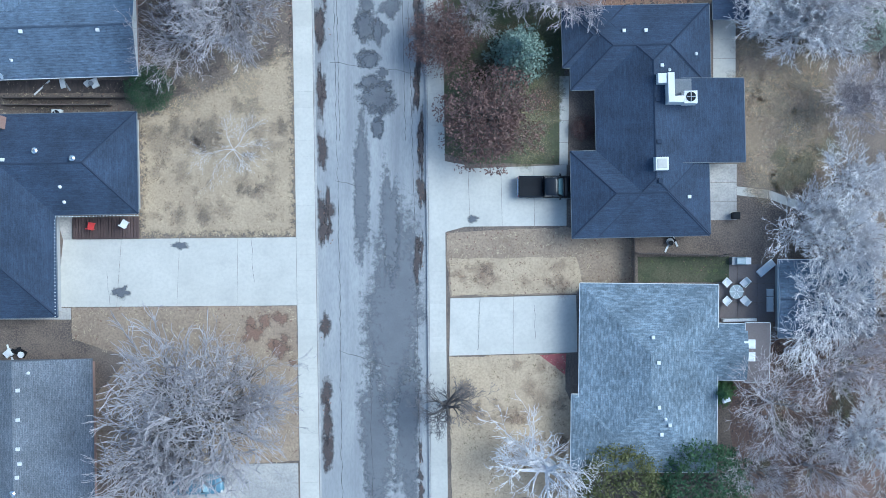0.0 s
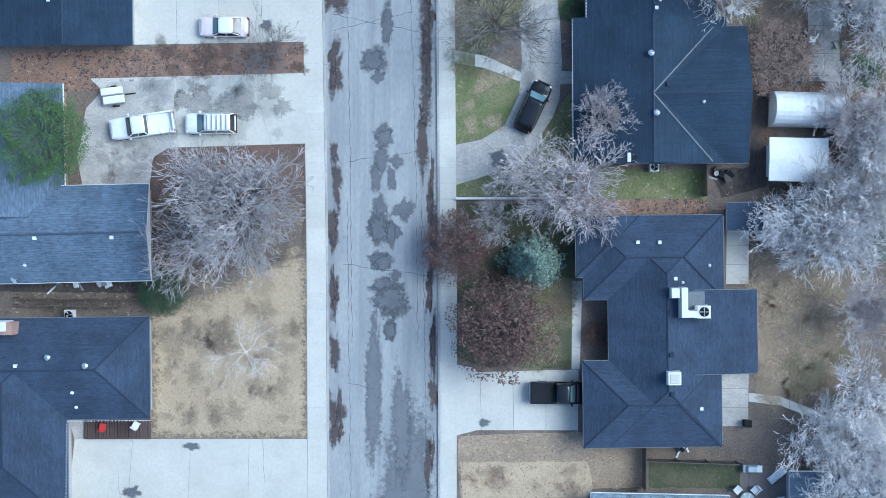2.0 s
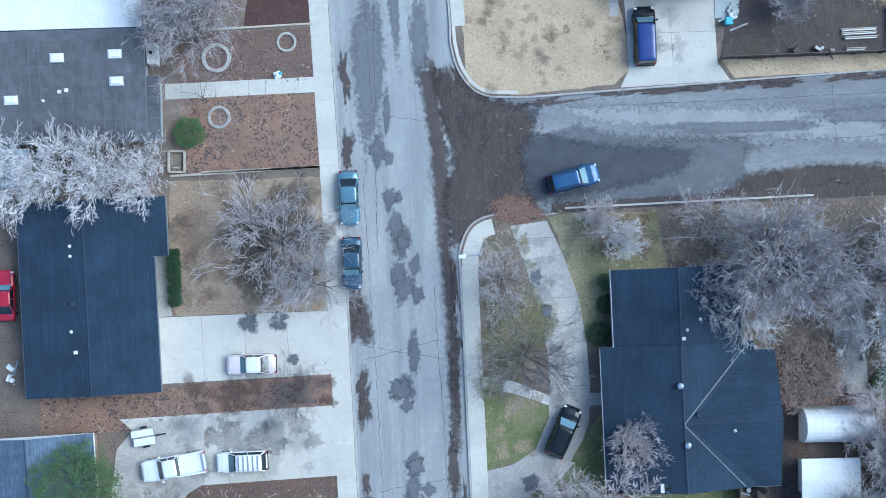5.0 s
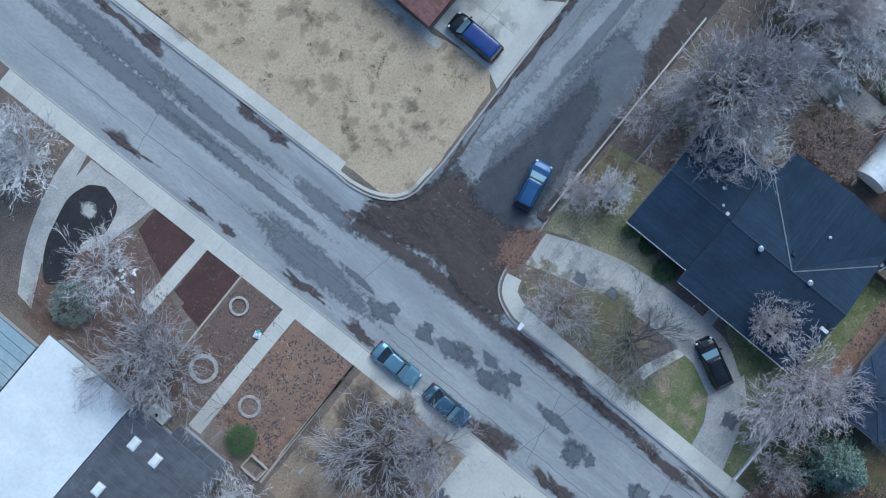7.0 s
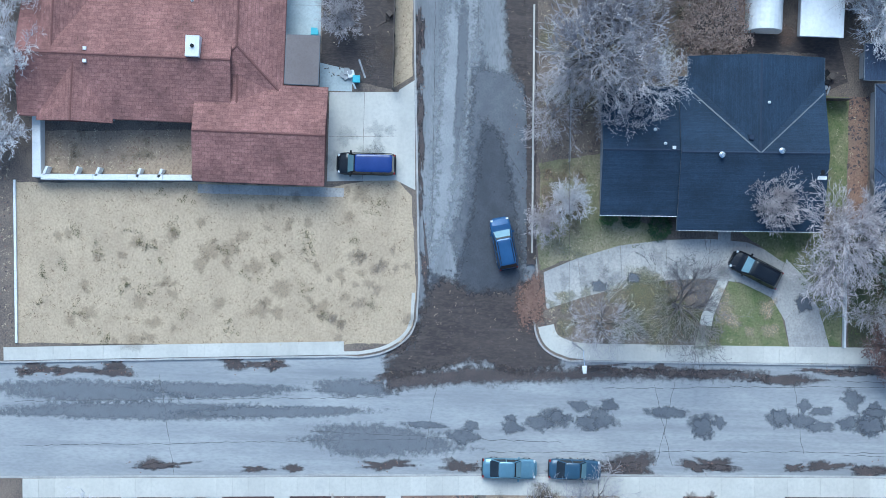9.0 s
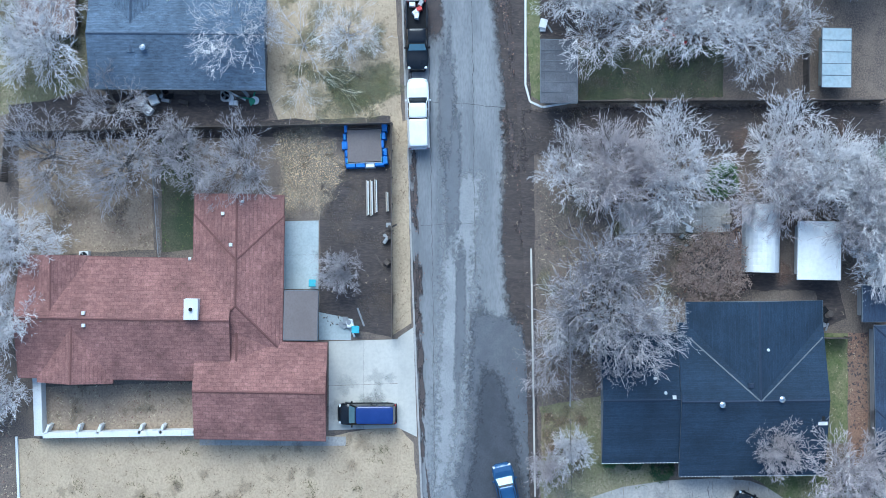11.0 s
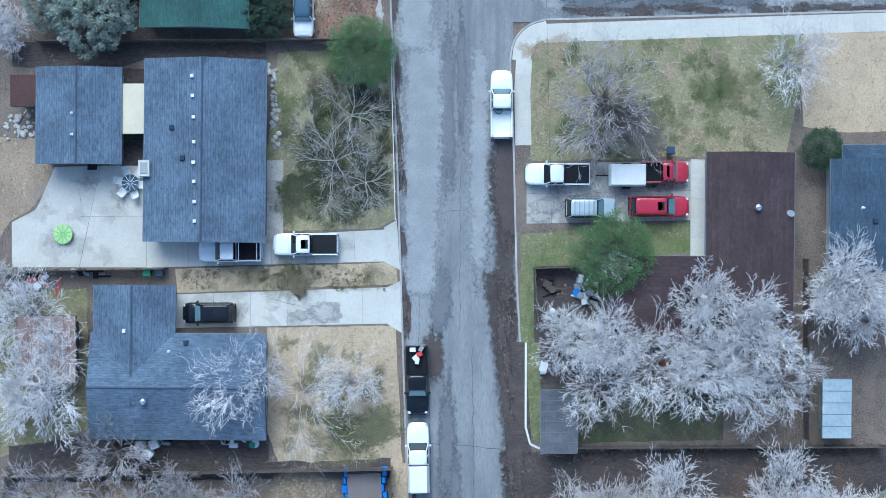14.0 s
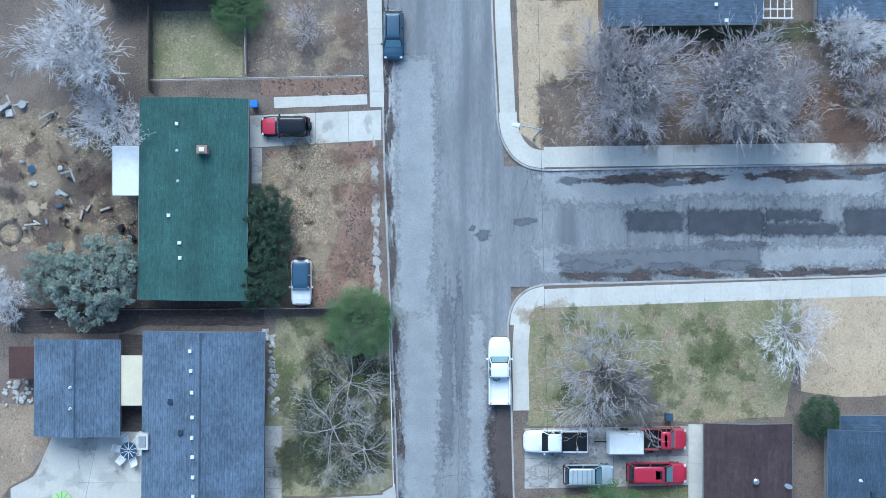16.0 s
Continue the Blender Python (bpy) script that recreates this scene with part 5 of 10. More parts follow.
structure("road_main", Shape().slab(shifted(WEST, -0.3, 0) + shifted((EAST + [(-2.1, 56.5)] + EAST_N)[::-1], 0.3, 0), -0.5, -0.14), "road_a", "worn grey concrete street with damp patches and leaf litter", "road")
structure("road_side", Shape().slab([(-2.6, 47.5)] + shifted(CORNER_S[12:], 0, -0.3) + shifted(SOUTH + [(86, 54.0)] + SOUTH_E, 0, -0.3) + shifted((CORNER_N[12:] + NORTH)[::-1], 0, 0.3) + [(-2.6, 66.5)], -0.5, -0.144), "road_b", "worn blue-grey asphalt street with damp patches", "road")
structure("road_branch", Shape().slab([(80.9, 53.5), (82.0, 20), (83.5, -60), (94.5, -60), (92.55, 20), (91.75, 55.0)], -0.5, -0.148), "road_b", "worn grey asphalt street with dark tarred bands", "road")
structure("ground_west", Shape().slab(shifted(WEST, -0.25, 0) + [(-200, 150), (-200, -70)], -0.5, 0.0), "soil", "dry yards of the western block", "ground")
structure("ground_south", Shape().slab(shifted(EAST, 0.25, 0) + CORNER_S + SOUTH + TURN_W + [(82.2, 20), (83.6, -70), (-0.2, -70)], -0.5, 0.0), "soil", "dry yards of the southern block", "ground")
structure("ground_north", Shape().slab(CORNER_N + NORTH + [(160, 150)] + shifted(EAST_N[::-1], 0.25, 0), -0.5, 0.0), "soil", "dry yards of the northern block", "ground")
structure("ground_east", Shape().slab(TURN_E + SOUTH_E + [(160, -70), (94.4, -70), (92.3, 20)], -0.5, 0.0), "soil", "dry yards of the eastern block", "ground")
kerb("kerb_west", shifted(WEST, -0.16, 0))
kerb("kerb_east", shifted(EAST, 0.16, 0) + CORNER_S)
kerb("kerb_north_corner", shifted(EAST_N[::-1], 0.16, 0) + CORNER_N + NORTH)
kerb("kerb_south", [(6.0, 50.45)] + SOUTH + TURN_W + [(82.2, 20), (83.6, -70)])
kerb("kerb_east_corner", [(94.4, -70), (92.3, 20)] + TURN_E + SOUTH_E)


def pavement(name, line, a, b, first=0.0, step=1.45):
    """A pavement of slabs beside a line of the plan, from a to b metres to its side."""
    k = 0
    for (x0, y0), (x1, y1) in zip(line, line[1:]):
        d = math.hypot(x1 - x0, y1 - y0)
        nx, ny = (y1 - y0) / d, -(x1 - x0) / d
        slabs(name if k == 0 else f"{name}_{k + 1}", "pale concrete pavement slabs", "pavement",
              [(x0 + nx * a, y0 + ny * a), (x1 + nx * a, y1 + ny * a), (x1 + nx * b, y1 + ny * b), (x0 + nx * b, y0 + ny * b)], max(1, round(d / step)), 1, "concrete", 0.03, 0.014)
        k += 1


pavement("pavement_west", WEST[:5], -0.27, -2.0)
pavement("pavement_east", EAST, 0.26, 1.75)
pavement("pavement_north", EAST_N[:3], 0.3, 1.5)
pavement("pavement_branch_west", [(80.9, 50.8), (82.2, 20), (83.2, -40)][::-1], -0.15, -1.85)
pavement("pavement_branch_east", [(91.6, 50.6), (92.25, 20), (93.6, -40)][::-1], 0.1, 1.95)
pavement("pavement_corner", [(69.8, 53.3), (74.8, 53.45), (77.6, 53.3)], 0.1, 1.55)
def bend(name, line, a, b):
    s = Shape().slab(beside(line, a) + beside(line, b)[::-1], -0.05, 0.03)
    structure(name, s, "concrete", "curved pale concrete pavement", "pavement")


bend("pavement_bend", [(77.55, 53.7)] + TURN_W[8:], 0.14, 1.8)
bend("pavement_bend_2", TURN_E + [(96.6, 54.84)], 0.14, 1.75)
bend("pavement_bend_3", [(-2.15, 45.9)] + CORNER_S[:12], 0.3, 1.75)
bend("pavement_bend_4", [(-2.4, 67.5)] + CORNER_N + [(3.6, 61.05)], -0.26, -0.55)
pavement("pavement_far", [(96.6, 54.7), (104.2, 55.15), (130, 56.2)], 0.1, 1.5)


patch("lawn", "dormant straw-coloured front lawn", "lawn", [(-27.18, 11.99), (-27.03, 7.18), (-27.13, 1.21), (-13.21, 1.21), (-13.42, 13.26), (-13.57, 17.81), (-20.45, 14.78), (-24.5, 12.75)], "straw", 0, 0.7)
patch("lawn", "brown leaf-strewn yard under a bare tree", "lawn", [(-27.28, 22.37), (-27.13, 16.8), (-23.99, 14.27), (-19.94, 16.29), (-13.57, 17.56), (-13.67, 22.37)], "soil", 0, 0.3)
patch("lawn", "dry leaf-strewn grass strip by a driveway", "lawn", [(-33.26, -5.22), (-13.16, -5.06), (-13.01, -10.02), (-27.03, -10.02), (-33.26, -8)], "straw_dull", 0, 0.12)
patch("lawn", "dull brown winter lawn under a big bare tree", "lawn", [(-28.04, -9.52), (-13.01, -8.51), (-12.91, -18.88), (-24.5, -19.64), (-31.08, -19.64), (-31.08, -13.06)], "straw_dull", 0, 0.12)
patch("lawn", "bare soil strip between two houses", "lawn", [(-39.68, 15.28), (-27.74, 15.28), (-27.74, 12.14), (-39.68, 12.14)], "soil", 0, 0.12)
slabs("driveway", "wide pale concrete driveway in large slabs", "driveway", [(-34.02, 0.91), (-13.16, 1.11), (-13.06, -5.01), (-34.62, -5.17)], 4, 1, "concrete", 0.02, 0.025)
slabs("driveway", "pale concrete path beside a house", "path", [(-34.72, 3.03), (-33.21, 3.03), (-33.21, 0.86), (-34.02, 0.86)], 1, 1, "concrete_old", 0.018, 0.025)
slabs("driveway", "pale concrete path along a house", "path", [(-39.68, -6.28), (-33.31, -6.28), (-33.31, -5.22), (-39.68, -5.22)], 4, 1, "concrete_old", 0.016, 0.025)
slabs("driveway", "worn concrete driveway under a bare tree", "driveway", [(-25.01, -19.24), (-12.96, -19.13), (-12.86, -26.22), (-25.01, -26.22)], 2, 2, "concrete_old", 0.02, 0.025)
slabs("driveway", "stained wide concrete driveway", "driveway", [(-32.99, 33.2), (-13.62, 33.9), (-13.46, 27.57), (-26.4, 27.04)], 4, 1, "concrete", 0.02, 0.025)
mottle("stain", "earth trodden onto a driveway", "stain", -26.41, 31.85, 5, 1.2, 16, "soil", 101, (0.2, 0.7), 0.1, 0.028, 0.5)
mottle("stain", "worn stains on a driveway", "stain", -22.36, 30.59, 7, 2.4, 14, "concrete_old", 102, (0.4, 1.2), 0.1, 0.027, 0.6)
patch("driveway_apron", "stained pale concrete parking apron", "driveway", [(-33.24, 30.57), (-31.22, 32.85), (-25.4, 33.22), (-25.39, 27.3), (-27.16, 26.28), (-27.56, 23.4), (-33.48, 23.49), (-33.99, 26.02)], "concrete_old", 0.022, 0.1)
patch("lawn", "brown leafy bed under a bare tree", "lawn", [(-27.56, 24.01), (-27.52, 25.78), (-26.66, 27.04), (-24.89, 27.65), (-13.66, 27.67), (-13.54, 19.48), (-20.82, 17.95), (-27.56, 19.45)], "brown", 0, 0.3)
patch("lawn", "strip of brown fallen leaves between driveways", "lawn", [(-40.08, 35.37), (-29.2, 35.89), (-13.88, 36.68), (-13.67, 34.15), (-20.34, 33.23), (-30.46, 33.21), (-32.48, 32.09), (-40.07, 32.08)], "leaf_brown", 0, 0.12)
slabs("driveway", "pale concrete driveway with dark stains", "driveway", [(-29.16, 42.22), (-14.04, 42.39), (-13.67, 36.68), (-29.05, 36.25)], 4, 1, "concrete", 0.02, 0.025)
patch("lawn", "straw and leaf front lawn under a bare tree", "lawn", [(-27.87, 54.36), (-14.36, 54.38), (-13.99, 42.39), (-27.44, 42.32), (-28.2, 43.48)], "straw_dull", 0, 0.12)
mottle("grass_patch", "leafy edge of a front lawn", "grass", -18.5, 49.06, 3.75, 4.09, 38, "soil", 103, (0.5, 1.7), 0.1, 0.036)
slabs("path", "concrete path beside a house", "path", [(-29.37, 47.78), (-28.36, 47.78), (-27.95, 42.32), (-29.36, 42.22)], 1, 3, "concrete_old", 0.02, 0.025)
patch("lawn", "brown leaf-covered front yard", "lawn", [(-26.86, 62.29), (-14.56, 61.77), (-14.34, 55.48), (-26.32, 55.02)], "leaf_brown", 0, 0.12)
patch("lawn", "brown bare front yard", "lawn", [(-27.97, 67.39), (-14.63, 67.85), (-14.52, 63.08), (-26.6, 62.63)], "brown", 0, 0.12)
patch("garden_bed", "dark red mulch bed", "garden", [(-20.43, 70.45), (-14.6, 70.53), (-14.67, 68.26), (-20.86, 68.03)], "mulch", 0, 0.12)
patch("garden_bed", "dark red mulch bed", "garden", [(-15.1, 77.94), (-14.99, 73.3), (-19.57, 73.5), (-19.34, 76.68), (-17.66, 77.85)], "mulch", 0, 0.12)
patch("garden_bed", "dark red mulch bed", "garden", [(-14.97, 72.01), (-14.81, 68.06), (-20.32, 68.43), (-19.75, 71.83)], "mulch", 0, 0.1)
patch("lawn", "brown leafy front yard", "lawn", [(-24.95, 83.39), (-17.66, 77.85), (-19.75, 72.96), (-21.34, 69.34), (-31.31, 68.89), (-30.39, 80.67)], "brown", 0, 0.12)
patch("lawn", "pale frosty dead lawn", "lawn", [(-15.66, 85.19), (-15.21, 78.06), (-20.54, 79.08), (-25.63, 82.48), (-21.33, 85.2)], "concrete_old", 0.004, 0.12)
patch("lawn", "dull frosty winter lawn", "lawn", [(-16.29, 95.63), (-15.39, 87.56), (-24.36, 86.9), (-25.42, 94.33)], "soil", 0, 0.12)
slabs("path", "pale concrete garden path", "path", [(-14.85, 73.37), (-14.83, 71.96), (-22.69, 72.06), (-22.81, 73.42)], 1, 5, "concrete", 0.022, 0.025)
slabs("path", "pale concrete garden path", "path", [(-14.52, 63.39), (-14.5, 61.99), (-28.0, 61.72), (-28.02, 63.12)], 1, 9, "concrete", 0.022, 0.025)
structure("path_curved", Shape().slab(smooth_bend([(-15.4, 87.1), (-18.76, 86.76), (-22.27, 85.86), (-25.56, 84.5), (-29.03, 82.37)]) + smooth_bend([(-29.26, 80.56), (-24.77, 82.91), (-21.93, 84.04), (-18.47, 85.04), (-14.95, 85.8)]), -0.05, 0.022), "concrete_old", "curved pale concrete garden path", "path")
patch("garden_bed", "kidney-shaped bed of black mulch", "garden", smooth_bend([(-16.65, 82.54), (-17.3, 80.6), (-19.9, 79.96), (-21.82, 80.9), (-25.4, 80.1), (-26.7, 81.2), (-24.8, 82.9), (-22.41, 83.86), (-19.67, 84.45), (-17.6, 83.9), (-16.65, 82.54)])[:-1], "black_mulch", 0.016, 0.06)
blob("garden_bed", "pale stone in a black mulch bed", "garden", -19.24, 82.39, 0.6, 0.7, "stone", 0.045, 0, 0.2)
low_wall("low pale timber edging across a garden", [(-14.61, 68.14), (-23.98, 67.87)], 0.18, 0.15, "pale_wood", "garden_edging", "edging")
low_wall("low pale timber edging between front yards", [(-14.3, 55.28), (-24.93, 55.07)], 0.22, 0.18, "pale_wood", "garden_edging", "edging")
low_wall("low pale timber edging between front yards", [(-27.8, 54.85), (-14.33, 55.31)], 0.22, 0.18, "pale_wood", "garden_edging", "edging")
# shade under the trees is put into this lawn's dark colour
patch("lawn", "dark green lawn under trees, shade in its colour", "lawn", [(-0, 22.37), (10.93, 22.37), (10.93, 16.8), (10.42, 7.69), (2.32, 7.69), (0.2, 8.7)], "dark_green", 0, 0.12)
mottle("grass_patch", "shaded dull lawn beside a house", "grass", 8.15, 11.74, 1.94, 3.45, 16, "straw_green", 104, (0.5, 1.7), -0, 0.036)
slabs("driveway", "pale concrete driveway with crazed slabs", "driveway", [(-0.71, 7.18), (11.08, 7.59), (11.08, 2.12), (-0.46, 2.02)], 4, 1, "concrete", 0.02, 0.025)
patch("driveway_apron", "pale concrete driveway mouth", "driveway", [(-1.37, 8.2), (1.92, 7.59), (1.92, 2.02), (0.4, 1.62), (-1.12, 0.86)], "concrete", 0.022, 0.02)
slabs("path", "concrete path along a house front", "path", [(10.42, 15.54), (11.33, 15.54), (11.18, 7.59), (10.42, 7.59)], 1, 4, "concrete", 0.02, 0.025)
patch("lawn", "dry straw verge beside a driveway", "lawn", [(0.4, 1.52), (10.93, 2.02), (17, 0.86), (17, -2.94), (12.45, -3.09), (11.94, -3.95), (0.7, -4.2), (0.3, -1.42)], "straw_dull", 0, 0.12)
patch("lawn", "dry straw verge with brown leaves", "lawn", [(0.55, -0.81), (11.94, -0.66), (12.45, -2.94), (11.84, -3.85), (0.81, -4.1)], "straw", 0.004, 0.12)
slabs("driveway", "pale concrete driveway with fine cracks", "driveway", [(0.65, -4.36), (11.94, -4.05), (12.04, -9.21), (0.55, -9.52)], 2, 1, "concrete", 0.02, 0.025)
patch("lawn", "patchy straw front lawn with brown spots", "lawn", [(0.55, -9.62), (10.93, -9.32), (10.93, -12.55), (12.19, -15.34), (11.69, -22.27), (0.81, -22.27)], "straw", 0, 0.12)
patch("garden_bed", "corner of red lava rock", "garden", [(8.65, -9.42), (11.03, -9.32), (10.93, -11.24)], "paint_dull_red", 0.01, 0.05)
patch("lawn", "dark patch of grass behind a fence", "lawn", [(17.41, -0.66), (25.61, -0.66), (25.61, -2.94), (17.41, -2.94)], "dark_green", 0, 0.12)
slabs("patio", "dark worn concrete patio", "patio", [(24.59, -1.32), (29.91, -1.32), (29.91, -6.48), (24.59, -6.48)], 3, 3, "tan_roof", 0.02, 0.025)
patch("lawn", "dry patchy back lawn", "lawn", [(26.37, 19.33), (32.69, 18.32), (34.72, 12.25), (35.22, 5.67), (32.69, 4.91), (26.62, 7.18)], "straw_dull", 0, 0.7)
mottle("grass_patch", "straw patches in a back lawn", "grass", 30.41, 12.75, 3.6, 6.5, 26, "straw", 105, (0.5, 1.5), -0, 0.036)
mottle("grass_patch", "greener patches in a back lawn", "grass", 32.69, 7.18, 2.6, 2, 12, "straw_green", 106, (0.4, 1.3), -0, 0.036)
slabs("patio", "pale concrete back patio", "patio", [(24.19, 20.6), (26.21, 20.6), (26.21, 15.38), (24.19, 15.38)], 1, 3, "concrete", 0.02, 0.025)
slabs("patio", "pale concrete back patio", "patio", [(23.68, 7.69), (26.31, 7.69), (26.31, 2.63), (23.68, 2.63)], 1, 3, "concrete_old", 0.02, 0.025)
slabs("path", "curved pale concrete garden path", "path", [(26.31, 5.67), (29.15, 5.36), (29.15, 4.55), (26.31, 4.86)], 3, 1, "concrete", 0.02, 0.025)
slabs("path", "curved pale concrete garden path", "path", [(29.15, 5.36), (31.68, 4.4), (31.68, 3.59), (29.15, 4.55)], 3, 1, "concrete", 0.02, 0.025)
slabs("path", "curved pale concrete garden path", "path", [(31.68, 4.4), (33.7, 3.54), (33.7, 2.73), (31.68, 3.59)], 3, 1, "concrete", 0.02, 0.025)
slabs("path", "curved pale concrete garden path", "path", [(33.7, 3.54), (36.74, 2.88), (36.74, 2.07), (33.7, 2.73)], 3, 1, "concrete", 0.02, 0.025)
patch("lawn", "brown leaf litter in a back yard", "lawn", [(25.61, -12.05), (29.66, -8), (39.78, -8), (39.78, -22.27), (26.11, -22.27)], "brown", 0, 0.12)
patch("lawn", "worn winter lawn inside a curved drive", "lawn", [(-0.39, 48.33), (0.87, 50.11), (2.39, 49.6), (4.42, 44.3), (5.44, 39.24), (5.71, 34.18), (-0.11, 35.94)], "soil", 0, 0.12)
patch("lawn", "green winter lawn inside a curved drive", "lawn", [(-0.31, 34.68), (2.42, 34.43), (5.56, 33.17), (5.21, 30.64), (3.44, 28.61), (-0.2, 27.59)], "green", 0, 0.12)
mottle("grass_patch", "greenish lawn with leaves inside a curved drive", "grass", 2.59, 38.6, 2.52, 3.56, 22, "straw_green", 107, (0.5, 1.7), 0.1, 0.036)
patch("lawn", "green front lawn with fallen leaves", "lawn", [(5.93, 50.12), (16.05, 50.39), (15.8, 45.83), (11.5, 45.32), (10, 38.74), (8.98, 42.28), (7.71, 46.83)], "straw_green", 0, 0.12)
patch("lawn", "narrow front lawn", "lawn", [(0.01, 24.05), (3.44, 25.07), (7.23, 28.11), (10.51, 33.18), (10.53, 25.59), (8.5, 24.07), (8.51, 22.95), (0.01, 22.94)], "green", 0, 0.12)
patch("lawn", "green side lawn", "lawn", [(12.55, 25.49), (22.41, 25.61), (22.42, 22.83), (12.55, 22.96)], "green", 0, 0.12)
patch("lawn", "brown leaf strip beside a house", "lawn", [(9.52, 22.8), (22.42, 22.98), (22.42, 21.21), (11.04, 21.04)], "leaf_brown", 0, 0.12)
slabs("driveway", "curved grey concrete driveway", "driveway", [(2.49, 49.5), (3.66, 46.32), (7.2, 46.83), (5.83, 49.86)], 1, 1, "concrete_old", 0.022, 0.03)
slabs("driveway", "curved grey concrete driveway", "driveway", [(3.66, 46.32), (4.68, 42.78), (8.47, 43.04), (7.2, 46.83)], 1, 1, "concrete_old", 0.022, 0.03)
slabs("driveway", "curved grey concrete driveway", "driveway", [(4.68, 42.78), (5.45, 38.73), (9.09, 38.99), (8.47, 43.04)], 1, 1, "concrete_old", 0.022, 0.03)
slabs("driveway", "curved grey concrete driveway", "driveway", [(5.45, 38.73), (5.7, 35.19), (9.3, 34.95), (9.09, 38.99)], 1, 1, "concrete_old", 0.022, 0.03)
slabs("driveway", "curved grey concrete driveway", "driveway", [(5.7, 35.19), (5.46, 32.16), (9.1, 31.66), (9.3, 34.95)], 1, 1, "concrete_old", 0.022, 0.03)
slabs("driveway", "curved grey concrete driveway", "driveway", [(5.46, 32.16), (4.2, 29.37), (7.74, 28.11), (9.1, 31.66)], 1, 1, "concrete_old", 0.022, 0.03)
slabs("driveway", "curved grey concrete driveway", "driveway", [(4.2, 29.37), (2.17, 28.1), (5.21, 25.48), (7.74, 28.11)], 1, 1, "concrete_old", 0.022, 0.03)
slabs("driveway", "curved grey concrete driveway", "driveway", [(2.17, 28.1), (-0.2, 27.59), (-0.2, 23.95), (5.21, 25.48)], 1, 1, "concrete_old", 0.022, 0.03)
slabs("path", "curved concrete path over a lawn", "path", [(-0.37, 36.09), (2.42, 35.59), (2.42, 34.48), (-0.37, 34.93)], 3, 1, "concrete", 0.055, 0.025)
slabs("path", "curved concrete path over a lawn", "path", [(2.42, 35.59), (5.6, 34.18), (5.61, 33.27), (2.42, 34.48)], 3, 1, "concrete", 0.055, 0.025)
slabs("path", "short concrete path to a door", "path", [(9.09, 34.29), (10.41, 34.29), (10.41, 33.18), (9.1, 33.17)], 2, 1, "concrete_old", 0.024, 0.025)
patch("lawn", "bare yard with brown litter", "lawn", [(25.93, 37.76), (32.76, 39.28), (33.28, 32.2), (26.2, 32.19)], "leaf_brown", 0, 0.12)
slabs("patio", "dusty concrete yard slab", "patio", [(31.2, 43.6), (34.0, 43.6), (34.2, 33.6), (31.4, 33.6)], 2, 4, "concrete_old", 0.05, 0.025)
patch("alley", "dark muddy alley with wheel tracks", "road", [(42.24, 52.29), (43.28, 12.95), (38.96, 12.92), (38.19, 51.5), (36.91, 52.25)], "dirt", 0.004, 0.3)
patch("verge", "muddy verge beside the road", "verge", [(52.14, 53.37), (52.14, 52.21), (42.76, 51.53), (36.92, 51.24), (16.62, 50.84), (6.47, 50.52), (6.46, 51.38), (31.84, 52.22)], "dirt", 0.0, 0.1)
patch("lawn", "grey twiggy back yard", "lawn", [(37.43, 50.99), (38.06, 33.22), (25.88, 33.14), (21.78, 38.19), (16.66, 45.26), (15.61, 50.33)], "soil", 0.003, 0.12)
# this grass is coloured darker to stand for shade
patch("lawn", "dark grass, shade in its colour", "lawn", [(47.86, 47.25), (48.21, 34.31), (43.54, 34.28), (43.14, 47.22)], "dark_green", 0.006, 0.12)
patch("lawn", "grass strip inside a kerb", "lawn", [(52.15, 51.85), (52.15, 50.83), (43.02, 50.67), (43.52, 51.54)], "green", 0.006, 0.05)
patch("lawn", "green patch with fallen leaves", "lawn", [(15.6, 50.58), (16.66, 45.01), (10.82, 44.97), (10.04, 48.26), (10.02, 50.29)], "straw_green", 0.006, 0.12)
patch("lawn", "straw lawn at the corner", "lawn", [(10.53, 50.8), (10.57, 44.96), (9.08, 39.12), (7.42, 45.2), (6.47, 50.27)], "straw_green", 0.008, 0.12)
patch("lawn", "large straw-coloured corner lawn with dark tufts", "lawn", [(12.37, 97.56), (12.89, 81.35), (12.85, 69.05), (14.14, 63.6), (12.33, 61.91), (3.98, 61.24), (0.63, 61.42), (-0.91, 62.48), (-1.46, 73.16), (-1.63, 79.79), (-2, 96.74)], "straw", 0, 0.12)
patch("lawn", "dull lawn beyond a low wall", "lawn", [(14.09, 98.11), (-2.06, 97.15), (-2.66, 107.81), (12.9, 110.03)], "soil", 0, 0.12)
patch("lawn", "enclosed courtyard of dry grass", "lawn", [(17.03, 95.18), (17.6, 81.48), (13.19, 81.46), (12.98, 94.9)], "straw_dull", 0.004, 0.12)
slabs("driveway", "pale concrete driveway in square slabs", "driveway", [(21.36, 69.58), (21.59, 63.24), (13.63, 63.2), (13.34, 69.54)], 2, 2, "concrete", 0.02, 0.025)
patch("driveway_apron", "flared pale concrete driveway mouth", "driveway", [(21.74, 63.34), (22.66, 61.97), (12.82, 61.58), (13.63, 63.3)], "concrete", 0.024, 0.02)
slabs("patio", "pale blue-grey concrete patio", "patio", [(32.09, 74.29), (32.21, 70.54), (26.02, 70.51), (26.01, 74.16)], 1, 2, "pale_blue_slab", 0.02, 0.025)
slabs("patio", "pale concrete step", "patio", [(23.99, 70.5), (23.4, 67.56), (21.47, 67.55), (21.46, 70.49)], 1, 1, "pale_blue_slab", 0.02, 0.025)
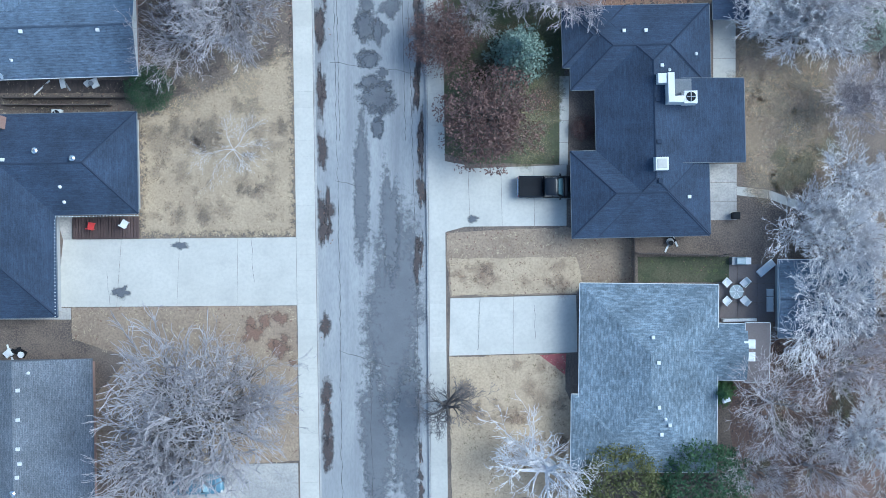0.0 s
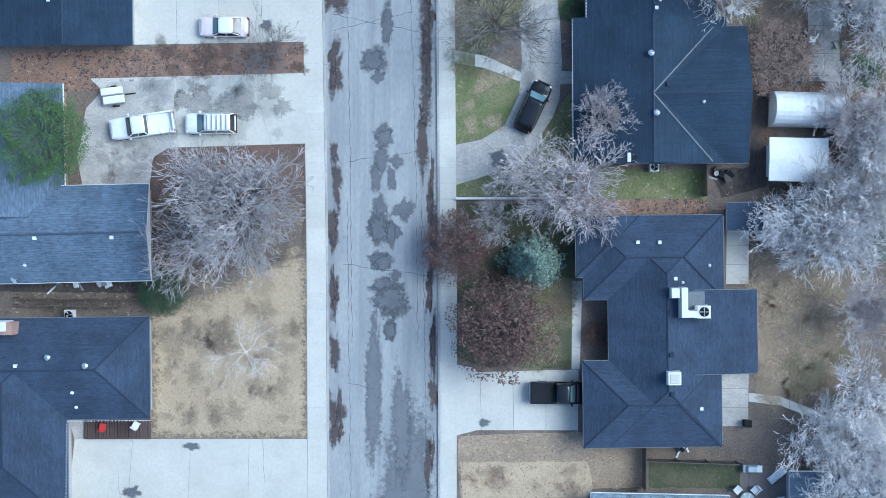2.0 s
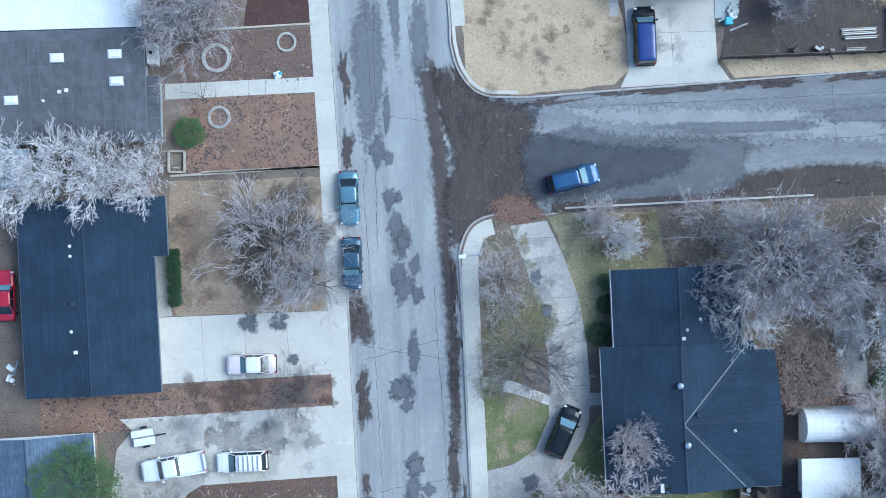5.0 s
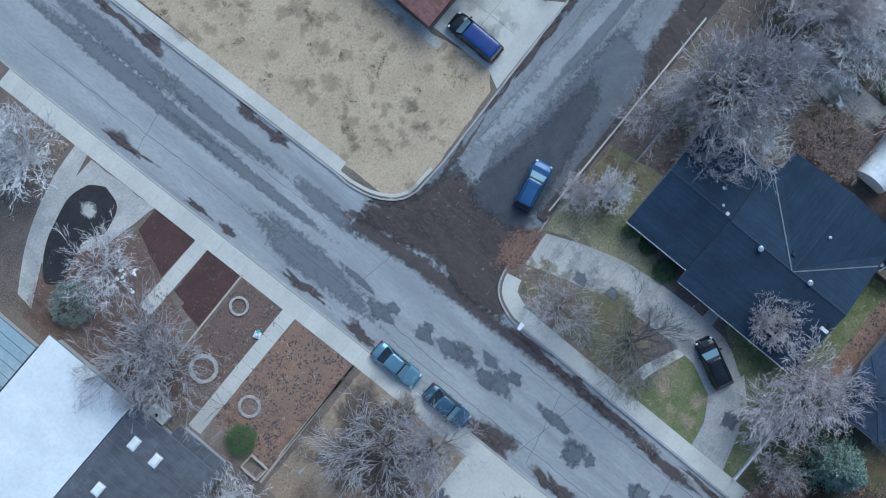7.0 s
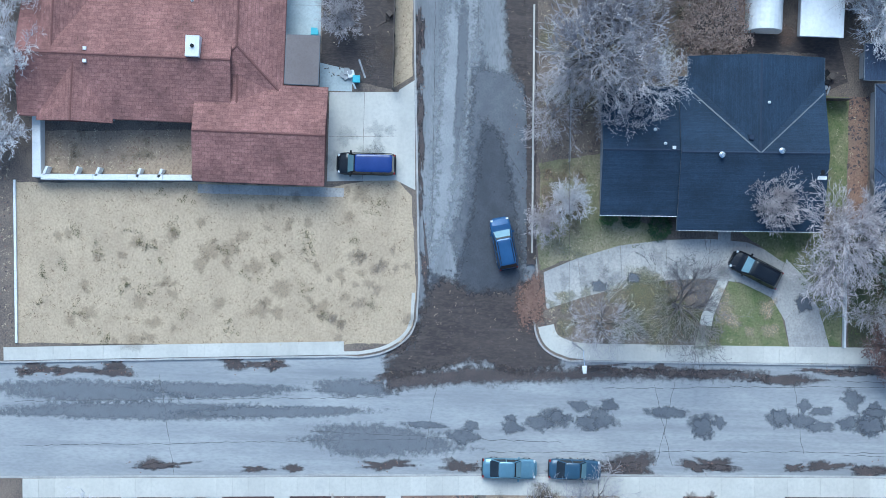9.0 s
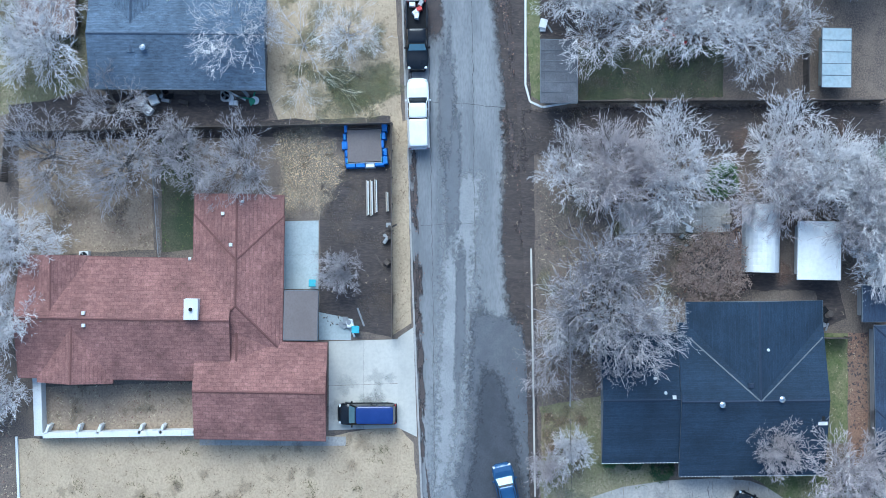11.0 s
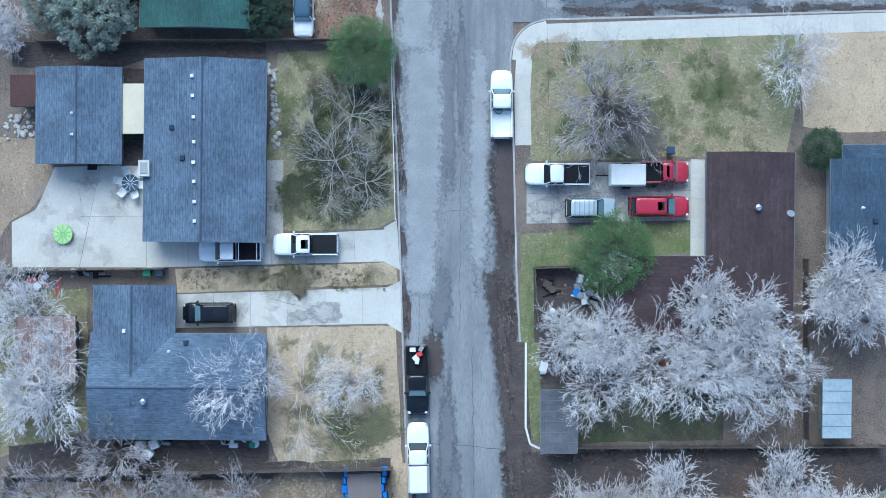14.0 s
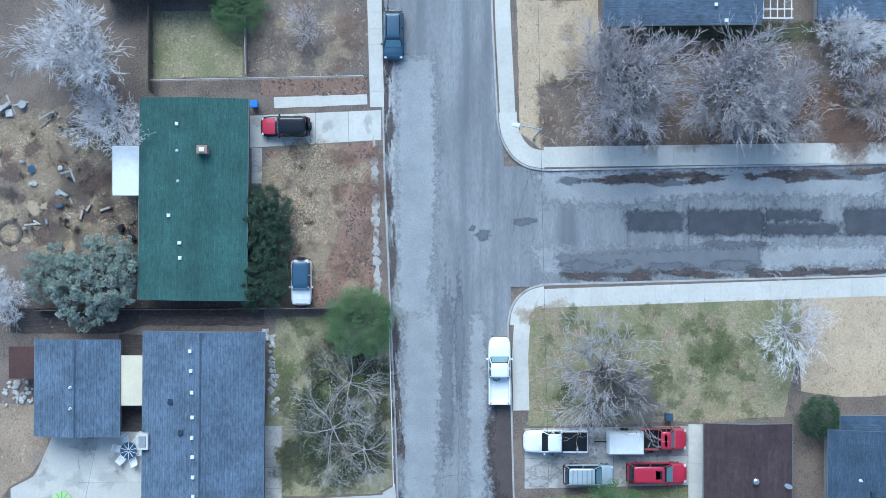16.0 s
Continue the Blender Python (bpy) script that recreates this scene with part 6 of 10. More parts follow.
patch("lawn", "dark bare back yard", "lawn", [(37.18, 70.41), (37.72, 64.07), (21.74, 63.9), (22.98, 70.35)], "dirt", 0.004, 0.12)
mottle("grass_patch", "worn straw back yard", "grass", 36.67, 71.42, 2.37, 3.02, 17, "straw", 108, (0.5, 1.7), -89.74, 0.036)
patch("lawn", "straw verge inside a kerb", "lawn", [(41.01, 64.09), (41.27, 62.67), (23.02, 62.18), (21.99, 63.8)], "straw", 0.008, 0.06)
patch("lawn", "dull green back lawn", "lawn", [(39.6, 97.56), (39.65, 85.64), (29.51, 85.34), (28.69, 97.51)], "straw_dull", 0.004, 0.12)
patch("lawn", "dull green back lawn", "lawn", [(39.65, 84.88), (39.67, 81.83), (29.52, 81.79), (29.26, 84.58)], "dark_green", 0.004, 0.12)
patch("lawn", "straw and green front lawn", "lawn", [(53.22, 75.35), (53.57, 63.82), (41.03, 63.11), (40.64, 74.07), (43.68, 75.23)], "straw", 0, 0.12)
mottle("grass_patch", "green part of a front lawn", "grass", 43.55, 69.03, 4.31, 2.33, 25, "straw_green", 109, (0.5, 1.7), -89.28, 0.036)
slabs("driveway", "long concrete driveway with a dark patch", "driveway", [(56.17, 83.51), (57.03, 63.51), (53.73, 63.47), (53.12, 83.58)], 6, 1, "concrete", 0.02, 0.025)
slabs("driveway", "long pale concrete driveway", "driveway", [(60.91, 86.27), (62.21, 63.93), (59.31, 63.74), (58.52, 86.24)], 6, 1, "concrete", 0.022, 0.025)
patch("driveway_apron", "flared driveway mouth", "driveway", [(62.35, 64.9), (63.02, 63.79), (58.55, 63.48), (59.25, 64.86)], "concrete", 0.026, 0.02)
patch("driveway_apron", "flared driveway mouth", "driveway", [(56.91, 64.73), (57.54, 63.46), (52.87, 63.25), (53.76, 64.69)], "concrete", 0.026, 0.02)
patch("driveway_apron", "patched dark square in a driveway", "driveway", [(55.51, 71.47), (55.64, 68.88), (53.76, 68.85), (53.63, 71.44)], "concrete_old", 0.028, 0.05)
patch("lawn", "dry grass strip between driveways", "lawn", [(58.45, 83.69), (59.21, 63.84), (57.28, 63.61), (56.27, 83.51)], "straw", 0, 0.12)
mottle("grass_patch", "tufts of dull grass between driveways", "grass", 57.89, 72.16, 6.98, 0.82, 14, "straw_green", 110, (0.5, 1.7), -89.28, 0.036, 0.2)
patch("lawn", "frosty back yard with dry grass", "lawn", [(55.52, 102.71), (56.68, 91.55), (43.98, 91.39), (40.29, 102.52)], "straw_green", 0.004, 0.12)
patch("lawn", "bare strip beside a house", "lawn", [(43.32, 91.13), (43.52, 75.13), (41.14, 75.1), (40.08, 98.45), (42.37, 98.48)], "dirt", 0.005, 0.12)
slabs("driveway", "broad pale concrete yard", "driveway", [(67.53, 94.58), (67.79, 86.31), (58.55, 86.24), (58.46, 98.32)], 2, 2, "concrete", 0.02, 0.025)
patch("driveway_apron", "curved edge of a concrete yard", "driveway", [(62.52, 98.35), (63.55, 96.33), (65.34, 95.07), (67.53, 94.58), (67.54, 92.3), (58.76, 92.23), (58.71, 98.32)], "concrete", 0.024, 0.05)
patch("lawn", "dull dry lawn", "lawn", [(70.11, 101.46), (70.15, 96.28), (67.37, 94.73), (65.34, 95.33), (63.55, 96.84), (62.52, 98.6), (57.93, 101.36)], "straw_dull", 0, 0.12)
patch("lawn", "grey-green winter front lawn", "lawn", [(77.94, 74.61), (78.53, 64.36), (63.04, 63.98), (62.27, 65.45), (61.95, 73.98), (68.28, 75.55)], "straw_green", 0, 0.12)
mottle("grass_patch", "darker green part of a front lawn", "grass", 68.84, 68.83, 3.99, 5.6, 56, "dark_green", 111, (0.5, 1.7), -89.55, 0.036)
slabs("path", "worn concrete path beside a house", "path", [(68.28, 75.55), (68.3, 74.02), (60.78, 73.97), (60.77, 75.49)], 1, 4, "concrete_old", 0.022, 0.025)
patch("lawn", "brown leaf-covered front yard", "lawn", [(92.88, 75.9), (93.31, 72.1), (93.87, 66), (81.26, 65.3), (78.94, 70.98), (81.21, 73.03), (89.85, 73.09)], "leaf_brown", 0, 0.12)
mottle("grass_patch", "russet leaves lying thick on a front yard", "grass", 86.83, 69.51, 4, 6.5, 36, "leaf_brown", 112, (0.3, 1.0), -89.6, 0.04)
mottle("grass_patch", "dark bare soil in a back yard", "grass", 85.18, 87.29, 4.5, 6, 30, "brown", 113, (0.4, 1.4), -89.6, 0.034)
mottle("grass_patch", "straw in a back yard", "grass", 86.19, 87.3, 4.5, 6, 22, "straw", 114, (0.3, 1.0), -89.6, 0.036)
mottle("grass_patch", "straw part of a brown front yard", "grass", 87.44, 72.44, 2.91, 5.28, 38, "straw", 115, (0.5, 1.7), -89.6, 0.036)
slabs("driveway", "bright worn concrete driveway", "driveway", [(96.18, 77.1), (96.77, 65.26), (94.07, 65.24), (93.28, 77.08)], 4, 1, "concrete", 0.02, 0.025)
patch("driveway_apron", "white edge strip beside a driveway", "driveway", [(97.87, 74.92), (98.13, 66.54), (97.27, 66.53), (96.85, 74.92)], "concrete", 0.02, 0.1)
slabs("path", "short concrete path by a house", "path", [(93.28, 76.92), (93.29, 75.96), (90.08, 75.94), (90.08, 76.9)], 1, 2, "concrete_old", 0.022, 0.025)
patch("lawn", "dry straw front lawn", "lawn", [(106.6, 77.27), (106.67, 66.7), (99.81, 66.55), (99.73, 77.22)], "soil", 0, 0.12)
patch("lawn", "fenced dry lawn", "lawn", [(105.52, 86.16), (105.58, 77.77), (99.73, 77.73), (99.42, 86.12)], "straw_green", 0.004, 0.12)
patch("lawn", "strip of brown leaves along a fence", "lawn", [(99.49, 76.21), (99.66, 66.55), (98.03, 66.54), (98.06, 76.2)], "leaf_brown", 0.004, 0.12)
mottle("grass_patch", "cluttered bare back yard with dry straw", "grass", 89.7, 94.31, 6.14, 6.03, 93, "straw", 116, (0.5, 1.7), -89.6, 0.036)
mottle("grass_patch", "dark soil in a back yard", "grass", 87.69, 91.88, 3.88, 3.02, 29, "soil", 117, (0.5, 1.7), -89.6, 0.036)
slabs("pavement_side", "pale concrete pavement slabs", "pavement", [(109.72, 66.72), (109.73, 65.45), (97.02, 65), (97.01, 66.28)], 1, 9, "concrete", 0.024, 0.025)
patch("lawn", "patchy green corner lawn", "lawn", [(79.38, 51.92), (80.24, 27.41), (76.78, 27.38), (69.41, 28.85), (69, 36.21), (68.37, 51.84)], "straw_green", 0, 0.12)
mottle("grass_patch", "fresh green patch of a lawn", "grass", 75.33, 35.5, 5.5, 2.8, 22, "green", 118, (0.3, 0.9), -89.55, 0.036)
patch("lawn", "straw-coloured part of a lawn", "lawn", [(80.23, 27.92), (80.7, 13.2), (71.56, 13.12), (71.23, 23.28), (71.71, 27.34)], "straw", 0.004, 0.12)
slabs("driveway", "stained concrete driveway full of parked cars", "driveway", [(68.21, 52.19), (68.59, 36.2), (63.26, 36.16), (62.78, 52.15)], 4, 2, "concrete_old", 0.02, 0.025)
slabs("path", "concrete path to a house", "path", [(63.5, 37.33), (63.52, 36.01), (59.71, 35.98), (59.7, 37.3)], 1, 2, "concrete", 0.022, 0.025)
patch("lawn", "green verge beside a driveway", "lawn", [(61.86, 52.65), (63.1, 37.33), (60.46, 37.31), (59.93, 40.45), (58.83, 51.36), (45.12, 51.25), (44.1, 52), (53.23, 52.68)], "green", 0, 0.12)
patch("lawn", "dark cluttered yard", "lawn", [(58.96, 51.44), (59.04, 44.84), (54.22, 44.78), (42.97, 50.73), (49.05, 51.32)], "dirt", 0.006, 0.12)
patch("lawn", "straw and leaf corner lawn", "lawn", [(106.76, 53.13), (106.82, 45.76), (93.35, 45.66), (93.16, 50.74), (94.82, 52.79)], "straw", 0, 0.12)
patch("lawn", "leafy brown lawn under bare trees", "lawn", [(99.15, 51.3), (103.89, 28.45), (103.99, 13.21), (93.83, 13.13), (93.26, 50.75)], "soil", 0.004, 0.4)
mottle("grass_patch", "orange-brown leaves on a lawn", "grass", 95.99, 23.32, 4.31, 1.98, 21, "leaf_brown", 119, (0.5, 1.7), -89.6, 0.036)
patch("lawn", "dark green grass beside a house", "lawn", [(104.81, 41.68), (104.92, 26.43), (103.14, 26.42), (103.29, 40.65)], "dark_green", 0.008, 0.3)
mottle("grass_patch", "green patches in a winter lawn", "grass", 74.14, 41.07, 10, 5, 44, "green", 120, (0.25, 0.9), -89.55, 0.036)
mottle("grass_patch", "straw patches in a winter lawn", "grass", 74.14, 41.07, 10, 5, 46, "straw", 121, (0.3, 1.0), -89.55, 0.036)
mottle("grass_patch", "deep green patch of a lawn", "grass", 75.2, 34.4, 1.6, 1.6, 7, "green", 122, (0.6, 1.2), -89.55, 0.036)
mottle("grass_patch", "worn brown patches in a straw lawn", "grass", -20.2, 6.68, 6, 4.5, 26, "soil", 123, (0.3, 1.0), -0, 0.036, 0.25)
mottle("grass_patch", "worn brown patches in a straw lawn", "grass", -20.45, 10.73, 6, 2.2, 16, "soil", 124, (0.5, 1.5), -0, 0.036, 0.25)
mottle("grass_patch", "brown spots in a straw lawn", "grass", 6.37, -15.09, 5, 5, 22, "leaf_brown", 125, (0.3, 0.9), -0, 0.036, 0.25)
mottle("grass_patch", "brown spots in a straw verge", "grass", 5.87, -2.43, 5, 1, 12, "leaf_brown", 127, (0.3, 0.9), -0, 0.036, 0.25)
mottle("grass_patch", "straw patches in a back lawn", "grass", 30.41, 10.73, 3.5, 6, 22, "straw", 128, (0.4, 1.3), -0, 0.036)
mottle("grass_patch", "leafy patches in a back lawn", "grass", 30.41, 10.73, 3.5, 6, 14, "leaf_brown", 129, (0.4, 1.2), -0, 0.036, 0.15)
mottle("grass_patch", "leafy patches under trees", "grass", 5.36, 14.78, 4, 6, 16, "leaf_brown", 130, (0.4, 1.4), -0, 0.036, 0.25)
mottle("grass_patch", "darker patches in a straw lawn", "grass", 5, 79.2, 14, 6, 60, "straw_dark", 131, (0.25, 0.8), -81.89, 0.036, 0.25)
mottle("grass_patch", "worn speckled corner of a lawn", "grass", 3.35, 65.65, 4, 4, 24, "soil", 132, (0.2, 0.5), -81.89, 0.036, 0.25)
mottle("grass_patch", "greener patches in a straw lawn", "grass", 47.31, 69.08, 5, 5.5, 26, "straw_green", 133, (0.4, 1.2), -89.28, 0.036)
mottle("grass_patch", "dull green tufts between driveways", "grass", 57.66, 73.78, 9, 0.8, 26, "straw_green", 134, (0.25, 0.6), -89.28, 0.036, 0.25)
mottle("grass_patch", "darker green patches in a lawn", "grass", 69.35, 69.46, 5, 7, 44, "dark_green", 135, (0.4, 1.4), -89.55, 0.036, 0.5)
mottle("grass_patch", "bare patches in a lawn", "grass", 69.35, 69.46, 5, 7, 20, "soil", 136, (0.4, 1.2), -89.55, 0.036, 0.25)
mottle("grass_patch", "straw showing through brown leaves", "grass", 86.32, 69.5, 3.5, 6, 20, "straw", 137, (0.3, 1.1), -89.6, 0.036)
mottle("grass_patch", "straw beside a driveway", "grass", 91.88, 74.12, 2, 1.5, 8, "straw", 138, (0.4, 1.0), -89.6, 0.036)
mottle("grass_patch", "straw patches in a yard", "grass", 103.08, 71.66, 4.5, 3, 14, "straw", 139, (0.4, 1.2), -89.6, 0.036)
mottle("grass_patch", "brown patches in a yard", "grass", 103.08, 71.66, 4.5, 3, 10, "leaf_brown", 140, (0.4, 1.2), -89.6, 0.036, 0.25)
mottle("grass_patch", "brown leaf drifts under bare trees", "grass", 98.21, 41.12, 9, 4.5, 40, "leaf_brown", 141, (0.4, 1.4), -89.6, 0.036, 0.25)
mottle("grass_patch", "brown leaf drifts under bare trees", "grass", 97.3, 25.87, 6, 3, 24, "leaf_brown", 142, (0.4, 1.4), -89.6, 0.036, 0.25)
mottle("grass_patch", "worn patches in a corner lawn", "grass", 103.74, 49.8, 3, 5, 12, "soil", 143, (0.4, 1.2), -89.6, 0.036, 0.25)
mottle("grass_patch", "dark soil in a cluttered yard", "grass", 89.71, 93.42, 6, 5, 34, "dirt", 144, (0.3, 1.2), -89.6, 0.036)
mottle("grass_patch", "pale straw in a cluttered yard", "grass", 93.25, 96.49, 4, 3, 14, "straw", 145, (0.5, 1.5), -89.6, 0.036)
mottle("grass_patch", "worn patches in a back yard", "grass", 49.51, 96.03, 4.5, 6, 26, "soil", 146, (0.4, 1.3), -89.28, 0.036, 0.25)
mottle("grass_patch", "brown leaves on a straw lawn", "grass", -20.88, 48.3, 6, 5, 26, "leaf_brown", 147, (0.4, 1.3), 0.1, 0.036, 0.25)
mottle("grass_patch", "darker leaves between driveways", "grass", -21.86, 34.89, 8, 1.2, 22, "brown", 148, (0.3, 0.9), 0.1, 0.036)
mottle("grass_patch", "straw showing among brown leaves", "grass", -20.32, 18.96, 6, 7, 26, "straw", 149, (0.3, 1.0), 0.1, 0.036)
mottle("grass_patch", "greener patches on a lawn", "grass", 2.4, 44.29, 2, 5, 14, "straw_green", 150, (0.4, 1.2), 0.1, 0.036)
mottle("grass_patch", "straw patches on a green lawn", "grass", 2.42, 31.65, 2, 3, 10, "straw", 151, (0.3, 0.8), 0.1, 0.036)
mottle("grass_patch", "orange leaves on a green lawn", "grass", 12.51, 48.36, 3, 2, 14, "leaf_brown", 152, (0.3, 0.9), 0.1, 0.036, 0.25)
mottle("grass_patch", "worn patches of a lawn", "grass", -21.93, 49.22, 6, 6, 20, "soil", 155, (0.4, 1.3), -1.71, 0.036, 0.25)
mottle("grass_patch", "drier mud in an alley", "grass", 40.83, 35.78, 16, 1.8, 40, "soil", 156, (0.3, 1.0), -89.61, 0.036, 0.25)
mottle("grass_patch", "bare ground in shaded grass", "grass", 45.62, 40.89, 6, 2.2, 16, "soil", 157, (0.4, 1.2), -89.61, 0.036, 0.25)
mottle("grass_patch", "dry grass under bare trees", "grass", 29.36, 43.32, 7, 9, 40, "straw_green", 158, (0.4, 1.3), -89.61, 0.036)
mottle("grass_patch", "fallen leaves on grass", "grass", 13.59, 47.78, 2.5, 2.5, 12, "leaf_brown", 159, (0.3, 0.8), -89.61, 0.036, 0.25)
mottle("grass_patch", "brown litter under bare trees", "grass", 34.54, 28.12, 7, 7, 34, "leaf_brown", 160, (0.4, 1.4), -89.61, 0.036, 0.25)
mottle("grass_patch", "drier ground in a bare yard", "grass", 30.09, 67.08, 2.8, 7, 20, "soil", 161, (0.4, 1.2), -89.74, 0.036, 0.25)
mottle("grass_patch", "worn patches in a back lawn", "grass", 34.55, 91.45, 6, 4.5, 26, "soil", 162, (0.4, 1.3), -89.74, 0.036, 0.25)
mottle("grass_patch", "low weeds in a courtyard", "grass", 15.04, 88.32, 6, 2, 20, "dark_green", 163, (0.15, 0.45), -89.74, 0.036, 0.25)
mottle("grass_patch", "fallen leaves in a front garden", "grass", -26.32, 77.04, 5, 3, 18, "leaf_brown", 164, (0.4, 1.2), -63.48, 0.036, 0.25)
mottle("grass_patch", "brown leaf litter in a yard", "grass", 33.7, -15.09, 5, 6, 34, "leaf_brown", 165, (0.4, 1.4), -0, 0.036, 0.25)
mottle("grass_patch", "dull grass in a yard", "grass", 33.7, -15.09, 5, 6, 16, "straw_green", 166, (0.4, 1.2), -0, 0.036)
mottle("stain", "earth washed over concrete", "stain", -29.44, 25.52, 3, 2.2, 12, "soil", 167, (0.4, 1.1), 0.1, 0.04, 0.2)
mottle("stain", "dusty damp marks on concrete", "stain", -21.86, 30.59, 7, 2.4, 18, "damp_soft", 168, (0.3, 1.3), 0.1, 0.04, 0.2)
mottle("stain", "oily stains on a driveway", "stain", 65.73, 44.56, 7, 2.3, 34, "damp", 169, (0.3, 1.0), -89.55, 0.04, 0.2)
mottle("stain", "faint marks on concrete", "stain", 54.85, 75.27, 6, 1.2, 14, "concrete_old", 170, (0.3, 0.9), -89.28, 0.045, 0.2)
mottle("stain", "faint marks on concrete", "stain", 63.08, 91.75, 4.5, 3.5, 14, "concrete_old", 171, (0.4, 1.2), -89.55, 0.045, 0.2)
mottle("stain", "dark marks on a curved driveway", "stain", 6.46, 39.24, 1.5, 9, 20, "damp_soft", 172, (0.3, 0.9), 0.1, 0.045, 0.2)
mottle("stain", "earth tracked over a driveway", "stain", 95.2, 71.09, 5, 1, 14, "dirt", 173, (0.2, 0.7), -89.6, 0.04, 0.2)
mottle("stain", "faint marks on concrete", "stain", 60.72, 73.31, 6, 1, 10, "concrete_old", 174, (0.3, 0.9), -89.28, 0.045, 0.2)
mottle("stain", "damp marks on concrete", "stain", 17.42, 66.52, 2.5, 3.5, 10, "damp_soft", 175, (0.4, 1.0), -89.74, 0.045, 0.2)
# next three: shade in the narrow gaps, put into the ground's colour
patch("lawn", "strip between houses darkened for shade", "lawn", [(78.67, 98.48), (78.95, 75.63), (77.32, 75.62), (77.23, 86.69), (76.51, 88.56), (76.43, 98.46)], "dirt", 0.012, 0.1)
patch("lawn", "gap between buildings darkened for shade", "lawn", [(76.41, 88.71), (76.42, 86.58), (67.69, 86.51), (67.67, 88.64)], "dirt", 0.012, 0.05)
patch("lawn", "gap between two houses darkened for shade", "lawn", [(-41.71, 15.18), (-27.74, 15.18), (-27.74, 14.02), (-41.71, 14.02)], "dirt", 0.012, 0.1)
patch("lawn", "dark ground along a fence", "lawn", [(40.55, 98.73), (41.55, 64.21), (39.88, 64.2), (39.13, 98.72)], "dirt", 0.012, 0.2)
patch("lawn", "dark ground beside sheds", "lawn", [(26.2, 32.7), (27.71, 32.7), (27.73, 24.1), (23.68, 23.08), (22.67, 25.61), (26.21, 25.87)], "dirt", 0.012, 0.2)
home_ducts = house("dark navy hip-roofed ranch house with rooftop ducts", 18.49, 11.27, 1.26, [("hip", -7.26, 4.99, 2.82, 10.13, 2.5, 0.3, "x"), ("hip", -7.91, -2.32, 4.79, 10.13, 2.5, 0.28, "x"), ("hip", -7.41, 4.6, -10.13, -2.52, 2.5, 0.3, "x"), ("hip", -5.14, 4.69, -10.03, 9.98, 2.5, 0.3, "y"), ("flat", 1.63, 7.91, -3.76, 3.56, 2.4, 0.15, "y")], "navy_roof", "siding", "flashing", 'cap', vents=[(0.16, -3.91, "cooler"), (-2.62, 7.79, "box"), (-0.72, 7.77, "box"), (0.51, 4.62, "box"), (3.66, 5.71, "pipe"), (2.77, -6.73, "box"), (0.1, -1.96, "dark"), (0.15, -5.33, "dark"), (1.19, 4.27, "pipe"), (0.04, 1.7, "dark")], name="house", category="house")
home_valley = house("black low-pitched house with pale valley lines", 17.62, 35.66, 1.1, [("gable", -7.63, 5.8, -9.75, 3.04, 2.5, 0.26, "y"), ("gable", -6.44, 4.91, 2.84, 9.75, 2.4, 0.26, "y"), ("gable", -0.91, 7.63, -9.75, 2.2, 2.5, 0.28, "x")], "black_roof", "siding", "flashing", 'cap', vents=[(-0.54, 3.6, "box"), (-1.15, -0.39, "turbine"), (-0.75, -5.52, "turbine"), (-0.19, 4.32, "pipe"), (1.05, 5.18, "pipe"), (3.46, -4.52, "pipe"), (0.42, -3.01, "dark")], name="house", category="house")
home_porch = house("dark navy L-shaped house with a timber porch", -36.38, 2.94, 1.2, [("hip", -9.75, 9.75, 0.02, 8.91, 2.5, 0.3, "x"), ("hip", -7.78, 2.49, -8.91, 8.52, 2.5, 0.3, "y")], "navy_roof", "siding", "flashing", 'cap', vents=[(1.26, 5.57, "turbine"), (4.56, 4.83, "turbine"), (3.19, 2.45, "pipe"), (3.41, 1.14, "pipe"), (-1.54, 4.85, "box")], name="house", category="house")
house("blue-grey gabled house with a brick end wall", -36.09, 23.64, 1.86, [("gable", -9.14, 9.14, -8.7, -0.25, 2.5, 0.32, "x"), ("gable", -9.14, 1.73, -2.92, 8.7, 2.4, 0.3, "y")], "blue_roof", "brick_wall", "white_paint", 'cap_blue', vents=[(-0.52, -4.8, "box"), (6.12, -4.89, "box"), (-1.69, -7.11, "pipe"), (-2.54, -8.36, "dish")], name="house", category="house")
house("black flat-looking house with a recessed entry", -34.05, 44.26, 1.3, [("gable", -6.52, 5.33, -8.56, 8.56, 2.5, 0.12, "y"), ("flat", 0.3, 6.52, 3.33, 8.56, 2.45, 0.06, "y")], "black_roof", "siding", "flashing", 'cap', vents=[(-1.84, 3.72, "pipe"), (-1.82, 4.59, "pipe"), (-2.08, -2.86, "pipe"), (-1.77, -4.67, "box"), (-1.78, -0.43, "dark")], name="house", category="house")
house("slate-grey low roof with white skylights", -37.62, 62.68, 0.03, [("flat", -9.69, 8.6, -4.89, 4.89, 2.8, 0.03, "x"), ("flat", 7.91, 9.69, -4.65, 0.79, 2.5, 0.03, "y")], "slate_roof", "siding", "flashing", None, vents=[(1.01, 2.54, "skylight"), (6.06, 2.73, "skylight"), (6.12, 0.37, "skylight"), (-3.12, -1.02, "skylight"), (1.13, -0.4, "box"), (1.72, -0.29, "box"), (-0.34, -1.14, "pipe")], name="house", category="house")
house("bright white flat roof of a large house", -38.41, 72.44, 0.03, [("flat", -9.29, 9.29, -4.7, 4.7, 3, 0.02, "x")], "white_roof", "siding", "flashing", None, vents=[], name="house", category="house")
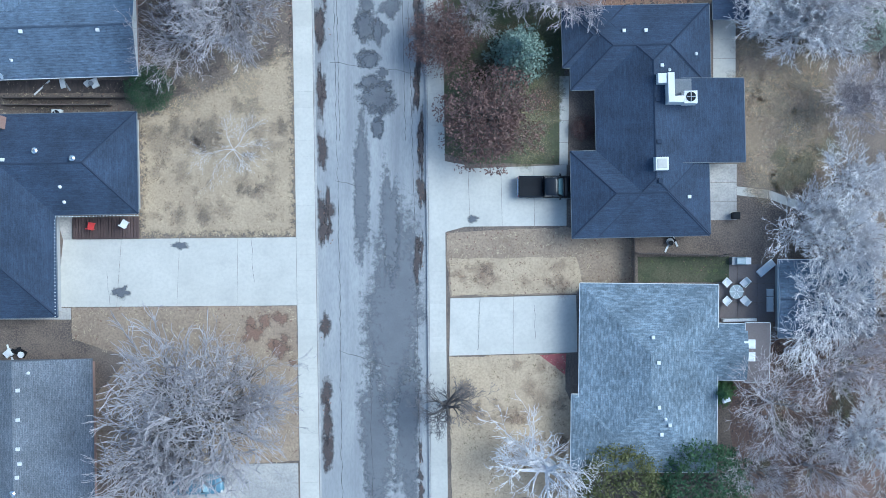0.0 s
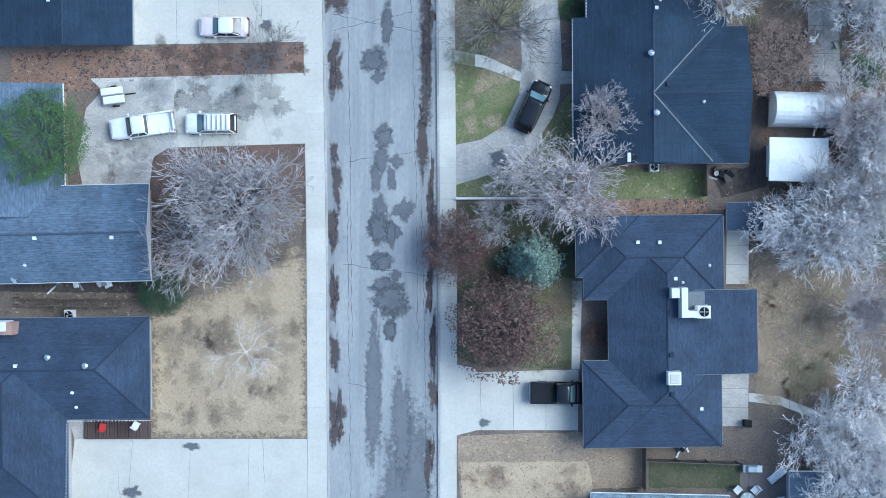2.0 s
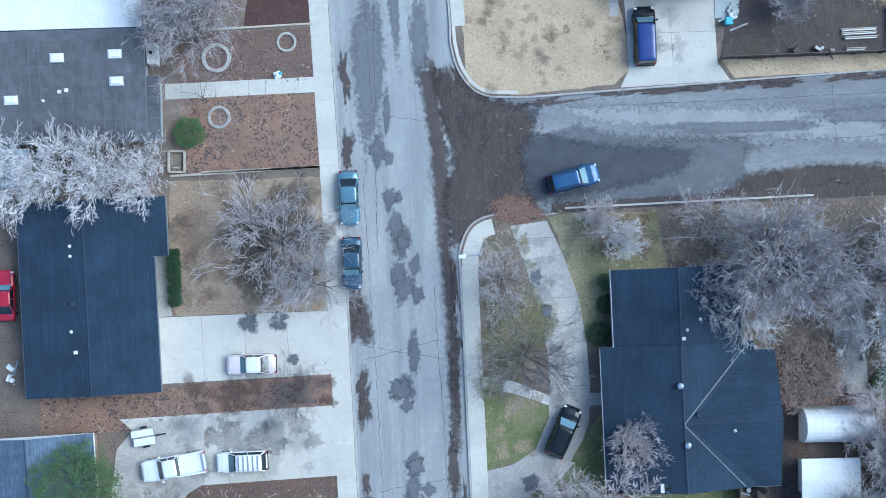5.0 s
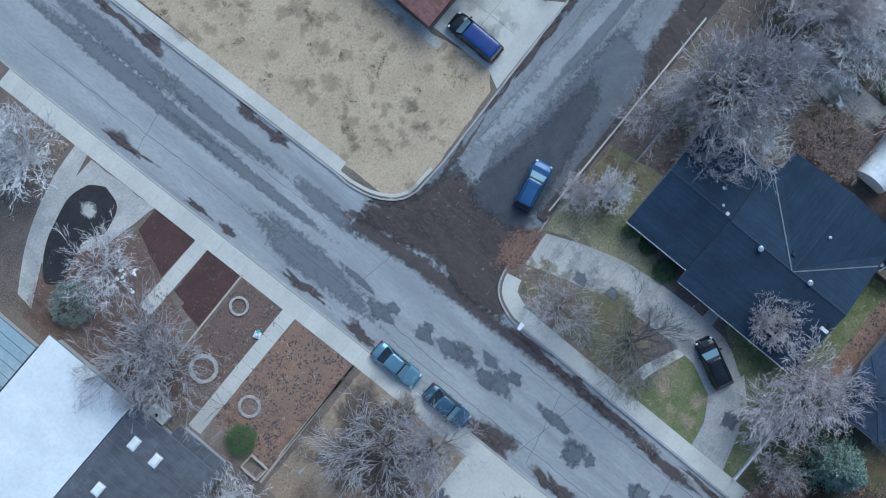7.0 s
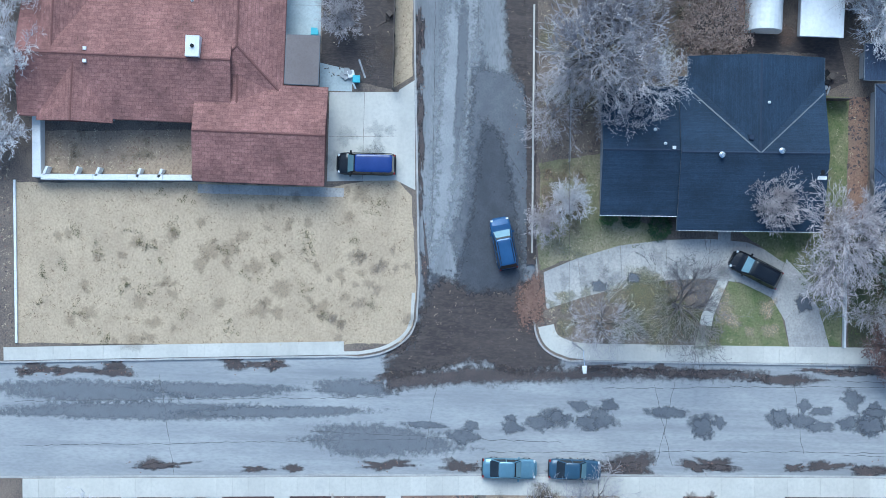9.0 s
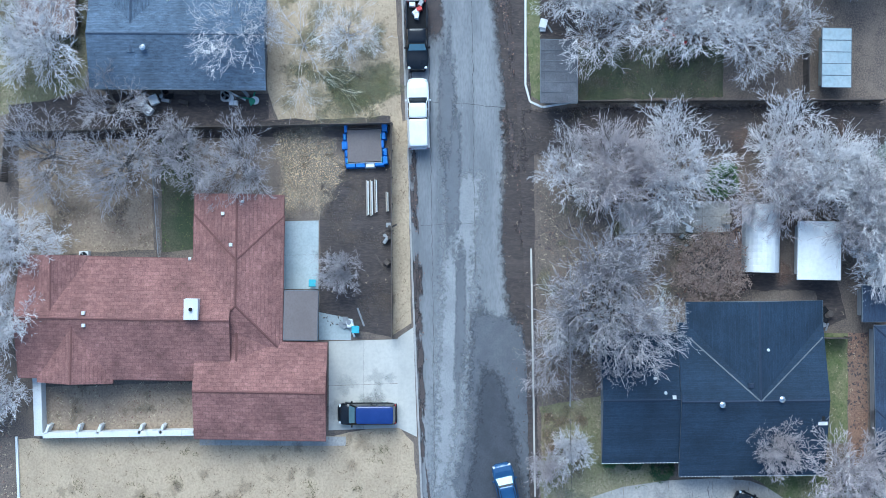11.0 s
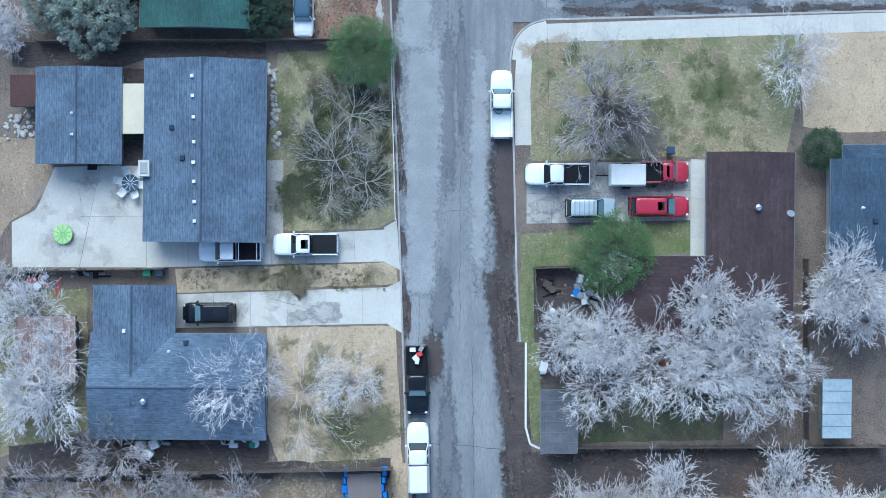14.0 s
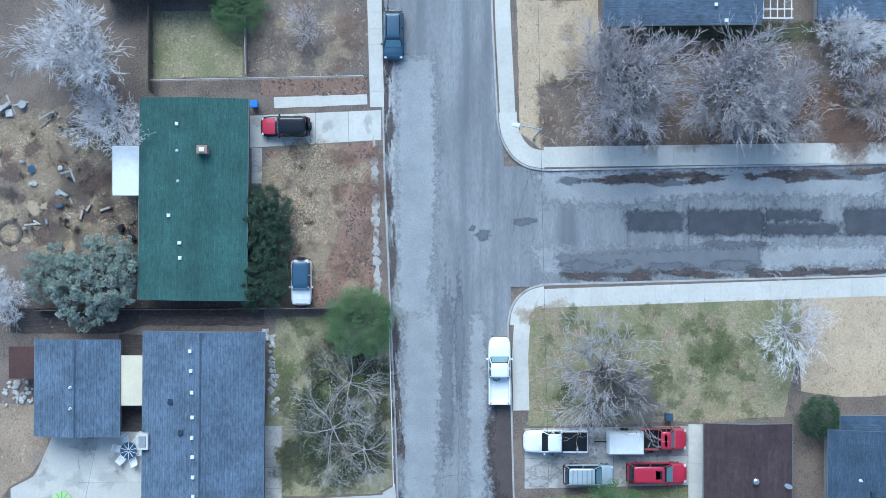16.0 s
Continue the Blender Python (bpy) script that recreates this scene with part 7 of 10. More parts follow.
house("pale blue metal roof of a large house", -39.02, 81.24, 0.03, [("flat", -8.16, 8.16, -3.86, 3.86, 2.8, 0.02, "x")], "pale_metal", "siding", "flashing", None, vents=[], name="house", category="house")
house("steel-blue shingled hip house with a grey addition", 19.9, -11.24, -0.6, [("hip", -8, 4.1, -8.22, 8.22, 2.5, 0.2, "y"), ("hip", -8.64, 0.64, -8.22, -1.51, 2.45, 0.2, "x"), ("gable", -1.83, 6.7, -0.12, 4.82, 2.4, 0.22, "x"), ("flat", 6.5, 8.64, -0.32, 4.91, 2.4, 0.03, "x", "tan_roof")], "steel_roof", "siding", "white_paint", None, vents=[(-1.74, 3.61, "box"), (-1.27, 1.42, "box"), (-1.18, -2.44, "box"), (-0.2, -3.99, "box"), (-0.87, -4.83, "box"), (-0.59, -3.46, "pipe"), (6.76, 3.06, "skylight"), (6.77, 1.94, "skylight")], name="house", category="house")
house("steel-blue shed roof half under a tree", 33.43, -4.3, -0, [("gable", -4.15, 4.15, -3.41, 3.41, 2.5, 0.2, "x")], "blue_roof", "siding", "white_paint", 'cap_blue', vents=[], name="shed", category="shed")
house("pale grey shingled house at a driveway", -36.87, -18.6, 1, [("gable", -6.3, 6.3, -8.96, 8.96, 2.5, 0.3, "y")], "grey_roof", "brick_wall", "flashing", None, vents=[(0.47, 6.49, "box"), (0.43, 3.95, "box"), (0.39, 1.46, "box"), (0.51, 0.19, "box"), (0.29, -0.98, "box"), (0.03, -2.29, "turbine"), (1.28, 7.94, "pipe")], name="house", category="house")
house("small dark shed roof", 25.18, 21.36, 0.7, [("flat", -1.58, 1.58, -1.21, 1.21, 2.4, 0.1, "x")], "navy_roof", "siding", "flashing", None, vents=[], name="shed", category="shed")
home_red = house("red-brown tiled rambling house with a white chimney", 23.65, 83, -90.61, [("gable", -13.5, 5.2, -5.6, 5.1, 2.5, 0.28, "x"), ("gable", -13.35, -7.4, 0.35, 5.2, 2.5, 0.44, "y"), ("gable", -11.8, -5.2, -6.0, -0.6, 2.5, 0.385, "y"), ("hip", 1.7, 9.6, -2.9, 9.0, 2.5, 0.3, "y"), ("gable", 1.75, 9.55, 3.0, 10.8, 2.51, 0.3, "y"), ("gable", 2.0, 9.4, -4.2, 0.4, 2.5, 0.12, "y"), ("gable", 2.03, 13.6, -10.7, -2.1, 2.5, 0.28, "x")], "red_roof", "siding", "cap_red", 'cap_red', vents=[(1.98, 0.74, "chimney"), (4.38, 9.06, "box"), (5.16, 6.37, "box"), (-7.41, 0.23, "box"), (-7.39, -0.84, "box"), (6.07, 10.11, "pipe"), (1.37, 5.03, "pipe")], name="house", category="house")
house("flat brown patio roof on posts", 23.79, 71.79, -90.61, [("flat", -1.46, 1.46, -2.16, 2.16, 2.4, 0.03, "y")], "tan_roof", "siding", "flashing", None, vents=[], name="patio_cover", category="shelter")
house("blue-grey gabled house with a cluttered side yard", 50.3, 82.72, -89.98, [("gable", -7.73, 7.73, -6.74, 2.53, 2.5, 0.28, "x"), ("gable", -7.49, -0.35, -3.67, 6.74, 2.5, 0.28, "y")], "blue_roof", "siding", "flashing", 'cap_blue', vents=[(-2.77, -3.31, "turbine"), (-4.56, 2.79, "box"), (2.81, -3.64, "box"), (3.3, -3.29, "box"), (-0.77, 0.97, "pipe"), (0.69, 1.73, "dark")], name="house", category="house")
house("long blue-grey gabled house with a row of vents", 68.89, 80.59, -90.15, [("gable", -5.33, 5.33, -8.03, 8.03, 2.5, 0.26, "y")], "blue_roof", "siding", "flashing", 'cap_blue', vents=[(-0.93, 6.37, "box"), (-0.85, 4.66, "box"), (-0.74, 2.8, "box"), (-0.67, 0.65, "box"), (-0.7, -1.12, "box"), (-0.63, -2.78, "box"), (-0.57, -4.54, "box"), (-0.54, -6.21, "box"), (-2.74, 1.94, "dark"), (-1.73, -0.73, "dark")], name="house", category="house")
house("blue-grey gabled garage beside a house", 71.87, 91.67, -89.95, [("gable", -3.74, 3.74, -4.26, 4.26, 2.5, 0.2, "y")], "blue_roof", "siding", "flashing", 'cap_blue', vents=[(-0.38, 0.13, "pipe"), (-0.36, -1.73, "pipe")], name="garage", category="garage")
house("cream canopy stretched between two roofs", 72.53, 86.99, -89.55, [("flat", -1.09, 1.09, -2.16, 2.16, 2.3, 0.01, "x")], "cream_cloth", "siding", "cream_cloth", None, vents=[], name="canopy", category="canopy")
house("small dark flat shed roof", 74.04, 96.59, -89.55, [("flat", -1.16, 1.16, -1.36, 1.36, 2.2, 0.02, "x")], "mulch", "siding", "mulch", None, vents=[], name="shed", category="shed")
house("long green-roofed house with small vents", 88.51, 81.59, -90.2, [("gable", -4.76, 4.76, -8.88, 8.88, 2.5, 0.16, "y")], "green_roof", "siding", "flashing", None, vents=[(1.01, 4.27, "brick_chimney"), (-1.37, 6.56, "box"), (-1.34, 4.21, "pipe"), (-1.23, 1.56, "pipe"), (-2.03, -1.44, "box"), (-1.02, -3.83, "box"), (-0.95, -5.15, "box")], name="house", category="house")
house("bright white flat lean-to roof", 91, 87.56, -89.6, [("flat", -1.19, 1.19, -2.18, 2.18, 2.3, 0.02, "x")], "white_roof", "siding", "flashing", None, vents=[], name="lean_to", category="shed")
house("dark maroon gabled house with a carport", 61.05, 37.18, -90.05, [("gable", 0.57, 8.3, -6.89, 8.13, 2.6, 0.2, "y"), ("flat", -8.3, 1.21, -8.13, -1.04, 2.45, 0.04, "x")], "maroon_roof", "siding", "flashing", None, vents=[(4.88, 3.24, "turbine"), (7.87, 2.88, "dish"), (4.67, -6.7, "box")], name="house", category="house")
house("slate-blue house roof beside conifers", 64.33, 19.94, -89.95, [("gable", -5.75, 5.75, -5.57, 4.34, 2.5, 0.25, "y"), ("hip", -4.66, 0.79, 1.86, 5.57, 2.4, 0.3, "x")], "slate_blue", "siding", "flashing", None, vents=[(-3.11, 0.03, "pipe"), (-2.12, -1.09, "dark")], name="house", category="house")
house("grey-blue house roof along a street", 110.19, 38.83, -89.1, [("gable", -6.99, 6.99, -6.05, 6.05, 2.5, 0.25, "x")], "blue_roof", "siding", "flashing", 'cap_blue', vents=[(2.85, -4.4, "box"), (3.82, -5.73, "box")], name="house", category="house")
house("grey-blue house roof beside a pergola", 109.33, 20.17, -89.1, [("gable", -6.8, 6.8, -4.56, 4.56, 2.5, 0.25, "x")], "blue_roof", "siding", "flashing", 'cap_blue', vents=[], name="house", category="house")
house("dark house roof beyond the yards", 111.02, 84.57, -89.6, [("gable", -5.7, 5.7, -4.91, 4.91, 2.5, 0.25, "x")], "blue_roof", "siding", "flashing", 'cap_blue', vents=[], name="house", category="house")
house("white flat-roofed metal shed", 29.79, 26.38, -90.61, [("gable", -1.86, 1.86, -2.57, 2.57, 2.6, 0.06, "y")], "white_roof", "white_paint", "white_paint", None, vents=[], name="shed", category="shed")
house("pale blue corrugated shed under branches", 46.74, 24.9, -90.11, [("flat", -1.29, 1.29, -2.58, 2.58, 2.3, 0.05, "y")], "pale_metal", "pale_metal", "flashing", None, vents=[], name="shed", category="shed")
house("grey lean-to shed at the alley corner", 45.38, 49.29, -89.61, [("flat", -1.61, 1.61, -2.77, 2.77, 2.3, 0.08, "y")], "slate_roof", "siding", "flashing", None, vents=[], name="shed", category="shed")
house("rusty metal lean-to roof", 51.31, 94.39, -90.11, [("flat", -2.58, 2.58, -2.97, 2.97, 2.2, 0.05, "x")], "rust_roof", "timber", "timber", None, vents=[], name="lean_to", category="shed")
house("pale metal carport roof under bare trees", -42.25, 55.83, -0.47, [("flat", -2.52, 2.52, -1.63, 1.63, 2.3, 0.04, "x")], "pale_metal", "siding", "flashing", None, vents=[], name="carport", category="carport")
# ---- trees ----
bare_tree("broad", "twig_grey", "bare spreading tree with fine grey twigs", -18.99, 22.01, 6.59, 120, 1.07)
bare_tree("wispy", "twig_pink", "bare tree with pinkish grey twigs", -22.97, 18.64, 4.31, 202, 1)
bare_tree("faint", "twig_white", "small bare tree with thin whitish twigs on a lawn", -18.6, 8.9, 3.2, 46, 0.84, bark="twig_white")
bare_tree("broad", "twig_grey", "bare spreading tree with fine grey twigs", -21.74, -14.67, 9.13, 205, 0.91)
bare_tree("wispy", "twig_grey", "bare spreading tree with fine grey twigs", -17.44, -11.72, 5.07, 148, 1.05)
bare_tree("gaunt", "twig_white", "bare white-barked tree with heavy limbs", 9.42, -19.39, 5.32, 30, 0.86, bark="twig_white")
bare_tree("gaunt", "twig_dark", "bare tree with dark slender branches", 0.29, -13.89, 3.14, 274, 1.17)
leafy_tree("oak", "leaf_oak", "tree holding withered russet leaves", 0.2, 18.44, 3.14, 88, 1, "tree", "tree")
leafy_tree("oak", "leaf_oak", "tree holding withered russet leaves", 4.16, 11.39, 4.46, 54, 1, "tree", "tree")
leafy_tree("oak", "leaf_oak", "russet shrub in a walled nook of a house", 12.48, 10.85, 1.12, 134, 0.8, "bush", "bush")
leafy_tree("spruce", "leaf_sage", "blue-green spruce beside a lawn", 6.63, 17.19, 3.14, 109, 1.4, "tree", "tree")
bare_tree("thin", "twig_grey", "bare spreading tree with fine grey twigs", 2.79, 20.94, 2.79, 13, 1.05)
bare_tree("fan", "twig_white", "bare tree with pale whitish twigs", 32.35, 19.83, 4.56, 133, 1.1)
bare_tree("vase", "twig_pink", "bare tree with pinkish grey twigs", 35.91, 13.21, 4.06, 99, 0.99)
bare_tree("thin", "twig_white", "bare tree with pale whitish twigs", 31.5, 2.33, 3.8, 148, 1.07)
bare_tree("fan", "twig_white", "bare tree with pale whitish twigs", 36.1, 5.53, 4.31, 190, 0.98)
bare_tree("broad", "twig_white", "bare tree with pale whitish twigs", 34.82, 0.59, 4.56, 310, 1.02)
bare_tree("fan", "twig_white", "bare tree with pale whitish twigs", 33.83, -4.84, 4.56, 198, 1.05)
bare_tree("wispy", "twig_pink", "bare tree with pinkish grey twigs", 29.15, -13.47, 4.56, 91, 1.01)
bare_tree("thin", "twig_pink", "bare tree with pinkish grey twigs", 35.36, -10.28, 4.31, 143, 0.98)
bare_tree("wispy", "twig_pink", "bare tree with pinkish grey twigs", 32.45, -19.19, 4.06, 280, 1.11)
bare_tree("fan", "twig_white", "bare tree with pale whitish twigs", 37.34, -16.2, 4.31, 3, 1.12)
bare_tree("thin", "twig_grey", "bare spreading tree with fine grey twigs", 38.49, -5.86, 3.55, 293, 1.08)
bare_tree("wispy", "twig_grey", "bare spreading tree with fine grey twigs", 27.16, -19.31, 3.04, 159, 1.11)
leafy_tree("round", "leaf_cedar", "green bushy evergreen among bare trees", 37.3, 19.4, 2.13, 260, 0.9, "tree", "tree")
leafy_tree("round", "leaf_olive", "olive-green bushy evergreen beside a house", 15.47, -20.55, 3.95, 99, 0.9, "tree", "tree")
leafy_tree("round", "leaf_dark", "dark green bushy evergreen beside a house", 22.67, -20.54, 4.06, 211, 0.9, "tree", "tree")
leafy_tree("spruce", "leaf_pine", "small green conifer beside a house", 24.45, -12.53, 1.72, 216, 1.2, "tree", "tree")
leafy_tree("bushy", "leaf_dark", "round clipped dark green bush", -25.97, 14.24, 2.1, 306, 0.9, "bush", "bush")
leafy_tree("bushy", "leaf_pine", "big green pine over a blue roof", -36.41, 27.53, 4.26, 147, 1, "tree", "tree")
bare_tree("vase", "twig_pink", "bare tree with pinkish grey twigs", 12.49, 30.18, 3.14, 220, 1.19)
bare_tree("fan", "twig_pink", "bare tree with pinkish grey twigs", 10.2, 23.54, 4.82, 119, 0.97)
bare_tree("wispy", "twig_pink", "bare tree with pinkish grey twigs", 6.35, 24.68, 3.04, 22, 0.84)
leafy_tree("oak", "leaf_taupe", "rounded bush of dry tan leaves", 28.17, 35.45, 3.35, 236, 0.6, "bush", "bush")
bare_tree("broad", "twig_grey", "bare spreading tree with fine grey twigs", 25.6, 45.5, 6.6, 320, 1.08)
bare_tree("broad", "twig_pink", "bare tree with pinkish grey twigs", 37.0, 44.2, 4.7, 241, 1.03)
bare_tree("fan", "twig_pink", "bare tree with pinkish grey twigs", 34.99, 29.24, 4.06, 74, 1.08)
bare_tree("broad", "twig_grey", "bare spreading tree with fine grey twigs", 33.12, 22.34, 4.82, 100, 0.93)
leafy_tree("shrub", "leaf_pine", "low green bush in a back yard", 35.86, 34.47, 1.52, 103, 0.7, "bush", "bush")
bare_tree("wispy", "twig_grey", "bare spreading tree with fine grey twigs", -17.88, 48.56, 5.58, 325, 1.02)
bare_tree("thin", "twig_grey", "bare spreading tree with fine grey twigs", -15.52, 44.99, 4.06, 141, 0.95)
bare_tree("wispy", "twig_dark", "bare tree with dark slender branches", -17.07, 35.35, 3.04, 223, 1.04)
bare_tree("wispy", "twig_dark", "bare tree with dark slender branches", 3.27, 38.06, 4.56, 164, 1.12)
bare_tree("wispy", "twig_grey", "bare spreading tree with fine grey twigs", 1.56, 44.8, 3.55, 101, 1.06)
bare_tree("vase", "twig_pink", "bare tree with pinkish grey twigs", 10.37, 49.96, 2.43, 51, 0.74)
leafy_tree("shrub", "leaf_pine", "clipped green shrub by a house wall", 10.95, 44.26, 0.81, 117, 1, "bush", "bush")
leafy_tree("shrub", "leaf_dark", "clipped green shrub by a house wall", 10.85, 42.24, 0.91, 142, 0.9, "bush", "bush")
leafy_tree("shrub", "leaf_dark", "clipped green shrub by a house wall", 10.19, 39.61, 1.12, 298, 0.9, "bush", "bush")
bare_tree("thin", "twig_white", "bare tree with pale whitish twigs", -41.37, 55.71, 4.31, 62, 0.97)
bare_tree("thin", "twig_white", "bare tree with pale whitish twigs", -37.38, 55.09, 4.56, 148, 0.99)
bare_tree("thin", "twig_white", "bare tree with pale whitish twigs", -33.5, 55.24, 4.06, 182, 1.03)
bare_tree("thin", "twig_white", "bare tree with pale whitish twigs", -29.87, 54.65, 3.55, 345, 1.07)
bare_tree("wispy", "twig_grey", "bare spreading tree with fine grey twigs", -24.85, 67.03, 4.6, 9, 0.97)
bare_tree("faint", "twig_grey", "bare tree with thin grey branches", -24.44, 61.7, 3.3, 164, 1.07)
leafy_tree("shrub", "leaf_pine", "fresh green bush in a garden", -25.82, 58.64, 1.42, 333, 0.9, "bush", "bush")
bare_tree("wispy", "twig_white", "bare tree with pale whitish twigs", -21.95, 77.79, 3.8, 210, 0.95)
bare_tree("thin", "twig_grey", "bare spreading tree with fine grey twigs", -25.15, 70.09, 5.32, 317, 1.03)
leafy_tree("shrub", "leaf_cedar", "grey-green bush in a front garden", -26.34, 77.9, 2.03, 39, 0.8, "bush", "bush")
bare_tree("vase", "twig_white", "bare tree with pale whitish twigs", -18.83, 89.71, 5.58, 150, 0.92)
bare_tree("fan", "twig_white", "bare tree with pale whitish twigs", 29.99, 97.42, 3.55, 227, 0.97)
bare_tree("broad", "twig_white", "bare tree with pale whitish twigs", 23.52, 97.82, 3.8, 128, 0.98)
bare_tree("fan", "twig_white", "bare tree with pale whitish twigs", 16.6, 98.9, 3.1, 81, 0.97)
bare_tree("wispy", "twig_grey", "bare spreading tree with fine grey twigs", 37.7, 93.84, 4.31, 4, 0.98)
bare_tree("thin", "twig_grey", "bare spreading tree with fine grey twigs", 36.98, 87.56, 4.6, 232, 0.95)
bare_tree("fan", "twig_grey", "bare spreading tree with fine grey twigs", 38.08, 82.58, 3.14, 185, 1.08)
bare_tree("thin", "twig_grey", "bare spreading tree with fine grey twigs", 37.08, 77.24, 4.06, 292, 0.94)
bare_tree("vase", "twig_grey", "bare spreading tree with fine grey twigs", 27.69, 68.56, 2.64, 106, 0.99)
bare_tree("wispy", "twig_white", "bare tree with pale whitish twigs", 48.92, 77.6, 4.0, 106, 1.03)
bare_tree("faint", "twig_white", "bare tree with thin whitish twigs over a lawn", 47.76, 71.82, 5.32, 31, 0.84, bark="twig_grey")
bare_tree("wispy", "twig_white", "bare tree with pale whitish twigs", 48.82, 67.97, 3.04, 86, 0.81)
bare_tree("wispy", "twig_white", "bare tree with pale whitish twigs", 53.93, 95.84, 4.31, 310, 0.83)
bare_tree("fan", "twig_white", "bare tree with pale whitish twigs", 47.47, 95.21, 4.56, 298, 0.86)
bare_tree("wispy", "twig_white", "bare tree with pale whitish twigs", 56.95, 98.1, 3.04, 62, 0.95)
bare_tree("gaunt", "twig_grey", "bare spreading tree with fine grey twigs", 42.08, 88.47, 3.55, 149, 1.15)
bare_tree("fan", "twig_white", "bare tree with pale whitish twigs", 52.8, 48.51, 3.14, 209, 1.02)
bare_tree("broad", "twig_white", "bare tree with pale whitish twigs", 52.58, 45.06, 3.8, 102, 1)
bare_tree("wispy", "twig_white", "bare tree with pale whitish twigs", 50.63, 41.08, 4.06, 123, 0.99)
bare_tree("vase", "twig_white", "bare tree with pale whitish twigs", 55.9, 36.69, 4.16, 251, 0.93)
bare_tree("fan", "twig_white", "bare tree with pale whitish twigs", 50.42, 37.38, 4.31, 215, 0.99)
bare_tree("broad", "twig_white", "bare tree with pale whitish twigs", 53.46, 32.46, 4.31, 331, 1.06)
bare_tree("wispy", "twig_white", "bare tree with pale whitish twigs", 48.58, 45.99, 3.55, 110, 1)
bare_tree("wispy", "twig_white", "bare tree with pale whitish twigs", 48.25, 32.53, 3.55, 16, 0.93)
bare_tree("wispy", "twig_white", "bare tree with pale whitish twigs", 49.29, 29.51, 3.3, 129, 0.96)
bare_tree("broad", "twig_white", "bare tree with pale whitish twigs", 57.51, 24.86, 4.56, 106, 1.04)
bare_tree("thin", "twig_white", "bare tree with pale whitish twigs", 54.86, 22.14, 3.55, 213, 1.06)
leafy_tree("bushy", "leaf_pine", "green pine beside a driveway", 60.18, 44.62, 3.65, 72, 1, "tree", "tree")
bare_tree("vase", "twig_white", "bare tree with pale whitish twigs", 59.12, 44.57, 1.77, 166, 1.49)
bare_tree("thin", "twig_white", "bare tree with pale whitish twigs", 36.31, 48.15, 3.55, 161, 1.01)
bare_tree("wispy", "twig_pink", "bare tree with pinkish grey twigs", 35.82, 43.73, 4.31, 291, 0.98)
bare_tree("fan", "twig_white", "bare tree with pale whitish twigs", 36.34, 38.79, 4.46, 334, 1.02)
bare_tree("wispy", "twig_pink", "bare tree with pinkish grey twigs", 31.88, 41.1, 3.04, 20, 1)
bare_tree("wispy", "twig_white", "bare tree with pale whitish twigs", 22.4, 41.06, 3.3, 293, 1.06)
bare_tree("wispy", "twig_grey", "bare spreading tree with fine grey twigs", 23.34, 48.03, 3.04, 84, 0.97)
bare_tree("wispy", "twig_pink", "bare tree with pinkish grey twigs", 19.84, 49.5, 3.04, 336, 1)
bare_tree("fan", "twig_white", "bare tree with pale whitish twigs", 37.41, 28.86, 4.31, 328, 0.97)
bare_tree("broad", "twig_white", "bare tree with pale whitish twigs", 36.44, 24.88, 4.31, 215, 1)
bare_tree("fan", "twig_white", "bare tree with pale whitish twigs", 33.99, 21.59, 4.06, 335, 1.05)
bare_tree("fan", "twig_white", "bare tree with pale whitish twigs", 29.52, 20.85, 3.04, 137, 0.97)
bare_tree("thin", "twig_pink", "bare tree with pinkish grey twigs", 19.88, 43.51, 3.04, 200, 1.07)
bare_tree("vase", "twig_white", "bare tree with pale whitish twigs", 12.31, 47.92, 2.54, 38, 1.06)
leafy_tree("spruce", "leaf_pine", "small green conifer among bare trees", 36.73, 34.17, 1.22, 143, 1.3, "tree", "tree")
leafy_tree("shrub", "leaf_dark", "dark green bush under bare trees", 34.8, 22.52, 1.62, 321, 0.8, "bush", "bush")
bare_tree("wispy", "twig_grey", "bare spreading tree with fine grey twigs", 73.41, 45.49, 5.32, 342, 0.86, bark="twig_dark")
bare_tree("fan", "twig_dark", "bare tree with dark slender branches", 71.75, 44.07, 3.04, 202, 0.96)
bare_tree("wispy", "twig_white", "bare tree with pale whitish twigs", 77.32, 29.26, 3.65, 137, 1.03)
bare_tree("faint", "twig_grey", "bare tree with thin grey branches", 68.29, 69.25, 4.82, 30, 0.85, bark="twig_grey")
bare_tree("faint", "twig_grey", "bare tree with thin grey branches", 72.31, 67.83, 4.31, 352, 0.72, bark="twig_grey")
bare_tree("faint", "twig_grey", "bare tree with thin grey branches", 66.32, 66.55, 3.8, 291, 0.7, bark="twig_grey")
leafy_tree("lobed", "leaf_cedar", "grey-green cedar with a lumpy crown", 81.1, 90.23, 4.06, 206, 0.9, "tree", "tree")
leafy_tree("lobed", "leaf_cedar", "grey-green cedar with a lumpy crown", 81.92, 94.29, 2.64, 199, 0.9, "tree", "tree")
leafy_tree("lobed", "leaf_cedar", "grey-green cedar with a lumpy crown", 83.25, 88.6, 2.13, 111, 0.9, "tree", "tree")
bare_tree("fan", "twig_white", "bare tree with pale whitish twigs", 79.62, 98.27, 2.28, 1, 0.95)
leafy_tree("lobed", "leaf_deep", "tall dark green shrub against a house", 87.51, 75.44, 2.54, 80, 0.9, "bush", "bush")
leafy_tree("lobed", "leaf_deep", "tall dark green shrub against a house", 84.75, 75.17, 2.43, 6, 0.9, "bush", "bush")
leafy_tree("lobed", "leaf_deep", "tall dark green shrub against a house", 81.22, 75.65, 2.54, 312, 0.9, "bush", "bush")
leafy_tree("bushy", "leaf_pine", "green bushy tree by the road", 77.84, 66.89, 3.14, 131, 0.9, "tree", "tree")
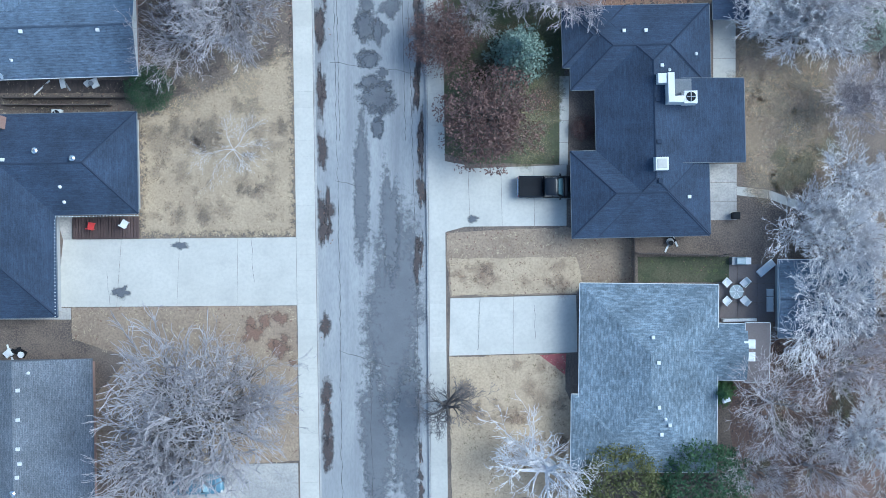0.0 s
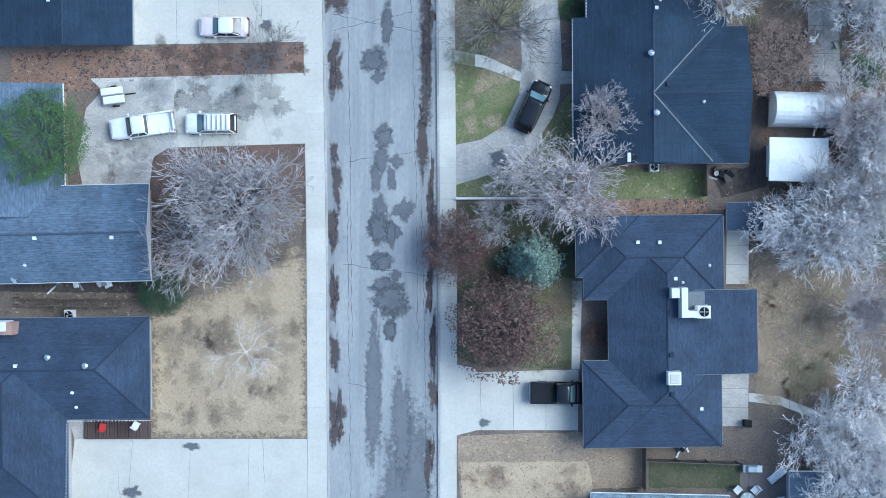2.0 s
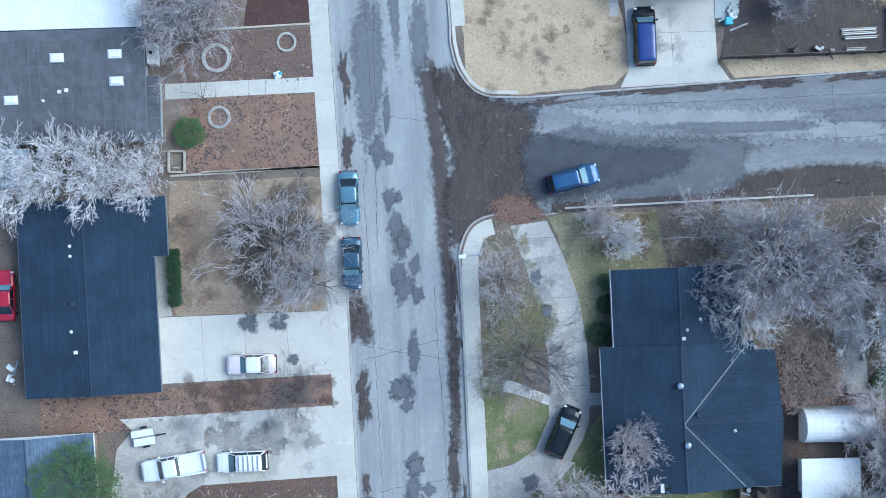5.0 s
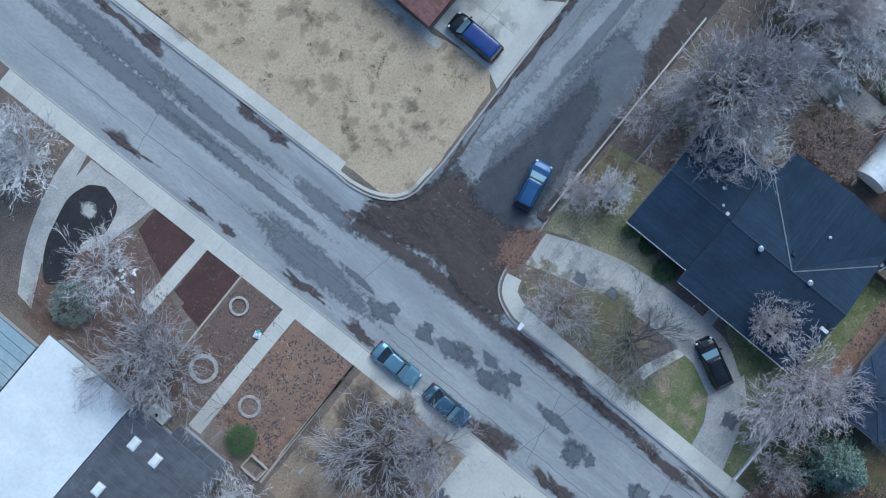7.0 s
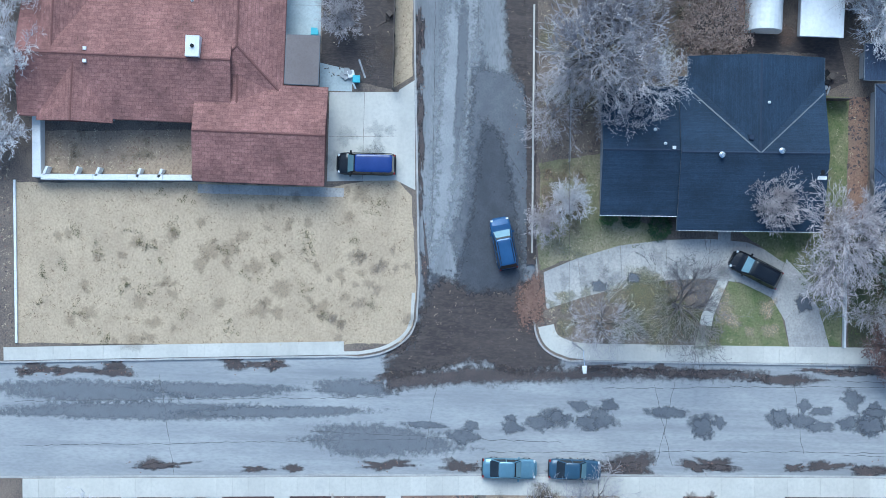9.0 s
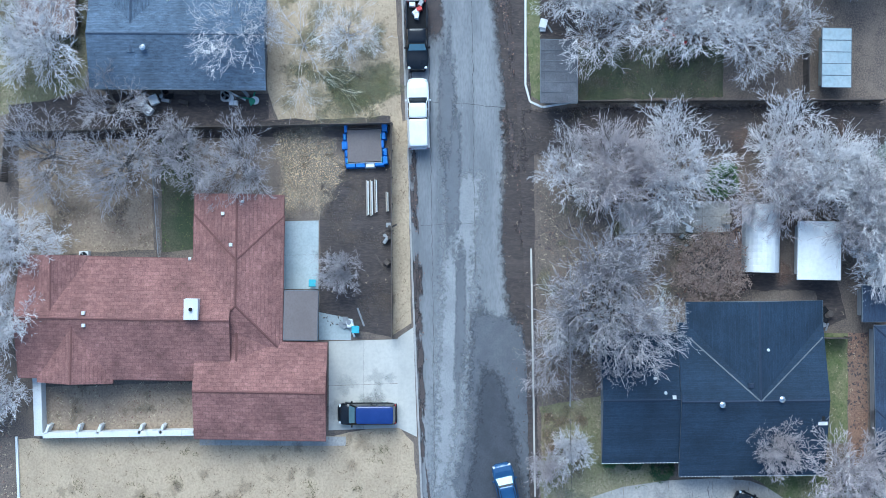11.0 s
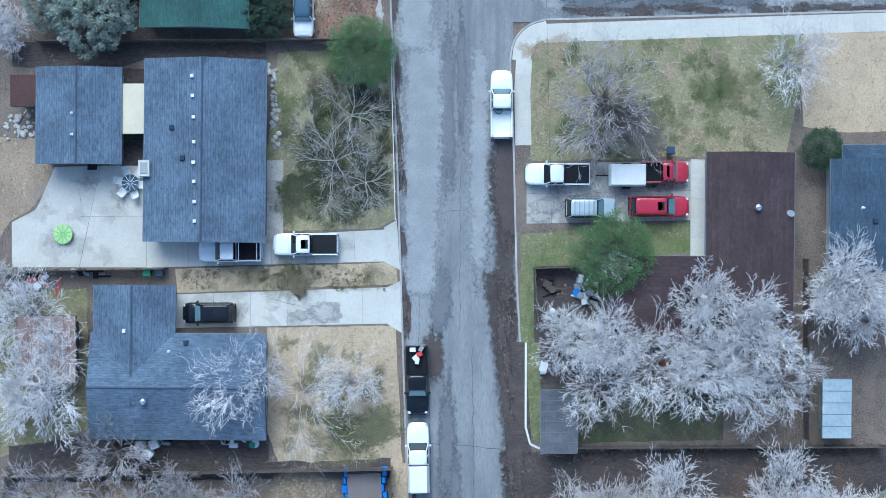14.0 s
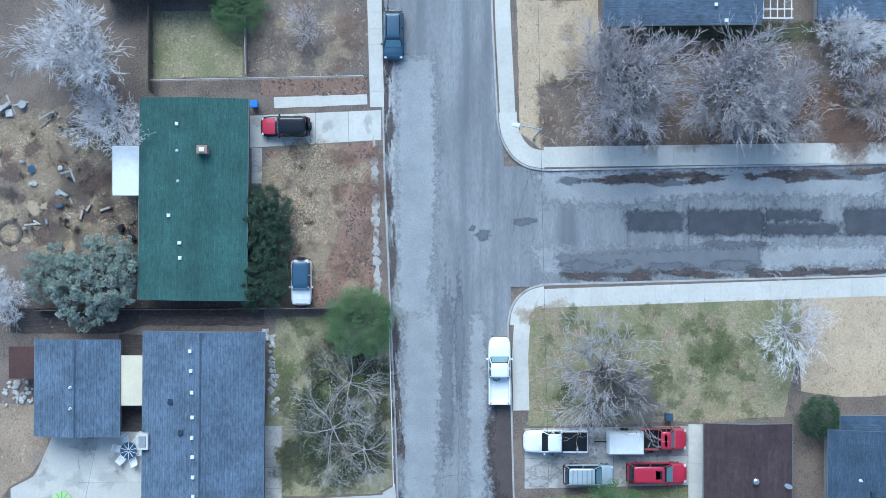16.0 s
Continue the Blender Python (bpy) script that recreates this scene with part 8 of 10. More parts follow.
leafy_tree("round", "leaf_dark", "dark green conifer between houses", 69.65, 26.15, 1.93, 59, 1.1, "tree", "tree")
bare_tree("broad", "twig_white", "bare tree with pale whitish twigs", 101.47, 91.65, 4.82, 202, 1.05)
bare_tree("fan", "twig_white", "bare tree with pale whitish twigs", 95.6, 89.7, 3.1, 195, 1.06)
leafy_tree("bushy", "leaf_pine", "bright green bushy tree in a yard", 105.74, 77.83, 2.54, 281, 0.9, "tree", "tree")
bare_tree("broad", "twig_grey", "bare spreading tree with fine grey twigs", 99.24, 43.67, 5.83, 27, 1.06)
bare_tree("wispy", "twig_pink", "bare tree with pinkish grey twigs", 96.43, 44.95, 3.55, 103, 0.95)
bare_tree("broad", "twig_grey", "bare spreading tree with fine grey twigs", 98.34, 34.27, 5.58, 311, 0.97)
bare_tree("fan", "twig_grey", "bare spreading tree with fine grey twigs", 96.51, 31.03, 3.8, 287, 1.04)
bare_tree("fan", "twig_white", "bare tree with pale whitish twigs", 103.11, 23.95, 3.04, 241, 1.07)
bare_tree("wispy", "twig_grey", "bare spreading tree with fine grey twigs", 97.58, 21.77, 3.55, 225, 0.92)
bare_tree("wispy", "twig_pink", "bare tree with pinkish grey twigs", 104.14, 72.04, 1.93, 17, 1.03)
# ---- vehicles ----
vehicle("suv", "paint_blue", "blue estate SUV driving on the side street", 8.3, 53.53, 12.9, z=-0.12, length=4.65, rails=True)
vehicle("pickup", "paint_black", "black pickup with a framed bed cover on a driveway", 9.43, 5.57, -0, bed='cover', length=5.5, category='pickup')
vehicle("suv", "paint_black", "black SUV parked on a curved driveway", 6.69, 31.05, 65.1, length=4.7, rails=True)
vehicle("sedan", "paint_pink", "pale pinkish sedan parked on a driveway", -20.9, 37.83, 180.1, length=4.35, roof='paint_white')
vehicle("pickup", "paint_white", "white pickup with an open bed on a driveway", -28.1, 28.94, 188.6, bed='white', category='pickup', screen='glass')
vehicle("suv", "paint_white", "white SUV with a roof rack on a driveway", -21.99, 29.2, 181.1, length=4.5, rack=True)
vehicle("sedan", "paint_teal", "grey-blue sedan parked at the kerb", -11.78, 52.37, 270.29, z=-0.12, length=4.8)
vehicle("sedan", "paint_navy", "dark blue sedan parked under a bare tree", -11.7, 46.54, 269.29, z=-0.12, length=4.6)
vehicle("sedan", "paint_teal", "grey-blue sedan under a big bare tree", -21.78, -20.87, 2, length=4.5)
vehicle("van", "paint_black", "blue van with a dark nose on a driveway", 14.97, 66.05, 90.39, length=5.2, roof='paint_van_blue', category='van')
vehicle("pickup", "paint_white", "white pickup with a capped bed at the kerb", 41.82, 61.66, 1.39, z=-0.12, length=6.25, bed='cap', category='pickup', screen='glass')
vehicle("pickup", "paint_black", "dark pickup with a bed full of odds and ends", 48.71, 61.81, 181.39, z=-0.12, length=6.2, bed='open', category='pickup')
vehicle("suv", "paint_black", "black SUV with a roof rack on a driveway", 54.56, 80.47, 90.72, length=4.65, rails=True)
vehicle("pickup", "paint_white", "white pickup with a bed rack beside a house", 60.13, 78.62, 90.72, length=5.6, bed='rack', category='pickup', screen='glass')
vehicle("pickup", "paint_white", "white pickup with a black bed cover on a driveway", 60.76, 71.88, 90.72, length=5.75, bed='cover', sunroof=True, category='pickup', screen='glass')
vehicle("pickup", "paint_white", "white pickup with a black bed cover on a driveway", 67.21, 49.48, 90.45, length=5.7, bed='cover', category='pickup', screen='glass')
vehicle("pickup", "paint_dull_red", "small red pickup with a faded bed", 67.49, 39.87, -89.55, length=4.2, hood='paint_red', roof='paint_red', category='pickup')
vehicle("suv", "paint_silver", "silver-green SUV on a driveway", 64.21, 46.44, -89.55, length=4.45, rack=True)
vehicle("suv", "paint_red", "red SUV with a sunroof on a driveway", 64.41, 40.35, -89.55, length=5.3, sunroof=True)
vehicle("pickup", "paint_white", "white work truck with a white bed at the kerb", 73.46, 54.51, 0.45, z=-0.12, length=6.0, bed='white', category='pickup')
vehicle("jeep", "paint_white", "white off-roader with a dark blue soft top", 81.23, 72.24, 180.45, length=4.1, roof='paint_navy')
vehicle("jeep", "paint_black", "red off-roader with a black top on a driveway", 95.14, 73.81, 90.4, length=4.3, hood='paint_red')
vehicle("suv", "paint_navy", "dark teal SUV parked at the kerb", 103.37, 64.2, 180.4, z=-0.12, length=4.3, rails=True)
vehicle("sedan", "paint_red", "red car behind a house", -42.67, 44.61, 90.1, length=4.5)
# ---- fences and walls ----
low_wall("low white wall along a lot line", [(-0.09, 22.78), (11.45, 22.94)], 0.2, 0.5, "white_paint", "garden_wall", "wall")
fence("dark board fence behind yards", 22.03, 26.08, 22.06, 23.24, 1.7, "timber")
fence("dark board fence between back yards", 17.12, -0.3, 25.19, -0.5, 1.7, "timber")
fence("dark board fence beside a house", 16.92, 1.09, 16.92, -2.89, 1.7, "timber")
fence("weathered fence between two houses", -39.15, 13.48, -28.41, 13.48, 1.4, "timber")
fence("weathered fence between two houses", -39.22, 12.85, -29.72, 12.85, 1.2, "timber")
fence("dark board fence between back yards", 39.88, 98.08, 40.86, 64.13, 1.7, "timber")
fence("dark board fence along a yard", 40.86, 64.03, 21.74, 63.85, 1.7, "timber")
fence("dark board fence along the alley", 42.93, 47.41, 43.22, 20.27, 1.6, "timber")
wire_fence("thin metal fence across a yard", 39.61, 85.47, 28.68, 84.64, 1.2)
wire_fence("thin metal rail fence in a yard", 28.33, 48.02, 15.8, 47.94, 1.3)
fence("dark board fence at a lot line", 35.48, 98.55, 39.88, 98.18, 1.7, "timber")
fence("dark board fence beside a long driveway", 58.13, 99.08, 58.46, 84.33, 1.6, "timber")
fence("dark board fence behind a house", 78.6, 95.91, 79.05, 64.39, 1.5, "timber")
fence("pale kerb-side rail beside a lawn", 78.21, 64.43, 63.06, 63.91, 0.5, "white_paint")
fence("dark board fence beside a yard", 106.17, 85.88, 98.17, 85.83, 1.7, "timber")
wire_fence("wire fence along a leafy strip", 99.14, 85.96, 99.68, 66.87, 1.2)
fence("board fence beside a yard", 105.33, 77.46, 99.8, 77.32, 1.2, "pale_wood")
fence("low board fence round a cluttered yard", 58.8, 51.45, 54.04, 51.09, 1.4, "timber")
fence("low board fence round a cluttered yard", 58.8, 51.45, 58.94, 47.8, 1.4, "timber")
fence("board fence between lots", 59.82, 27.26, 43.83, 27.06, 1.7, "timber")
low_wall("kerb edge of a grass strip", [(52.12, 52.11), (44.52, 52.06), (43, 51.64), (42.5, 50.52), (43.03, 47.48)], 0.18, 0.1, "white_paint", "garden_edging", "edging")
low_wall("pale concrete edging beside the road", [(29.81, 51.45), (7.51, 50.94)], 0.16, 0.12, "concrete", "garden_edging", "edging")
low_wall("low white boundary edging of a lawn", [(12.61, 97.52), (-2.02, 96.87)], 0.22, 0.2, "white_paint", "garden_edging", "edging")
low_wall("white plastered courtyard wall with stub buttresses", [(18.87, 95.41), (12.85, 95.17)], 0.75, 1.2, "white_paint", "courtyard_wall", "wall")
low_wall("white plastered courtyard wall with stub buttresses", [(12.9, 94.82), (13.25, 80.92)], 0.5, 1.2, "white_paint", "courtyard_wall", "wall")
low_wall("white stub buttress of a courtyard wall", [(13.06, 94.57), (13.86, 94.28)], 0.22, 1.2, "white_paint", "buttress", "wall")
low_wall("white stub buttress of a courtyard wall", [(13.08, 91.81), (13.88, 91.52)], 0.22, 1.2, "white_paint", "buttress", "wall")
low_wall("white stub buttress of a courtyard wall", [(13.09, 89.96), (13.89, 89.66)], 0.22, 1.2, "white_paint", "buttress", "wall")
low_wall("white stub buttress of a courtyard wall", [(13.11, 86.29), (13.92, 86)], 0.22, 1.2, "white_paint", "buttress", "wall")
low_wall("white stub buttress of a courtyard wall", [(13.13, 84.39), (13.93, 84.09)], 0.22, 1.2, "white_paint", "buttress", "wall")
low_wall("white stub buttress of a courtyard wall", [(13.15, 81.43), (13.95, 81.13)], 0.22, 1.2, "white_paint", "buttress", "wall")
patch("worn_patch", "dust-pale worn lane of the road", "road wear", [(80.56, 63.36), (80.59, 60.01), (73.49, 59.6), (64.85, 59.88), (56.22, 60.22), (56.2, 63.17)], "pale_road", -0.15, 0.5)
patch("worn_patch", "dust-pale worn lane of the road", "road wear", [(78.58, 57.25), (78.59, 55.73), (69.46, 55.35), (60.32, 55.58), (56.25, 56.16), (60.3, 57.31), (69.44, 57.48)], "pale_road", -0.15, 0.5)
patch("worn_patch", "dust-pale worn lane of the street", "road wear", [(91.53, 51.5), (92.05, 35.49), (91.75, 19.83), (89.1, 19.81), (89.09, 36.48), (88.23, 43.59), (88.48, 50.71)], "pale_road", -0.15, 0.6)
patch("worn_patch", "dust-pale worn lane of the street", "road wear", [(84.81, 52.21), (84.47, 43.57), (85.14, 19.78), (83.11, 19.77), (81.84, 41.01), (81.87, 50.67)], "pale_road", -0.15, 0.6)
patch("worn_patch", "dust-pale worn lane of the road", "road wear", [(101.61, 64.02), (101.63, 60.46), (89.94, 60.13), (78.25, 60.81), (78.22, 63.86)], "pale_road", -0.15, 0.5)
patch("mud", "mud spilled over the kerb of a driveway", "mud", [(70.37, 55.15), (70.89, 53.74), (68.57, 52.45), (68.22, 51.79), (63.39, 51.9), (61.35, 52.9), (61.85, 54.43), (64.89, 55.31)], "litter", -0.106, 0.5)
mottle("grass_patch", "straw edge of a corner lawn", "grass", 77.87, 50.74, 1.6, 1.2, 6, "straw", 178, (0.4, 1.0), -89.55, 0.04)
mottle("grass_patch", "trodden brown soil in a back yard", "grass", 90.21, 94.95, 4.4, 5.5, 26, "brown", 179, (0.3, 1.0), -89.6, 0.042, 0.8)
mottle("grass_patch", "pale straw heaps in a back yard", "grass", 86.13, 96.44, 3.4, 2.2, 14, "straw", 180, (0.3, 0.8), -89.6, 0.046, 0.8)
mottle("grass_patch", "dull green under a bare tree", "grass", 70.87, 69.48, 4.8, 7, 30, "green", 181, (0.3, 0.9), -89.55, 0.04, 0.5)
mottle("grass_patch", "russet leaves on a grass strip", "grass", -15.39, -8, 2, 2.2, 10, "leaf_brown", 183, (0.3, 0.9), -0, 0.042, 0.8)
patch("worn_patch", "pale dusty gutter along the road", "road wear", beside(NORTH[3:], 0.25)[:3] + beside(NORTH[3:], 1.35)[:3][::-1], "pale_patch", -0.15, 0.3)
patch("worn_patch", "dust-pale worn lane of the street", "road wear", [(5.77, 60.3), (20.44, 59.71), (36.54, 59.12), (36.44, 55.83), (20.37, 57.07), (9.77, 58.66)], "pale_road", -0.15, 0.6)
# ---- rooftop ducts, valleys and porch ----
t = thing("rooftop_unit", "white rooftop cooling unit with elbow ducts and a round fan", "cooling unit", 19.91, 13.87, 0, 1.26)
part("duct", Shape().box(-1.55, -0.7, 0.35, 1.3, 3.4, 4.75, 0.06), "white_paint", t)
part("duct", Shape().box(-0.75, -0.05, -1.3, 1.35, 3.4, 4.9, 0.08), "white_paint", t)
part("duct", Shape().box(-0.75, 0.75, -1.35, -0.65, 3.4, 4.85, 0.08), "white_paint", t)
part("case", Shape().box(0.7, 1.9, -1.4, -0.25, 3.2, 4.6, 0.04), "white_paint", t)
part("fan", Shape().tube((1.3, -0.8, 4.59), (1.3, -0.8, 4.66), 0.42, 0.42, 18), "black_trim", t)
for k in range(4):
    part("blade", Shape().tube((1.3, -0.8, 4.67), (1.3 + 0.38 * math.cos(k * 1.57), -0.8 + 0.38 * math.sin(k * 1.57), 4.68), 0.03, 0.06, 5), "grey_metal", t)
part("base", Shape().box(-1.3, 1.6, -1.1, 0.9, 2.6, 3.5), "flashing", t)
tile_strip(home_valley, "valley_flashing", (-0.91, -3.73, 4.28), (4.57, 2.1, 2.85), 0.12, "flashing")
tile_strip(home_valley, "valley_flashing", (-0.91, -3.83, 4.28), (4.42, -9.6, 2.89), 0.12, "flashing")
porch = thing("porch", "dark stained timber porch deck", "deck", -30.08, 1.92, 0, 1)
for k in range(24):
    part("plank", Shape().box(-2.95 + k * 0.245, -2.95 + k * 0.245 + 0.22, -0.95, 0.95, 0.05, 0.3, 0.006), "deck_wood", porch)
# ---- yard things ----
boxes("porch_chair", "red chair standing on a timber porch", "chair", -31.33, 2.11, 80, [('seat', -0.3, 0.3, -0.3, 0.3, 0.35, 0.42, 0.02, 'red_plastic'), ('backrest', -0.36, -0.28, -0.3, 0.3, 0.4, 0.95, 0.01, 'red_plastic'), ('leg', -0.28, -0.22, -0.28, -0.22, 0, 0.36, 0, 'red_plastic'), ('leg', 0.22, 0.28, -0.28, -0.22, 0, 0.36, 0, 'red_plastic'), ('leg', -0.28, -0.22, 0.22, 0.28, 0, 0.36, 0, 'red_plastic'), ('leg', 0.22, 0.28, 0.22, 0.28, 0, 0.36, 0, 'red_plastic')], 0.3)
boxes("porch_chair", "white chair standing on a timber porch", "chair", -28.36, 2.31, 60, [('seat', -0.3, 0.3, -0.3, 0.3, 0.35, 0.42, 0.02, 'white_plastic'), ('backrest', -0.36, -0.28, -0.3, 0.3, 0.4, 0.95, 0.01, 'white_plastic'), ('leg', -0.28, -0.22, -0.28, -0.22, 0, 0.36, 0, 'white_plastic'), ('leg', 0.22, 0.28, -0.28, -0.22, 0, 0.36, 0, 'white_plastic'), ('leg', -0.28, -0.22, 0.22, 0.28, 0, 0.36, 0, 'white_plastic'), ('leg', 0.22, 0.28, 0.22, 0.28, 0, 0.36, 0, 'white_plastic')], 0.3)
ac_unit(17.56, 25.74, 0.56)
ac_unit(-34.41, 12.07, 0.56)
ac_unit(43.22, 78.8, -89.61)
ac_unit(-34.43, 11.76, 0.1)
ac_unit(43.3, 78.89, -89.28)
boxes("chimney_stack", "brick chimney stack with a white cap beside a house", "chimney", 15.24, 26.35, 0.56, [('brick_shaft', -0.65, 0.65, -0.5, 0.5, 0, 3.6, 0, 'brick_wall'), ('cap', -0.6, 0.6, -0.42, 0.42, 3.6, 3.75, 0.03, 'white_paint'), ('flue', -0.2, 0.25, -0.15, 0.15, 3.75, 3.95, 0.02, 'black_trim')], 0)
quonset(30.85, 30.99, -90.61, 3.08, 6.01, 2.7)
boxes("utility_trailer", "small white utility trailer loaded with panels", "trailer", -30.73, 31.59, 8.1, [('bed', -1.05, 1.05, -0.75, 0.75, 0.45, 0.55, 0, 'grey_metal'), ('panel', -1.0, 0.95, 0.1, 0.75, 0.6, 0.85, 0.03, 'white_plastic'), ('panel', -0.9, 1.0, -0.7, 0.0, 0.6, 0.78, 0.03, 'white_plastic'), ('wheel', -0.2, 0.35, 0.78, 0.95, 0, 0.55, 0.04, 'tyre'), ('wheel', -0.2, 0.35, -0.95, -0.78, 0, 0.55, 0.04, 'tyre'), ('tongue', 1.0, 2.0, -0.06, 0.06, 0.4, 0.48, 0, 'black_trim')], 0)
boxes("box_trailer", "white canopied utility trailer between parked cars", "trailer", 67.16, 43.28, -89.55, [('box', -1.6, 1.6, -1.0, 1.0, 0.5, 1.7, 0.06, 'white_plastic'), ('roof', -1.55, 1.55, -0.95, 0.95, 1.7, 1.8, 0.08, 'white_paint'), ('wheel', -0.3, 0.4, 1.0, 1.18, 0, 0.6, 0.04, 'tyre'), ('wheel', -0.3, 0.4, -1.18, -1.0, 0, 0.6, 0.04, 'tyre'), ('tongue', -2.7, -1.6, -0.06, 0.06, 0.45, 0.53, 0, 'black_trim')], 0)
round_table(26.1, -3.75, 0.62, "pale_blue_slab", "round glass garden table on the patio", ribs=6, rib="white_plastic")
garden_chair(25.35, -3.0, -45)
garden_chair(26.85, -3.0, -135)
garden_chair(25.35, -4.5, 45)
garden_chair(26.85, -4.5, 135)
garden_chair(29.21, -3.83, 0)
garden_chair(29.21, -4.54, 0)
garden_chair(29.21, -5.19, 0)
boxes("grill", "pale blue covered grill on the patio", "grill", 26.44, -1.01, -0, [('cart', -0.75, 0.75, -0.35, 0.35, 0, 0.8, 0.02, 'grey_metal'), ('hood', -0.45, 0.5, -0.33, 0.33, 0.8, 1.1, 0.1, 'pale_metal'), ('shelf', 0.5, 0.95, -0.3, 0.3, 0.78, 0.82, 0, 'white_plastic')], 0)
boxes("sun_lounger", "white sun lounger on the patio", "lounger", 28.86, -1.66, 40, [('frame', -0.9, 0.9, -0.35, 0.35, 0.25, 0.33, 0.02, 'white_plastic'), ('mattress', -0.85, 0.4, -0.3, 0.3, 0.33, 0.42, 0.03, 'white_plastic'), ('leg', -0.8, -0.72, -0.3, 0.3, 0, 0.26, 0, 'grey_metal'), ('leg', 0.7, 0.78, -0.3, 0.3, 0, 0.26, 0, 'grey_metal')], 0)
boxes("nesting_box", "white box on a post in a conifer", "box", 24.78, -13.1, 20, [('box', -0.35, 0.35, -0.3, 0.3, 2.0, 2.5, 0.04, 'white_plastic'), ('lid', -0.3, 0.3, -0.25, 0.25, 2.5, 2.56, 0.02, 'white_plastic'), ('post', -0.06, 0.06, -0.06, 0.06, 0, 2.0, 0, 'timber')], 0)
stone_ring(31.73, -14.22, 0.3, "small pale ring of stones in a yard", 9)
stone_ring(-17, 66.55, 0.78, "pale ring of concrete edging stones", 18)
stone_ring(-23.32, 65.32, 1.15, "pale ring of concrete edging stones round a bush", 22)
stone_ring(-23.23, 60, 0.9, "pale ring of stones under a shrub", 18)
boxes("garden_ornament", "white garden ornament on brown ground", "ornament", -17.88, 63.61, 18.29, [('base', -0.35, 0.3, -0.3, 0.35, 0, 0.15, 0.04, 'white_plastic'), ('figure', -0.15, 0.15, -0.15, 0.15, 0.15, 0.7, 0.06, 'white_plastic'), ('pot', 0.15, 0.45, -0.1, 0.2, 0, 0.35, 0.04, 'cyan_plastic')], 0)
boxes("outdoor_cabinet", "white metal cabinet against a house", "cabinet", -28.81, 65.65, 1.29, [('cabinet', -0.4, 0.4, -0.95, 0.95, 0, 1.6, 0.03, 'white_paint'), ('vent', -0.15, 0.15, -0.1, 0.2, 1.6, 1.68, 0.02, 'black_trim')], 0)
low_wall("small pale timber planter frame", [(-27.79, 57.06), (-26.38, 57.02), (-26.44, 55.15), (-27.85, 55.2), (-27.79, 57.06)], 0.16, 0.35, "pale_wood", "planter", "planter")
round_table(32.56, 34.04, 0.5, "pale_wood", "wooden cable spool used as a table", 0.6, 4, "timber")
boxes("tool_box", "dark blue storage box in a yard", "box", 30.18, 33.61, 10.1, [('box', -0.5, 0.5, -0.28, 0.28, 0, 0.5, 0.03, 'paint_navy'), ('lid', -0.48, 0.48, -0.26, 0.26, 0.5, 0.58, 0.05, 'paint_navy')], 0)
round_table(61.46, 93.64, 0.85, "lime_plastic", "round lime-green play table on a concrete yard", 0.4, 10, "green_plastic")
round_table(66.11, 87.57, 0.75, "paint_navy", "round patio table with pale radial chairs", 0.8, 10, "white_plastic")
bin_can(42.66, 86.42, "white_plastic", "pale wheeled bin beside a house", 0, 1.25)
bin_can(42.81, 85.22, "white_plastic", "pale wheeled bin beside a house", 25, 1.25)
bin_can(41.91, 85.76, "white_plastic", "pale wheeled bin beside a house", 50, 1.25)
bin_can(58.12, 86, "green_plastic", "green bin by a fence", -89.28)
bin_can(58.13, 84.94, "paint_navy", "blue-grey bin by a fence", -89.28)
bin_can(97.13, 76.6, "blue_plastic", "blue wheeled bin beside a driveway", -89.6)
bin_can(69.45, 39.38, "paint_navy", "dark blue wheeled bin by a driveway", -89.55)
bin_can(26.04, 3.01, "black_trim", "dark wheeled bin on a patio", -0)
bin_can(22.49, 67.13, "cyan_plastic", "turquoise bin beside a patio", -89.74)
bin_can(26.6, 70.97, "cyan_plastic", "turquoise bin on a patio", -89.74)
bin_can(67.54, 91.01, "black_trim", "dark bin beside a garage", -89.55)
